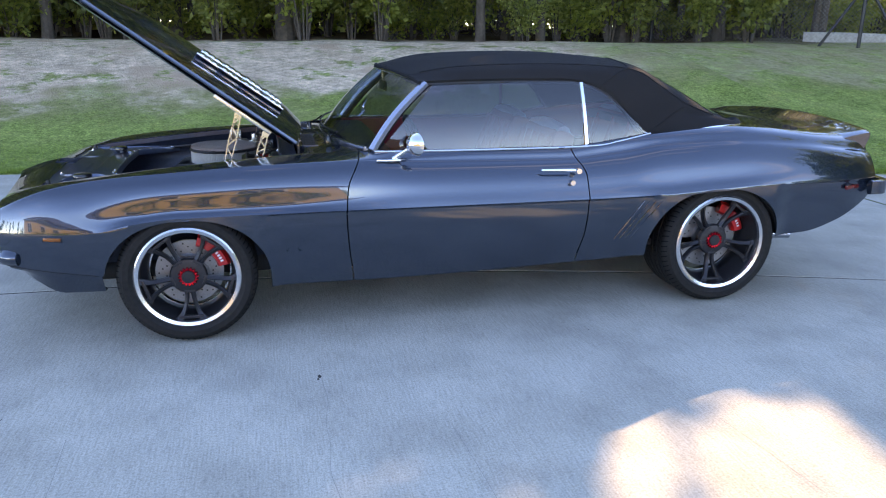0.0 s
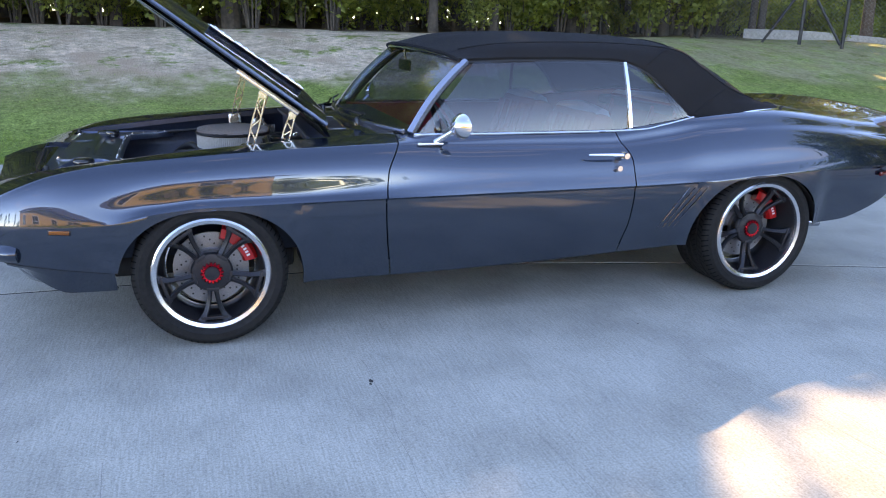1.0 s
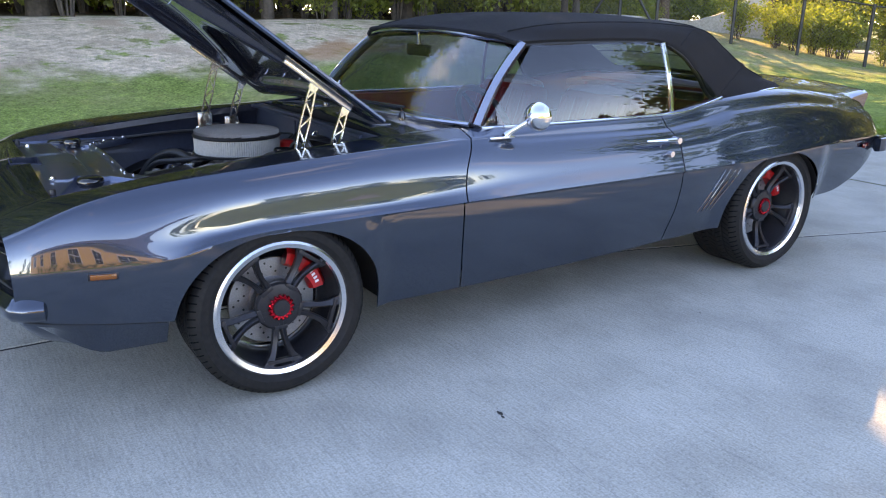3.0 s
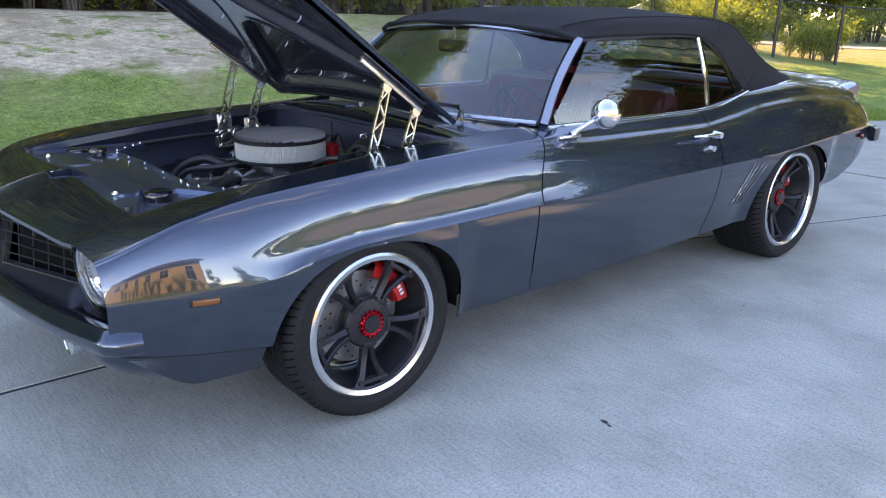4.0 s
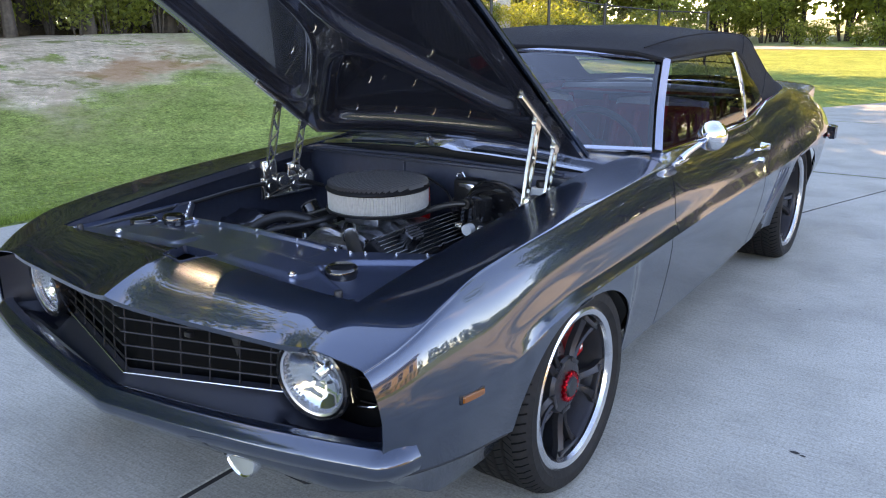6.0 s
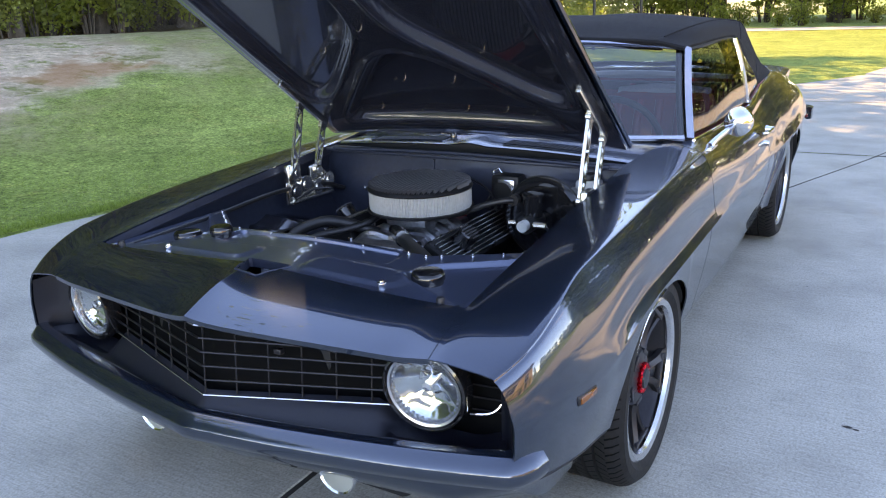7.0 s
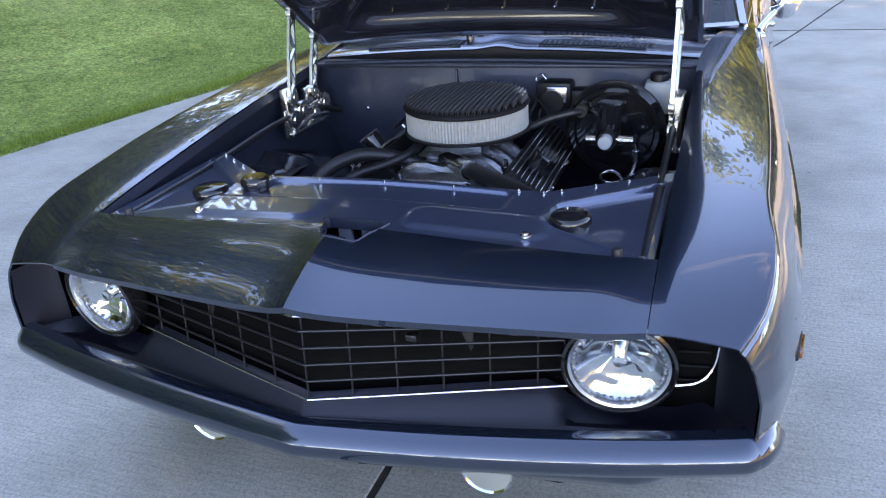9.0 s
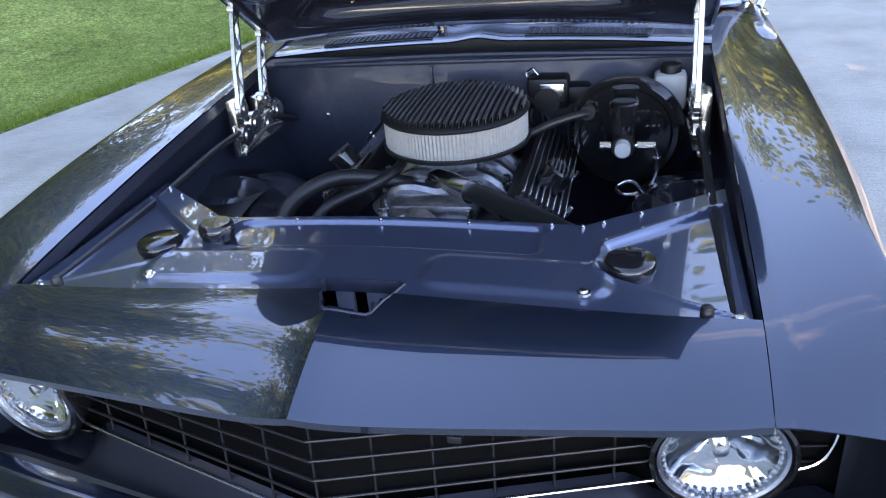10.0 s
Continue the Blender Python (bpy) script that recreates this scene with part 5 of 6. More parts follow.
# ---- wheels ----
def wheel(cx, s, R, RL, width, lip_y, hub_y, zc, steer=0.0):
    """R tyre radius, RL lip radius; the outer face looks along -y, turned round for the far side."""
    m = Matrix.Translation((cx, 0, zc)) @ (Matrix.Rotation(math.pi, 4, "Z") if s > 0 else Matrix.Identity(4)) @ Matrix.Translation((0, 0, 0))
    m = m @ Matrix.Translation((0, -abs(lip_y), 0)) @ Matrix.Rotation(radians(steer), 4, "Z")
    back = width - 0.02
    deep = abs(lip_y) - abs(hub_y)
    tr = bmesh.new()
    sw_ = R - RL
    prof = [(RL - 0.012, 0.006), (RL + 0.006, -0.006), (RL + 0.30 * sw_, -0.018), (RL + 0.62 * sw_, -0.018), (R - 0.017, -0.006), (R - 0.006, 0.008), (R - 0.001, 0.022)]
    n = 5
    for k in range(n):
        a = 0.022 + (back - 0.050) * k / n
        b = 0.022 + (back - 0.050) * (k + 1) / n
        prof += [(R, a + 0.006), (R, b - 0.006), (R - 0.009, b - 0.003), (R - 0.009, b + 0.002)]
    prof += [(R - 0.001, back - 0.024), (R - 0.012, back - 0.006), (RL + 0.5 * sw_, back + 0.008), (RL - 0.01, back - 0.01)]
    lathe(prof, 96, "y", tr, m=m)
    base = part("wheel", lathe([(RL - 0.004, 0.004), (RL - 0.014, 0.012), (RL - 0.022, 0.03), (RL - 0.026, deep + 0.03), (RL - 0.04, deep + 0.055), (RL - 0.045, back * 0.75), (RL - 0.03, back - 0.02)], 72, "y", m=m), RIM, car, "dark graphite alloy wheel with polished lip")
    part("tyre", tr, RUBBER, base, "low-profile black tyre", angle=30)
    # tread cuts as quads just over the rubber, groove shade in their colour
    cuts = bmesh.new()
    for k in range(72):
        for j in range(n):
            a = 2 * math.pi * (k + 0.5 * (j % 2)) / 72
            y0 = 0.022 + (back - 0.050) * (j + 0.12) / n
            y1 = 0.022 + (back - 0.050) * (j + 0.88) / n
            vs = []
            for yy, aa in ((y0, a), (y1, a + (0.055 if j % 2 else -0.055))):
                for d in (-0.006, 0.006):
                    r = R + 0.0012
                    vs.append(cuts.verts.new(m @ Vector((r * math.cos(aa + d), yy, r * math.sin(aa + d)))))
            cuts.faces.new((vs[0], vs[1], vs[3], vs[2]))
        a = 2 * math.pi * k / 72
        vs = [cuts.verts.new(m @ Vector((r * math.cos(aa), yy, r * math.sin(aa)))) for r, yy, aa in ((R - 0.018, -0.0075, a), (R - 0.018, -0.0075, a + 0.016), (R - 0.0052, 0.0072, a + 0.028), (R - 0.0052, 0.0072, a + 0.010), (R + 0.0008, 0.026, a + 0.046), (R + 0.0008, 0.026, a + 0.024))]
        cuts.faces.new((vs[0], vs[1], vs[2], vs[3]))
        cuts.faces.new((vs[3], vs[2], vs[4], vs[5]))
    tagged(part("tread_sipe", cuts, VOID, base, shade=False), kind="stuff")
    part("lip", lathe([(RL + 0.004, 0.006), (RL + 0.005, -0.006), (RL - 0.003, -0.011), (RL - 0.018, -0.006), (RL - 0.022, 0.006), (RL - 0.018, 0.014)], 96, "y", m=m), POLISH, base, "polished outer lip")
    part("inner_lip", lathe([(RL - 0.046, back * 0.62), (RL - 0.052, back * 0.62), (RL - 0.052, back * 0.62 + 0.025), (RL - 0.046, back * 0.62 + 0.03)], 72, "y", m=m), POLISH, base)
    ro = RL - 0.026
    for k in range(5):
        mid = radians(270 + 72 * k)
        bm = bmesh.new()
        for e in (-1, 1):
            pts, wid = [], []
            for t in np.linspace(0, 1, 11):
                r = 0.046 + (ro - 0.040) * t
                off = e * (0.0125 + 0.041 * t**2.6)
                a = mid
                x, z = r * math.cos(a) - off * math.sin(a), r * math.sin(a) + off * math.cos(a)
                y = deep * (1 - smooth(0.25, 1.0, t) * 0.55) + 0.010 * math.sin(math.pi * t)
                pts.append(m @ Vector((x, y, z)))
                wid.append(float(0.0125 - 0.0035 * math.sin(math.pi * t) + 0.007 * smooth(0.80, 1.0, t)))
            up = (m.to_3x3() @ Vector((0, -1, 0)))
            rings = []
            for i, p in enumerate(pts):
                d = (pts[min(i + 1, 10)] - pts[max(i - 1, 0)]).normalized()
                sd = d.cross(up).normalized()
                rings.append([bm.verts.new(p + a_ * wid[i] * sd + b_ * up) for a_, b_ in ((-e, -0.022), (-e, -0.005), (-0.3 * e, -0.001), (0.45 * e, 0.005), (e, -0.001), (e, -0.022))[::e]])
            for r0, r1 in zip(rings[:-1], rings[1:]):
                for q in range(6):
                    bm.faces.new((r0[q], r0[(q + 1) % 6], r1[(q + 1) % 6], r1[q]))
        for rr, hw in ((ro - 0.012, 0.055), (0.075, 0.024)):
            c = m @ Vector((rr * math.cos(mid), deep * 0.5 if rr > 0.1 else deep, rr * math.sin(mid)))
            mm = Matrix.Translation(c) @ (m.to_3x3().to_4x4()) @ Matrix.Rotation(-mid, 4, "Y")
            box(bm, -0.007, 0.007, -0.002, 0.018, -hw, hw, 0.002, mm)
        part("spoke", bm, RIM, base, angle=30)
    part("hub", lathe([(0.0005, deep - 0.004), (0.050, deep - 0.004), (0.078, deep + 0.002), (0.085, deep + 0.012), (0.083, deep + 0.03), (0.05, deep + 0.06)], 40, "y", m=m), RIM, base)
    tb = bmesh.new()
    rings = [[], [], [], []]
    for k in range(96):
        a = 2 * math.pi * k / 96
        r = 0.046 if (k % 6) < 3 else 0.039
        for ring, (rr, yy) in zip(rings, ((0.030, deep - 0.014), (r - 0.004, deep - 0.016), (r, deep - 0.012), (r, deep))):
            ring.append(m @ Vector((rr * math.cos(a), yy, rr * math.sin(a))))
    part("toothed_nut", from_rows(rings, close_v=True), REDANO, base, "red anodised toothed centre ring", angle=20)
    part("centre_cap", lathe([(0.0005, deep - 0.020), (0.028, deep - 0.019), (0.031, deep - 0.013)], 32, "y", m=m), RIM, base)
    dy = deep + 0.075
    part("brake_disc", lathe([(0.055, dy - 0.02), (0.085, dy - 0.02), (0.088, dy), (RL * 0.66, dy), (RL * 0.66, dy + 0.012), (RL * 0.4, dy + 0.012)], 64, "y", m=m), IRON, base, "drilled brake disc")
    holes = bmesh.new()
    for k in range(40):
        a = 2 * math.pi * k / 40
        r = RL * (0.45 + 0.07 * (k % 3))
        lathe([(0.0001, dy - 0.0012), (0.0042, dy - 0.001)], 8, "y", holes, m=m @ Matrix.Translation((r * math.cos(a), 0, r * math.sin(a))))
    tagged(part("disc_drilling", holes, BLACK, base, shade=False), kind="stuff")
    cal = bmesh.new()
    rows = []
    for t in np.linspace(-0.42, 0.42, 15):
        a = radians(43) + t * 1.30
        bulge = 0.5 + 0.5 * math.cos(2.2 * t / 0.42)
        rows.append([m @ Vector((r * math.cos(a), y, r * math.sin(a))) for r, y in ((RL * 0.57, dy + 0.02), (RL * 0.565, dy - 0.022), (RL * (0.62 - 0.03 * bulge), dy - 0.036 - 0.006 * bulge), (RL * 0.77, dy - 0.036 - 0.006 * bulge), (RL * 0.83, dy - 0.020), (RL * 0.83, dy + 0.03))])
    cal = from_rows(rows)
    bmesh.ops.holes_fill(cal, edges=cal.edges)
    calo = part("brake_caliper", cal, RED, base, "red brake caliper with white marks", angle=30)
    for k in range(4):
        a = radians(30) - 0.16 + 0.09 * k
        bm = bmesh.new()
        mm = m @ Matrix.Translation((RL * 0.69 * math.cos(a), dy - 0.0435, RL * 0.69 * math.sin(a))) @ Matrix.Rotation(-a, 4, "Y")
        box(bm, -0.007, 0.007, -0.001, 0.001, -0.004, 0.004, 0.0, mm)
        part("mark", bm, WHITE, calo, "plain white mark")
    return base


for s in (-1, 1):
    wheel(0.018, s, 0.312, 0.233, 0.245, 0.862, 0.836, 0.312, steer=0.0)
    wheel(2.743, s, 0.330, 0.253, 0.305, 0.838, 0.775, 0.330)


# ---- the ground ----
EDGE = spl([-40, -6, 0.7, 2.2, 3.1, 4.3, 6.8, 10, 11.3, 13.3, 16, 22, 30], [4.2, 3.85, 3.70, 3.42, 3.18, 2.88, 2.25, 1.05, 0.35, -0.65, -1.15, -1.9, -2.4])


def bank(x, y):
    """Height of the land: level by the drive, rising as a bank beyond it."""
    y0 = EDGE(min(max(x, -39), 29)) if x < 8 else 3.0 + 0.17 * (x - 8)
    s = y - y0
    h = 1.12 * smooth(0.2, 8.5, s) * (1 - smooth(16, 30, x)) + 0.35 * smooth(8, 40, s) * (1 - smooth(20, 40, x))
    if s > 0.5:
        h += 0.06 * noise.noise(Vector((x * 0.35, y * 0.35, 0))) * smooth(0.5, 3, s) + 0.02 * noise.noise(Vector((x * 1.5, y * 1.5, 3))) * smooth(0.5, 2, s)
    return h


def land():
    xs = sorted(set(np.r_[np.linspace(-160, -16, 19), np.linspace(-16, 30, 139), np.linspace(30, 420, 40)]))
    ys = sorted(set(np.r_[np.linspace(-260, -12, 16), np.linspace(-12, 2, 12), np.linspace(2, 22, 81), np.linspace(22, 400, 40)]))
    return from_rows([[(x, y, bank(x, y) - (0.055 if y < EDGE(min(max(x, -39), 29)) + 0.05 else 0.0) + (0.012 if y >= EDGE(min(max(x, -39), 29)) + 0.05 else 0)) for y in ys] for x in xs], flip=True)


def ground_material():
    m = bpy.data.materials.new("lawn_and_bare_soil")
    m.use_nodes = True
    n, l = m.node_tree.nodes, m.node_tree.links
    b = n["Principled BSDF"]
    geo, sep = n.new("ShaderNodeNewGeometry"), n.new("ShaderNodeSeparateXYZ")
    l.new(geo.outputs["Position"], sep.inputs["Vector"])

    def tex(scale, detail=6, rough=0.55):
        t = n.new("ShaderNodeTexNoise")
        t.inputs["Scale"].default_value, t.inputs["Detail"].default_value, t.inputs["Roughness"].default_value = scale, detail, rough
        l.new(geo.outputs["Position"], t.inputs["Vector"])
        return t.outputs["Fac"]

    def ramp(src, a, b_, ca=(0, 0, 0), cb=(1, 1, 1)):
        r = n.new("ShaderNodeValToRGB")
        r.color_ramp.elements[0].position, r.color_ramp.elements[1].position = a, b_
        r.color_ramp.elements[0].color, r.color_ramp.elements[1].color = (*ca, 1), (*cb, 1)
        l.new(src, r.inputs["Fac"])
        return r.outputs["Color"]

    def calc(op, a, c):
        k = n.new("ShaderNodeMath")
        k.operation = op
        for i, v in ((0, a), (1, c)):
            if isinstance(v, (int, float)):
                k.inputs[i].default_value = v
            else:
                l.new(v, k.inputs[i])
        return k.outputs["Value"]

    def span(v, a, c, lo=0.0, hi=1.0):
        k = n.new("ShaderNodeMapRange")
        k.interpolation_type = "SMOOTHSTEP"
        for name, val in (("From Min", a), ("From Max", c), ("To Min", lo), ("To Max", hi)):
            k.inputs[name].default_value = val
        l.new(v, k.inputs["Value"])
        return k.outputs["Result"]

    def mix(f, a, c):
        k = n.new("ShaderNodeMixRGB")
        for i, v in ((0, f), (1, a), (2, c)):
            if isinstance(v, tuple):
                k.inputs[i].default_value = (*v, 1)
            else:
                l.new(v, k.inputs[i])
        return k.outputs["Color"]

    grass = ramp(tex(1.1, 8), 0.3, 0.7, (0.185, 0.250, 0.070), (0.320, 0.400, 0.125))
    grass = mix(span(tex(3.2, 8, 0.7), 0.55, 0.68), grass, (0.36, 0.38, 0.12))
    blades = ramp(tex(34, 6, 0.7), 0.30, 0.70, (0.35, 0.36, 0.35), (1.5, 1.5, 1.35))
    k = n.new("ShaderNodeMixRGB")
    k.blend_type = "MULTIPLY"
    k.inputs[0].default_value = 1.0
    l.new(grass, k.inputs[1])
    l.new(blades, k.inputs[2])
    clumps = n.new("ShaderNodeMixRGB")
    clumps.blend_type = "MULTIPLY"
    clumps.inputs[0].default_value = 1.0
    l.new(k.outputs["Color"], clumps.inputs[1])
    l.new(ramp(tex(8.5, 8, 0.72), 0.34, 0.66, (0.62, 0.66, 0.60), (1.32, 1.28, 1.25)), clumps.inputs[2])
    green = clumps.outputs["Color"]
    sand = ramp(tex(2.2, 10, 0.7), 0.34, 0.66, (0.50, 0.38, 0.27), (0.88, 0.71, 0.55))
    grit = ramp(tex(9, 12, 0.82), 0.32, 0.66, (0.44, 0.42, 0.40), (1.34, 1.33, 1.30))
    k = n.new("ShaderNodeMixRGB")
    k.blend_type = "MULTIPLY"
    k.inputs[0].default_value = 1.0
    l.new(sand, k.inputs[1])
    l.new(grit, k.inputs[2])
    sand = k.outputs["Color"]
    clay = mix(ramp(tex(0.8, 5), 0.56, 0.66), sand, (0.52, 0.37, 0.26))
    litter = ramp(tex(6, 8, 0.7), 0.3, 0.7, (0.05, 0.035, 0.02), (0.13, 0.09, 0.05))
    x, y = sep.outputs["X"], sep.outputs["Y"]
    wob = calc("MULTIPLY", calc("SUBTRACT", tex(0.55, 7, 0.6), 0.5), 5.0)
    yy = calc("ADD", y, wob)
    along = calc("ADD", calc("ADD", x, wob), calc("MULTIPLY", y, -0.25))
    m1 = calc("MULTIPLY", span(yy, 6.7, 7.9), span(along, 2.5, 5.5, 1.0, 0.25))
    m2 = calc("MULTIPLY", m1, span(tex(1.6, 9, 0.72), 0.38, 0.48))
    dry = mix(span(tex(0.9, 8, 0.7), 0.40, 0.58), green, mix(span(tex(11, 7, 0.75), 0.36, 0.62), (0.14, 0.155, 0.05), (0.34, 0.31, 0.14)))
    col = mix(m2, mix(span(yy, 5.0, 8.0), green, dry), clay)
    patch = calc("MULTIPLY", span(calc("ABSOLUTE", calc("SUBTRACT", calc("ADD", x, wob), 4.6), 0), 0.5, 1.1, 1.0, 0.0), span(calc("ABSOLUTE", calc("SUBTRACT", yy, 8.0), 0), 0.3, 0.8, 1.0, 0.0))
    col = mix(calc("MULTIPLY", patch, 0.7), col, (0.42, 0.20, 0.09))
    col = mix(calc("MULTIPLY", span(yy, 12.0, 13.5), span(x, 14, 22, 1.0, 0.0)), col, litter)
    l.new(col, b.inputs["Base Color"])
    b.inputs["Roughness"].default_value, b.inputs["Specular IOR Level"].default_value = 0.95, 0.15
    bp = n.new("ShaderNodeBump")
    bp.inputs["Strength"].default_value, bp.inputs["Distance"].default_value = 0.9, 0.05
    l.new(tex(30, 6), bp.inputs["Height"])
    l.new(bp.outputs["Normal"], b.inputs["Normal"])
    return m


GROUND = ground_material()
ground = new("ground", finish(land(), "ground", GROUND))
tagged(ground, "mown lawn rising to a bare sandy bank and woodland floor", "ground", kind="structure")


def concrete_material():
    m = material("broomed_concrete", (0.452, 0.428, 0.362), 0.85, grain=0.22, scale=150, bump=0.09, tint=(0.398, 0.380, 0.330), wide=0.7, spec=0.3)
    n, l = m.node_tree.nodes, m.node_tree.links
    b = n["Principled BSDF"]
    src = b.inputs["Base Color"].links[0].from_socket
    geo = n.new("ShaderNodeNewGeometry")
    mp = n.new("ShaderNodeMapping")
    mp.inputs["Scale"].default_value = (150, 9, 1)
    st = n.new("ShaderNodeTexNoise")
    st.inputs["Scale"].default_value, st.inputs["Detail"].default_value = 1.0, 5
    l.new(geo.outputs["Position"], mp.inputs["Vector"])
    l.new(mp.outputs["Vector"], st.inputs["Vector"])
    pit = n.new("ShaderNodeTexNoise")
    pit.inputs["Scale"].default_value, pit.inputs["Detail"].default_value = 2.4, 9
    l.new(geo.outputs["Position"], pit.inputs["Vector"])
    rp = n.new("ShaderNodeValToRGB")
    rp.color_ramp.elements[0].position, rp.color_ramp.elements[1].position = 0.30, 0.60
    rp.color_ramp.elements[0].color, rp.color_ramp.elements[1].color = (0.82, 0.815, 0.81, 1), (1.07, 1.07, 1.07, 1)
    l.new(pit.outputs["Fac"], rp.inputs["Fac"])
    rs = n.new("ShaderNodeValToRGB")
    rs.color_ramp.elements[0].position, rs.color_ramp.elements[1].position = 0.30, 0.62
    rs.color_ramp.elements[0].color, rs.color_ramp.elements[1].color = (0.84, 0.84, 0.84, 1), (1.04, 1.04, 1.04, 1)
    l.new(st.outputs["Fac"], rs.inputs["Fac"])
    pk = n.new("ShaderNodeTexNoise")
    pk.inputs["Scale"].default_value, pk.inputs["Detail"].default_value, pk.inputs["Roughness"].default_value = 85.0, 6, 0.75
    l.new(geo.outputs["Position"], pk.inputs["Vector"])
    rk = n.new("ShaderNodeValToRGB")
    rk.color_ramp.elements[0].position, rk.color_ramp.elements[1].position = 0.30, 0.52
    rk.color_ramp.elements[0].color, rk.color_ramp.elements[1].color = (0.66, 0.66, 0.65, 1), (1.05, 1.05, 1.05, 1)
    l.new(pk.outputs["Fac"], rk.inputs["Fac"])
    for c in (rp, rs, rk):
        k = n.new("ShaderNodeMixRGB")
        k.blend_type = "MULTIPLY"
        k.inputs[0].default_value = 1.0
        l.new(src, k.inputs[1])
        l.new(c.outputs["Color"], k.inputs[2])
        src = k.outputs["Color"]
    l.new(src, b.inputs["Base Color"])
    return m


CONCRETE = concrete_material()
SOIL = material("joint_dirt", (0.035, 0.031, 0.028), 0.95, grain=0.3, scale=40)
drive = thing("driveway", "broom-finished grey concrete driveway with tooled joints", "driveway", kind="structure")
# the long joint, and cross joints at stations along it
JX = [-30, -12.5, -7.5, -2.6, 5.55, 9.4, 13.2, 17, 22, 30]
JOINT = spl([-30, -8, -1.0, 0.8, 2.2, 3.3, 4.2, 5.4, 7.2, 12, 18, 30], [-0.5, -0.15, 0.03, 0.03, -0.20, -0.50, -0.79, -1.20, -1.74, -3.4, -5.2, -7.5])
LANES = [lambda x: EDGE(x), lambda x: JOINT(x), lambda x: JOINT(x) - 4.1, lambda x: JOINT(x) - 8.0]


def slab(x0, x1, fa, fb):
    """A slab between two stations and two long lines, with eased edges."""
    g, e = 0.006, 0.008
    xs = np.linspace(x0 + g, x1 - g, max(2, int((x1 - x0) / 0.6) + 1))
    rows = []
    for i, x in enumerate(xs):
        ya, yb = fa(x) - g, fb(x) + g
        xi = x + (e if i == 0 else -e if i == len(xs) - 1 else 0)
        rows.append([(x, ya, -0.05), (x, ya, -e), (xi, ya - e, 0.0), (xi, yb + e, 0.0), (x, yb, -e), (x, yb, -0.05)])
    return from_rows(rows, flip=False)


for a, b in zip(JX[:-1], JX[1:]):
    for fa, fb in zip(LANES[:-1], LANES[1:]):
        part("slab", slab(a, b, fa, fb), CONCRETE, drive, angle=20)
# dirt that has settled in the joints
for f in (LANES[1], LANES[2]):
    part("joint_filler", from_rows([[(x, f(x) + 0.010, -0.0035), (x, f(x) - 0.010, -0.0035)] for x in np.linspace(-20, 28, 160)]), SOIL, drive, shade=False)
for a in JX[1:-1]:
    part("joint_filler", from_rows([[(a - 0.010, y, -0.0045), (a + 0.010, y, -0.0045)] for y in np.linspace(JOINT(a) - 7.9, EDGE(a) - 0.02, 12)]), SOIL, drive, shade=False)
# a hairline crack and pitted marks
ck = bmesh.new()
pts = [(0.57 + 0.012 * math.sin(9 * t) + 0.006 * math.sin(31 * t), -1.16 - 1.7 * t) for t in np.linspace(0, 1, 30)]
vs = [(ck.verts.new((x - 0.0006, y, 0.0012)), ck.verts.new((x + 0.0006, y, 0.0012))) for x, y in pts]
for a, b in zip(vs[:-1], vs[1:]):
    ck.faces.new((a[0], b[0], b[1], a[1]))
CRACK = material("crack_dust", (0.2, 0.195, 0.185), 0.95)
part("hairline_crack", ck, CRACK, drive, shade=False)
for gx, gy, ln, lean in ((1.02, -1.9, 1.5, 0.10), (1.95, -1.25, 1.3, 0.14), (-0.35, -1.7, 1.2, 0.05), (2.9, -1.6, 1.8, 0.12)):
    gr = bmesh.new()
    vs = [(gr.verts.new((gx + lean * t + 0.004 * math.sin(7 * t + gx) - 0.0007, gy - ln * t, 0.0011)), gr.verts.new((gx + lean * t + 0.004 * math.sin(7 * t + gx) + 0.0007, gy - ln * t, 0.0011))) for t in np.linspace(0, 1, 16)]
    for a, b in zip(vs[:-1], vs[1:]):
        gr.faces.new((a[0], b[0], b[1], a[1]))
    part("float_groove", gr, CRACK, drive, shade=False)
chip = bmesh.new()
for cx, cy, r in ((0.567, -1.365, 0.016), (0.560, -1.39, 0.010), (1.9, -1.1, 0.007), (-0.62, -1.5, 0.006)):
    ring = [chip.verts.new((cx + r * (0.5 + 0.5 * noise.noise(Vector((k, cx * 9, 0)))) * math.cos(k * 0.7), cy + 1.6 * r * (0.6 + 0.4 * noise.noise(Vector((k, cy, 5)))) * math.sin(k * 0.7), 0.0016)) for k in range(9)]
    chip.faces.new(ring)
part("surface_chip", chip, SOIL, drive, shade=False)

# the far lane beyond the lawn
lane = bmesh.new()
lane = from_rows([[(33.0 + 0.002 * (y - 5) ** 2, y, bank(33, y) + 0.03), (36.2 + 0.002 * (y - 5) ** 2, y, bank(36, y) + 0.03)] for y in np.linspace(-40, 34, 38)])
tagged(new("road", finish(lane, "road", material("pale_road", (0.44, 0.42, 0.38), 0.9, grain=0.15, scale=8))), "pale road beyond the lawn", "road", kind="structure")


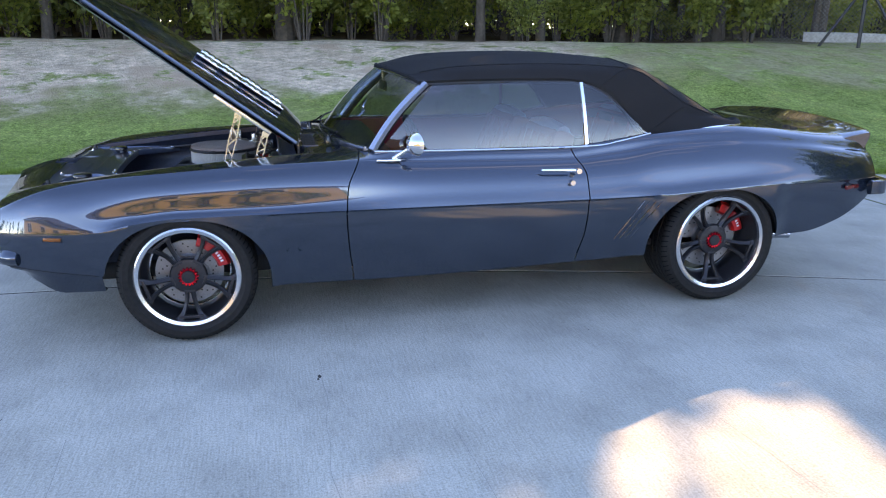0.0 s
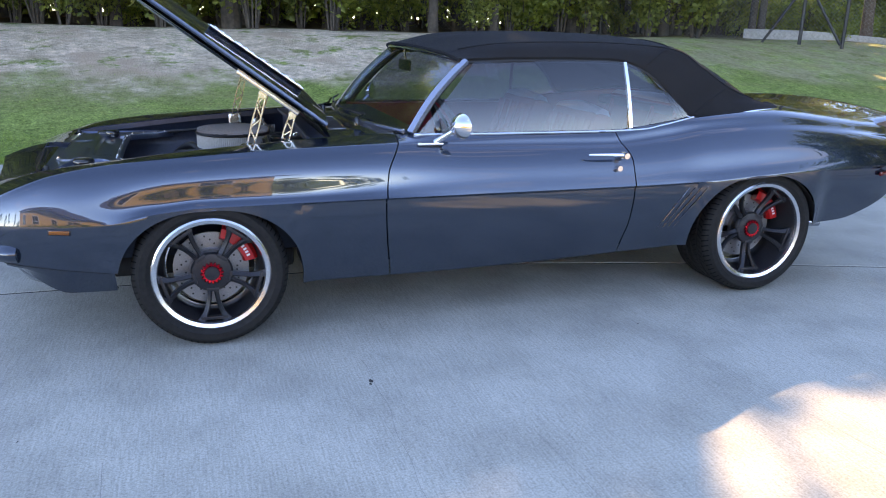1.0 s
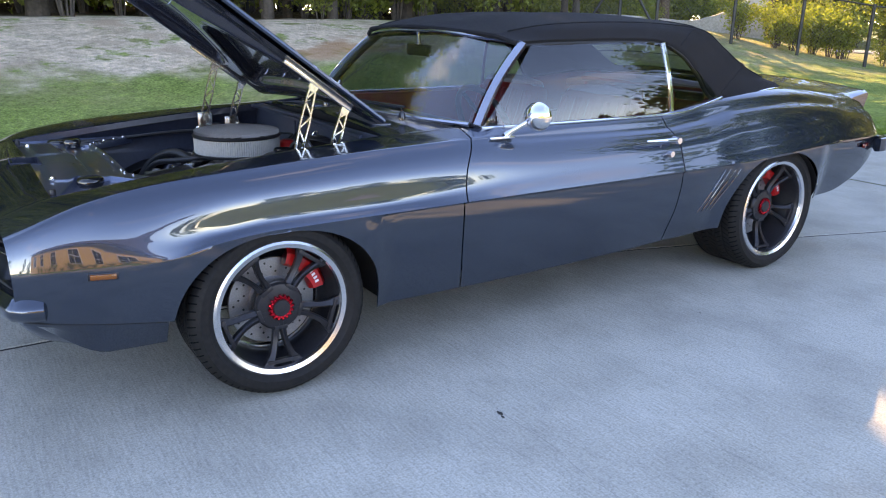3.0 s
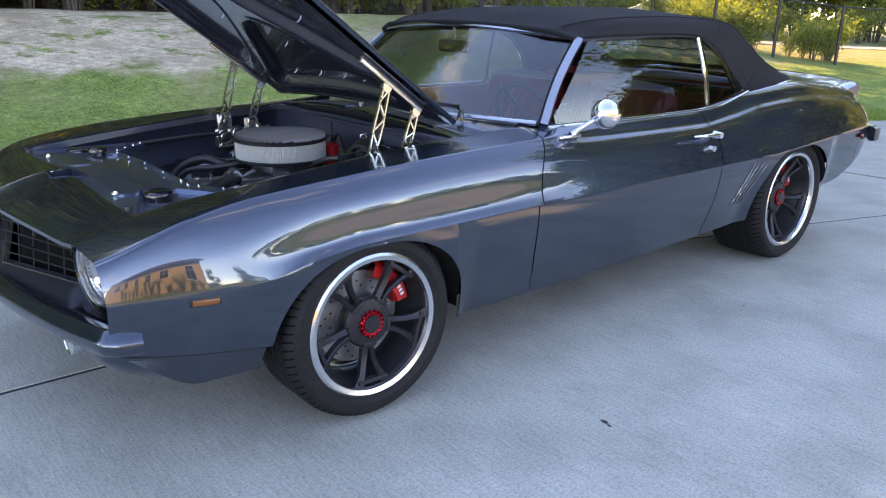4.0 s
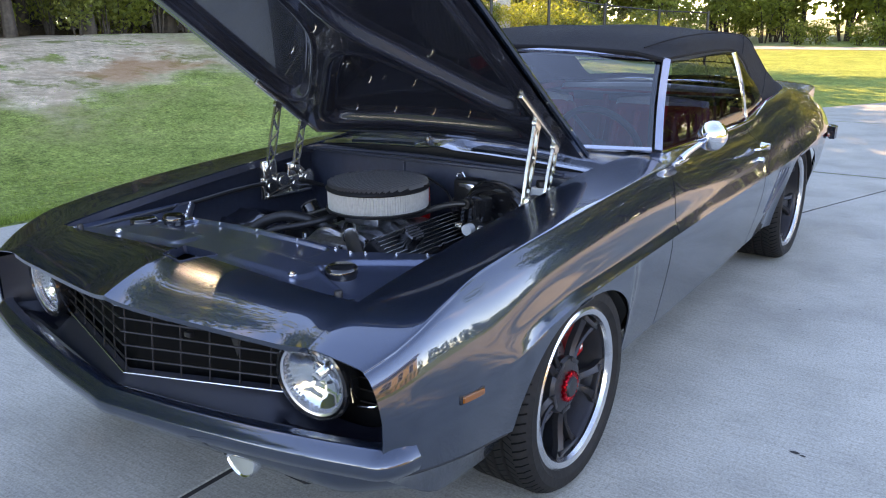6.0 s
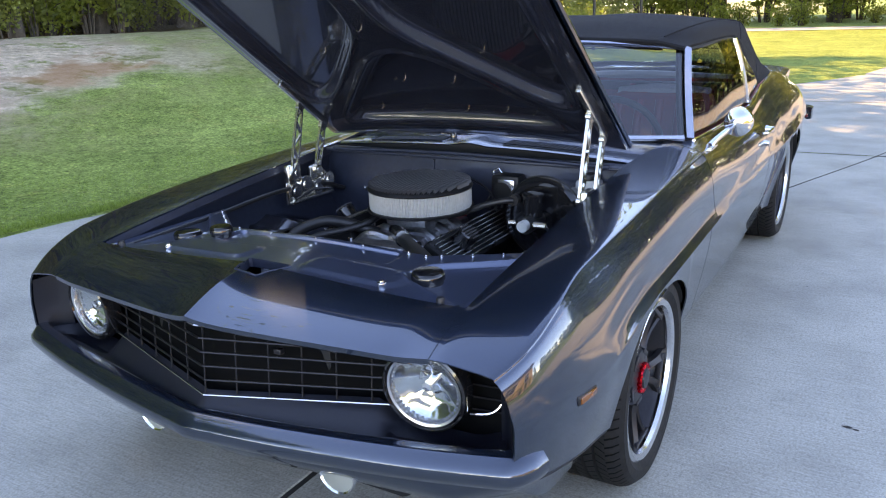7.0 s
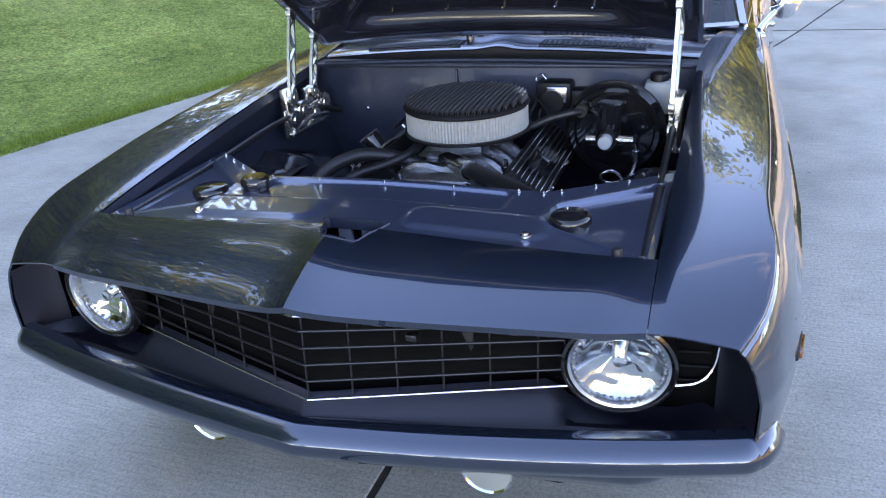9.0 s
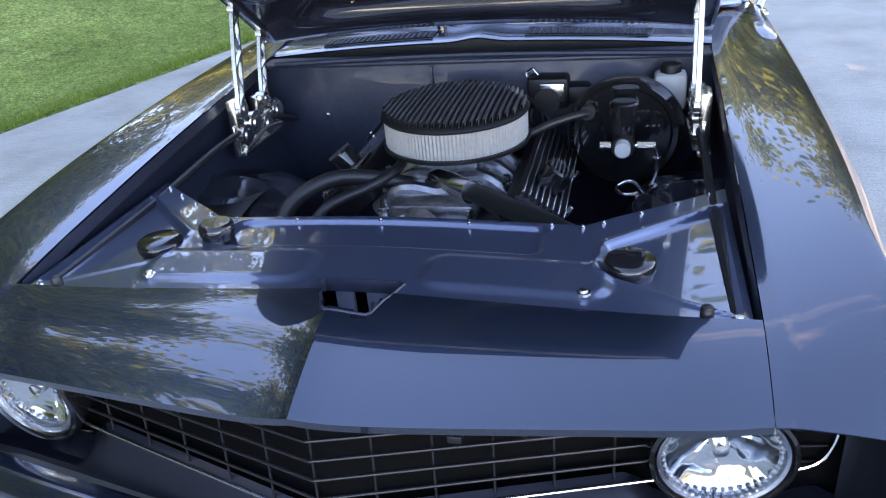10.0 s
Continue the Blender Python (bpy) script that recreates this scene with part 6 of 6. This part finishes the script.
# ---- planting ----
def leaf_material(name, color, tint):
    m = bpy.data.materials.new(name)
    m.use_nodes = True
    n, l = m.node_tree.nodes, m.node_tree.links
    b = n["Principled BSDF"]
    geo, rp = n.new("ShaderNodeNewGeometry"), n.new("ShaderNodeValToRGB")
    rp.color_ramp.elements[0].color, rp.color_ramp.elements[1].color = (*color, 1), (*tint, 1)
    l.new(geo.outputs["Random Per Island"], rp.inputs["Fac"])
    l.new(rp.outputs["Color"], b.inputs["Base Color"])
    b.inputs["Roughness"].default_value = 0.55
    tl, mx_ = n.new("ShaderNodeBsdfTranslucent"), n.new("ShaderNodeMixShader")
    glow = n.new("ShaderNodeMixRGB")
    glow.blend_type = "MULTIPLY"
    glow.inputs[0].default_value, glow.inputs[2].default_value = 1.0, (1.9, 1.9, 1.3, 1)
    l.new(rp.outputs["Color"], glow.inputs[1])
    l.new(glow.outputs["Color"], tl.inputs["Color"])
    mx_.inputs[0].default_value = 0.6
    l.new(b.outputs["BSDF"], mx_.inputs[1])
    l.new(tl.outputs["BSDF"], mx_.inputs[2])
    l.new(mx_.outputs["Shader"], n["Material Output"].inputs["Surface"])
    return m


LEAF = leaf_material("broad_leaves", (0.085, 0.108, 0.030), (0.25, 0.275, 0.080))
# lighter copy of LEAF, with direct sun put into its colour
LEAF3 = leaf_material("sunlit_toned_leaves", (0.16, 0.18, 0.06), (0.34, 0.35, 0.13))
LEAF2 = leaf_material("light_leaves", (0.10, 0.13, 0.025), (0.24, 0.27, 0.06))
NEEDLE = leaf_material("grass_blades", (0.11, 0.175, 0.04), (0.26, 0.34, 0.09))
BARK = material("bark", (0.06, 0.045, 0.034), 0.95, grain=0.45, scale=14, bump=0.8, tint=(0.10, 0.08, 0.062), wide=2)


class Leaves:
    """Gathers many small folded leaves into one mesh."""

    def __init__(self):
        self.v, self.f = [], []

    def add(self, p, size, rng, droop=0.0):
        d = Vector((rng.uniform(-1, 1), rng.uniform(-1, 1), rng.uniform(-0.7 - droop, 0.7))).normalized()
        s = d.orthogonal().normalized()
        s = Matrix.Rotation(rng.uniform(0, 6.28), 3, d) @ s
        up = d.cross(s)
        i = len(self.v)
        p = Vector(p)
        w = size * 0.34
        self.v += [tuple(p), tuple(p + d * size * 0.5 + s * w + up * w * 0.3), tuple(p + d * size), tuple(p + d * size * 0.5 - s * w + up * w * 0.3)]
        self.f += [(i, i + 1, i + 2), (i, i + 2, i + 3)]

    def mesh(self, name, mat):
        me = bpy.data.meshes.new(name)
        me.from_pydata(self.v, [], self.f)
        me.materials.append(mat)
        return me


def tree(seed, height, crown_r, bare, label, leaf=LEAF, count=3900, size=0.29, trunk_r=0.16):
    rng = random.Random(seed)
    ob = thing("tree", label, "tree", group="woodland trees")
    bend = [(rng.uniform(-0.3, 0.3), rng.uniform(-0.3, 0.3)) for _ in range(4)]
    path = [(0, 0, -0.3)] + [(bend[k][0] * (k + 1) / 2, bend[k][1] * (k + 1) / 2, height * (k + 1) / 4.4) for k in range(4)]
    tb = tube(path, lambda t: trunk_r * (1.25 - 1.1 * t) if t > 0.04 else trunk_r * 1.6, 10, steps=18)
    ends = []
    spine = catmull(path, 18)
    for k in range(16):
        t = rng.uniform(bare / height, 0.96)
        p = Vector(spine[int(t * 18)])
        a = rng.uniform(0, 6.28)
        ln = crown_r * (1.0 - 0.55 * t) * rng.uniform(0.7, 1.1)
        q = p + Vector((math.cos(a) * ln, math.sin(a) * ln, ln * rng.uniform(0.15, 0.6)))
        mid = p.lerp(q, 0.5) + Vector((0, 0, -0.08 * ln))
        tube([p, mid, q], lambda u: trunk_r * 0.34 * (1.1 - u) + 0.008, 6, tb, steps=6)
        ends += [(mid, ln * 0.4), (q, ln * 0.5), (p.lerp(q, 0.75), ln * 0.45)]
    ends.append((Vector(spine[-1]), crown_r * 0.4))
    part("trunk", tb, BARK, ob)
    lv = Leaves()
    for k in range(count):
        c, r = ends[rng.randrange(len(ends))]
        o = Vector((rng.gauss(0, 1), rng.gauss(0, 1), rng.gauss(0, 0.7)))
        lv.add(c + o * r * 0.55, size * rng.uniform(0.6, 1.3), rng)
    cr = new("crown", lv.mesh("crown", leaf))
    cr.parent = ob
    return ob


def shrub(seed, h, r, leaf, label, count=900, size=0.11, stems=9):
    rng = random.Random(seed)
    ob = thing("shrub", label, "shrub", group="shrubs at the wood's edge")
    sb = bmesh.new()
    lv = Leaves()
    for k in range(stems):
        a, ln = rng.uniform(0, 6.28), r * rng.uniform(0.4, 1.0)
        pts = [(0.06 * math.cos(a), 0.06 * math.sin(a), -0.1), (ln * 0.35 * math.cos(a), ln * 0.35 * math.sin(a), h * 0.55), (ln * math.cos(a), ln * math.sin(a), h * rng.uniform(0.7, 1.05))]
        tube(pts, lambda u: 0.014 * (1.1 - u) + 0.002, 5, sb, steps=7)
        cs = catmull(pts, 14)
        for j in range(count // stems):
            c = Vector(cs[rng.randrange(4, 15)])
            lv.add(c + Vector((rng.gauss(0, 0.11), rng.gauss(0, 0.11), rng.gauss(0, 0.09))) * (r + 0.5), size * rng.uniform(0.6, 1.4), rng, 0.3)
    part("stem", sb, BARK, ob)
    cr = new("foliage", lv.mesh("foliage", leaf))
    cr.parent = ob
    return ob


# crowns cut open on purpose: ground places for the sun to light, the cut's width, and the share of leaves removed
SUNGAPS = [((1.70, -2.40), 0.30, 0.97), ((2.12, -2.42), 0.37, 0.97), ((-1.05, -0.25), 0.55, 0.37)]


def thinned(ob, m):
    """Gives a tree a crown of its own, with leaves cut away along the sun's way so that it lights the chosen places."""
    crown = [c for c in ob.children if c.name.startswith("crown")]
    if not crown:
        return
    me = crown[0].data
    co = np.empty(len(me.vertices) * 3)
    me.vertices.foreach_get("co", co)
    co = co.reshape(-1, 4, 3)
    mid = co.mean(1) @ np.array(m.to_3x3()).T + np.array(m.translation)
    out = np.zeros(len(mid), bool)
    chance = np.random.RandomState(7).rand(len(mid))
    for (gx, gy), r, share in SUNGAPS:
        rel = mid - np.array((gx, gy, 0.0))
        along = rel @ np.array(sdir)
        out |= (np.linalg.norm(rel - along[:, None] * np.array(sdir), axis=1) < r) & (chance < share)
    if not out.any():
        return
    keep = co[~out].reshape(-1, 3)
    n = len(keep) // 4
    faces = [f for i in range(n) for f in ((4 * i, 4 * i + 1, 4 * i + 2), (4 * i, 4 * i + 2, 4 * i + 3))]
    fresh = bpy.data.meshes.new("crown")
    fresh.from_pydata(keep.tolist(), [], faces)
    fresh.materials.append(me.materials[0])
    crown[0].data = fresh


def place(ob, x, y, turn, scale=1.0, first=False):
    m = Matrix.Translation((x, y, bank(x, y) - 0.03)) @ Matrix.Rotation(turn, 4, "Z") @ Matrix.Scale(scale, 4)
    if first:
        ob.matrix_basis = m
        return ob
    c = copy_thing(ob, Matrix.Identity(4))
    c.matrix_basis = m
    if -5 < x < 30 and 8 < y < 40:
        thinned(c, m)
    return c


rng = random.Random(11)
kinds = [tree(3, 15, 3.6, 4.0, "tall leafy woodland tree with a bare lower trunk", trunk_r=0.085),
         tree(5, 13, 3.2, 2.6, "woodland tree with a leaning trunk and dense leaves", trunk_r=0.085),
         tree(8, 17, 3.4, 5.5, "tall straight woodland tree, bare to high up", trunk_r=0.14),
         tree(13, 10, 2.8, 1.2, "young woodland tree leafy almost to the ground", trunk_r=0.07)]
spots = []
for row, (y0, step) in enumerate(((13.0, 2.1), (15.2, 2.3), (17.8, 2.5), (20.8, 2.8), (24.5, 3.2))):
    x = -22.0 + 0.7 * row
    lim = (12.2, 13.6, 15.2, 17.0, 19.0)[row]
    while x < lim:
        spots.append((x + rng.uniform(-0.6, 0.6), y0 + rng.uniform(-0.7, 0.7), row))
        x += step * rng.uniform(0.75, 1.2)
used = set()
for x, y, row in spots:
    k = rng.choice((0, 1, 2, 0, 1, 3) if row else (0, 1, 2, 1))
    place(kinds[k], x, y, rng.uniform(0, 6.28), rng.uniform(0.95, 1.1) + (0.12 if row > 1 else 0.0), first=k not in used)
    used.add(k)
sh = [shrub(21, 1.5, 0.8, LEAF, "dark green shrub under the trees", count=1100), shrub(22, 1.9, 1.0, LEAF2, "arching shrub with many thin stems", count=900, stems=16), shrub(23, 0.8, 0.7, LEAF2, "low bright green shrub on the bank", count=800, size=0.09), shrub(24, 1.6, 1.1, LEAF2, "sunlit yellow-green bush by the fence", count=1500)]
usedS = set()
x = -14.0
while x < 12.0:
    k = rng.choice((0, 1, 2, 1, 0))
    y = 12.4 + rng.uniform(-0.5, 2.6)
    place(sh[k], x, y, rng.uniform(0, 6.28), rng.uniform(0.7, 1.3), first=k not in usedS)
    usedS.add(k)
    x += rng.uniform(0.35, 0.75)
for k in range(34):
    place(kinds[3], -26 + 1.45 * k + rng.uniform(-0.5, 0.5), 28 + rng.uniform(0, 8), rng.uniform(0, 6.28), rng.uniform(1.0, 1.4))
    place(sh[rng.choice((0, 1, 0, 2))], -22 + 1.15 * k, 16 + rng.uniform(0, 6), rng.uniform(0, 6.28), rng.uniform(1.2, 2.0))
for k in range(60):
    place(sh[rng.choice((0, 1, 0))], -30 + 0.85 * k, 22 + rng.uniform(0, 9), rng.uniform(0, 6.28), rng.uniform(1.6, 2.8))
for k in range(46):
    place(kinds[rng.choice((3, 1, 3))], -55 + 2.2 * k + rng.uniform(-1, 1), 40 + rng.uniform(0, 10), rng.uniform(0, 6.28), rng.uniform(1.0, 1.5))
# bushes along the fence and by the far lane
for k in range(16):
    t = k / 15
    t = 0.42 + 0.58 * t if k else 0.17
    place(sh[3], 13.8 + 7.4 * t + rng.uniform(-0.2, 0.2), 11.6 - 5.4 * t + rng.uniform(0.3, 1.2), rng.uniform(0, 6.28), rng.uniform(0.45, 0.8) if k else 0.32, first=k == 0)
for k in range(44):
    place(sh[rng.choice((3, 3, 2))], 38.5 + rng.uniform(0, 3.5), -32 + 1.45 * k + rng.uniform(-0.5, 0.5), rng.uniform(0, 6.28), rng.uniform(0.8, 1.9))
for k in range(40):
    place(kinds[3 if k % 3 else 1], 47 + rng.uniform(0, 14), -45 + 2.6 * k + rng.uniform(-1, 1), rng.uniform(0, 6.28), rng.uniform(2.0, 2.7) if k > 12 else rng.uniform(1.4, 1.8) if k > 7 else rng.uniform(0.8, 1.2))
for k in range(64):
    place(sh[rng.choice((0, 3, 1))], 43 + rng.uniform(0, 4), -45 + 1.7 * k + rng.uniform(-0.6, 0.6), rng.uniform(0, 6.28), rng.uniform(2.2, 3.2))
for k in range(26):
    place(kinds[rng.choice((0, 1, 3))], 16 + 1.6 * k + rng.uniform(-1, 1), 42 + rng.uniform(0, 14), rng.uniform(0, 6.28), rng.uniform(0.9, 1.3))
# trees facing the sun, their leaves lightened to look lit
edge_tree = tree(31, 9, 2.8, 1.0, "leafy tree behind the house's lawn, leaves coloured pale as if sunlit", leaf=LEAF3, count=6000, trunk_r=0.08)
for k in range(26):
    place(edge_tree, 9 + 2.1 * k, -25 - rng.uniform(0, 10), rng.uniform(0, 6.28), rng.uniform(0.26, 0.44), first=k == 0)
# unseen far tree line, added to keep the pale horizon out of reflections
for k in range(46):
    place(edge_tree, -70 + 3.6 * k + rng.uniform(-1, 1), -62 - rng.uniform(0, 10), rng.uniform(0, 6.28), rng.uniform(0.5, 0.85))
# trees added so their crowns shade the drive and darken what the deck mirrors
for k, x, y, size in ((2, 19.4, 14.8, 1.0), (2, 21.6, 12.6, 1.0), (0, 15.6, 14.9, 1.05), (1, 17.0, 17.0, 1.2), (0, 14.6, 17.4, 1.1)):
    place(kinds[k], x, y, 1.3 * x, size)
# the wood goes on behind the fence
for k in range(44):
    u = k / 43
    place(kinds[rng.choice((3, 1, 3))], 13 + 34 * u + rng.uniform(-0.8, 0.8), 25 + 12 * u + rng.uniform(0, 7), rng.uniform(0, 6.28), rng.uniform(0.8, 1.15))
for k in range(60):
    u = k / 59
    place(sh[rng.choice((0, 1, 3))], 12 + 30 * u + rng.uniform(-0.5, 0.5), 18.5 + 15 * u + rng.uniform(0, 5), rng.uniform(0, 6.28), rng.uniform(1.2, 2.0))
for k in range(18):
    place(kinds[rng.choice((0, 1, 3))], -24 - rng.uniform(0, 12), -30 + 3.2 * k, rng.uniform(0, 6.28), rng.uniform(0.28, 0.42))

# sunlit bushes deep behind the wood
lv = Leaves()
for k in range(75):
    cx, cy, r = -36 + 1.05 * k + rng.uniform(-0.5, 0.5), 33 + rng.uniform(0, 5), rng.uniform(1.2, 2.2)
    cz = bank(cx, cy) + rng.uniform(0.7, 1.9)
    for j in range(420):
        d = Vector((rng.gauss(0, 1), rng.gauss(0, 1), rng.gauss(0, 1))).normalized() * r * rng.uniform(0.5, 1.05)
        lv.add((cx + d.x, cy + d.y, max(cz + d.z, bank(cx, cy))), rng.uniform(0.22, 0.42), rng)
tagged(new("thicket", lv.mesh("thicket", LEAF2)), "sunlit yellow-green undergrowth deep in the wood", "undergrowth", kind="stuff")
# tall trees beyond the drive's far bend
for k in range(22):
    a, r = radians(-5 - 31 * (k + 0.5) / 22), 31 + 8 * rng.random()
    place(kinds[rng.choice((0, 1, 3))], r * math.cos(a), r * math.sin(a), rng.uniform(0, 6.28), rng.uniform(1.35, 1.8))

# turf blades near the drive's edge
gv, gf = [], []
for k in range(150000):
    x = rng.uniform(-7, 11)
    s = rng.random() ** 1.7 * 4.6
    y = EDGE(x) + 0.03 + s
    if noise.noise(Vector((x * 0.9, y * 0.9, 2))) < -0.28 and s > 1.2:
        continue
    if s > 2.0 + 1.6 * noise.noise(Vector((x * 0.6, y * 0.6, 7))) and rng.random() < 0.9:
        continue
    z = bank(x, y) + 0.005
    h = rng.uniform(0.012, 0.034) * (1.7 if s < 0.15 else 1)
    a = rng.uniform(0, 6.28)
    dx, dy = math.cos(a) * 0.0035, math.sin(a) * 0.0035
    lx, ly = rng.gauss(0, 0.02), rng.gauss(0, 0.02)
    i = len(gv)
    gv += [(x - dx, y - dy, z), (x + dx, y + dy, z), (x + lx, y + ly, z + h)]
    gf.append((i, i + 1, i + 2))
gm = bpy.data.meshes.new("grass")
gm.from_pydata(gv, [], gf)
gm.materials.append(NEEDLE)
tagged(new("grass", gm), "short green lawn grass beside the driveway", "grass", kind="stuff")

# ---- chain-link fence ----
FENCE = [(4.0, 17.5), (13.7, 11.2), (21.1, 5.5)]
WIRE = material("dark_wire", (0.05, 0.05, 0.05), 0.5, 0.6)
MESHWIRE = material("galvanised_wire", (0.26, 0.26, 0.25), 0.5, 0.5)
fence = thing("chain_link_fence", "black chain-link fence with round posts", "fence")
for (x0, y0), (x1, y1) in zip(FENCE[:-1], FENCE[1:]):
    ln = math.hypot(x1 - x0, y1 - y0)
    n = max(2, round(ln / 2.4))
    along = [k / n for k in range(n + 1)] if x0 < 10 else [0, 0.098, 0.298, 0.473, 0.65, 0.83, 1]
    P = [Vector((x0 + (x1 - x0) * u, y0 + (y1 - y0) * u, 0)) for u in along]
    for p in P:
        p.z = bank(p.x, p.y)
    for p in P[1:] if (x0, y0) != FENCE[0] else P:
        part("post", tube([p - Vector((0, 0, 0.2)), p + Vector((0, 0, 1.5))], 0.042, 10), WIRE, fence)
    part("rail", tube([p + Vector((0, 0, 1.45)) for p in P], 0.02, 8), WIRE, fence)
    wire = bmesh.new()
    for a, b in zip(P[:-1], P[1:]):
        m_ = max(8, int((b - a).length / 0.09))
        for k in range(-16, m_):
            for s in (1, -1):
                k0, k1 = (k, k + 16) if s > 0 else (k + 16, k)
                t0, t1 = k0 / m_, k1 / m_
                z0, z1 = 0.04, 1.45
                ts, zs = [t0, t1], [z0, z1]
                for i in (0, 1):
                    j = 1 - i
                    if ts[i] < 0 or ts[i] > 1:
                        e = 0.0 if ts[i] < 0 else 1.0
                        f = (e - ts[i]) / (ts[j] - ts[i])
                        zs[i] += (zs[j] - zs[i]) * f
                        ts[i] = e
                if abs(ts[0] - ts[1]) < 1e-3:
                    continue
                q0, q1 = a.lerp(b, ts[0]) + Vector((0, 0, zs[0])), a.lerp(b, ts[1]) + Vector((0, 0, zs[1]))
                d = (q1 - q0).normalized()
                o = d.cross(Vector((0, 1, 0))).normalized() * 0.0016
                wire.faces.new([wire.verts.new(q) for q in (q0 - o, q1 - o, q1 + o, q0 + o)])
    part("wire_mesh", wire, MESHWIRE, fence, shade=False)
c = Vector((13.7, 11.2, bank(13.7, 11.2)))
for dx, dy in ((-1.0, 0.65), (1.0, -0.75)):
    part("brace", tube([c + Vector((0, 0, 1.42)), c + Vector((dx * 0.70, dy * 0.70, 0.02))], 0.032, 8), WIRE, fence)

# ---- low wall behind the fence ----
def low_wall():
    d, n = Vector((0.792, -0.610, 0)), Vector((0.610, 0.792, 0))
    rows = []
    for s, z in catmull([(-1.2, 1.40), (0.4, 1.38), (1.5, 1.31), (2.4, 1.26), (3.0, 1.38), (3.5, 1.58), (4.0, 1.86), (4.5, 1.98)], 40):
        p = Vector((13.7, 11.2, 0)) + d * s + n * 3.0
        q, g = p + n * 0.26, bank(p.x, p.y) - 0.2
        rows.append([(p.x, p.y, g), (p.x, p.y, z - 0.02), (p.x + n.x * 0.02, p.y + n.y * 0.02, z), (q.x, q.y, z), (q.x, q.y, g)])
    bm = from_rows(rows, close_v=True)
    bmesh.ops.holes_fill(bm, edges=bm.edges)
    return bm


tagged(new("garden_wall", finish(low_wall(), "garden_wall", material("pale_render", (0.50, 0.46, 0.40), 0.9, grain=0.25, scale=14, bump=0.3, tint=(0.38, 0.35, 0.29), wide=1.2), angle=30)), "pale rendered low wall with a sweeping top behind the fence", "wall", kind="structure")

# ---- the house across the drive, which the paint mirrors ----
STUCCO = material("warm_siding", (0.80, 0.56, 0.27), 0.8, grain=0.08, scale=12, tint=(0.72, 0.50, 0.24), wide=1)
TRIM = material("white_trim", (0.75, 0.73, 0.68), 0.5)
ROOFM = material("roof_shingle", (0.10, 0.085, 0.075), 0.9, grain=0.3, scale=10)
DARKPANE = material("window_pane", (0.02, 0.025, 0.03), 0.05, spec=0.8)
house = thing("house", "two-storey house with warm yellow siding and white-trimmed windows", "house")
HY = -18.0
hb = bmesh.new()
box(hb, -17, 2.2, HY - 9, HY, -0.1, 3.5)
part("wall", hb, STUCCO, house, shade=False)
rb = from_rows([[(-17.6, HY + 0.6, 3.45), (-17.6, HY - 4.5, 5.1), (-17.6, HY - 9.6, 3.45)], [(2.8, HY + 0.6, 3.45), (2.8, HY - 4.5, 5.1), (2.8, HY - 9.6, 3.45)]])
part("roof", rb, ROOFM, house, solid=0.2, shade=False)
for x in (-15.0, -12.0, -8.6, -5.4, -2.6, 0.4):
    wf = bmesh.new()
    box(wf, x - 0.62, x + 0.62, HY - 0.02, HY + 0.06, 1.2, 2.75, 0.01)
    wo = part("window", wf, TRIM, house)
    for i in (0, 1):
        for j in (0, 1):
            part("pane", box(bmesh.new(), x - 0.54 + 0.56 * i, x - 0.02 + 0.56 * i, HY + 0.05, HY + 0.07, 1.28 + 0.72 * j, 1.94 + 0.72 * j), DARKPANE, wo, shade=False)
for k in range(14):
    place(sh[0 if k % 2 else 1], -12.5 + 1.15 * k, HY + 1.1, rng.uniform(0, 6.28), rng.uniform(0.5, 0.8))
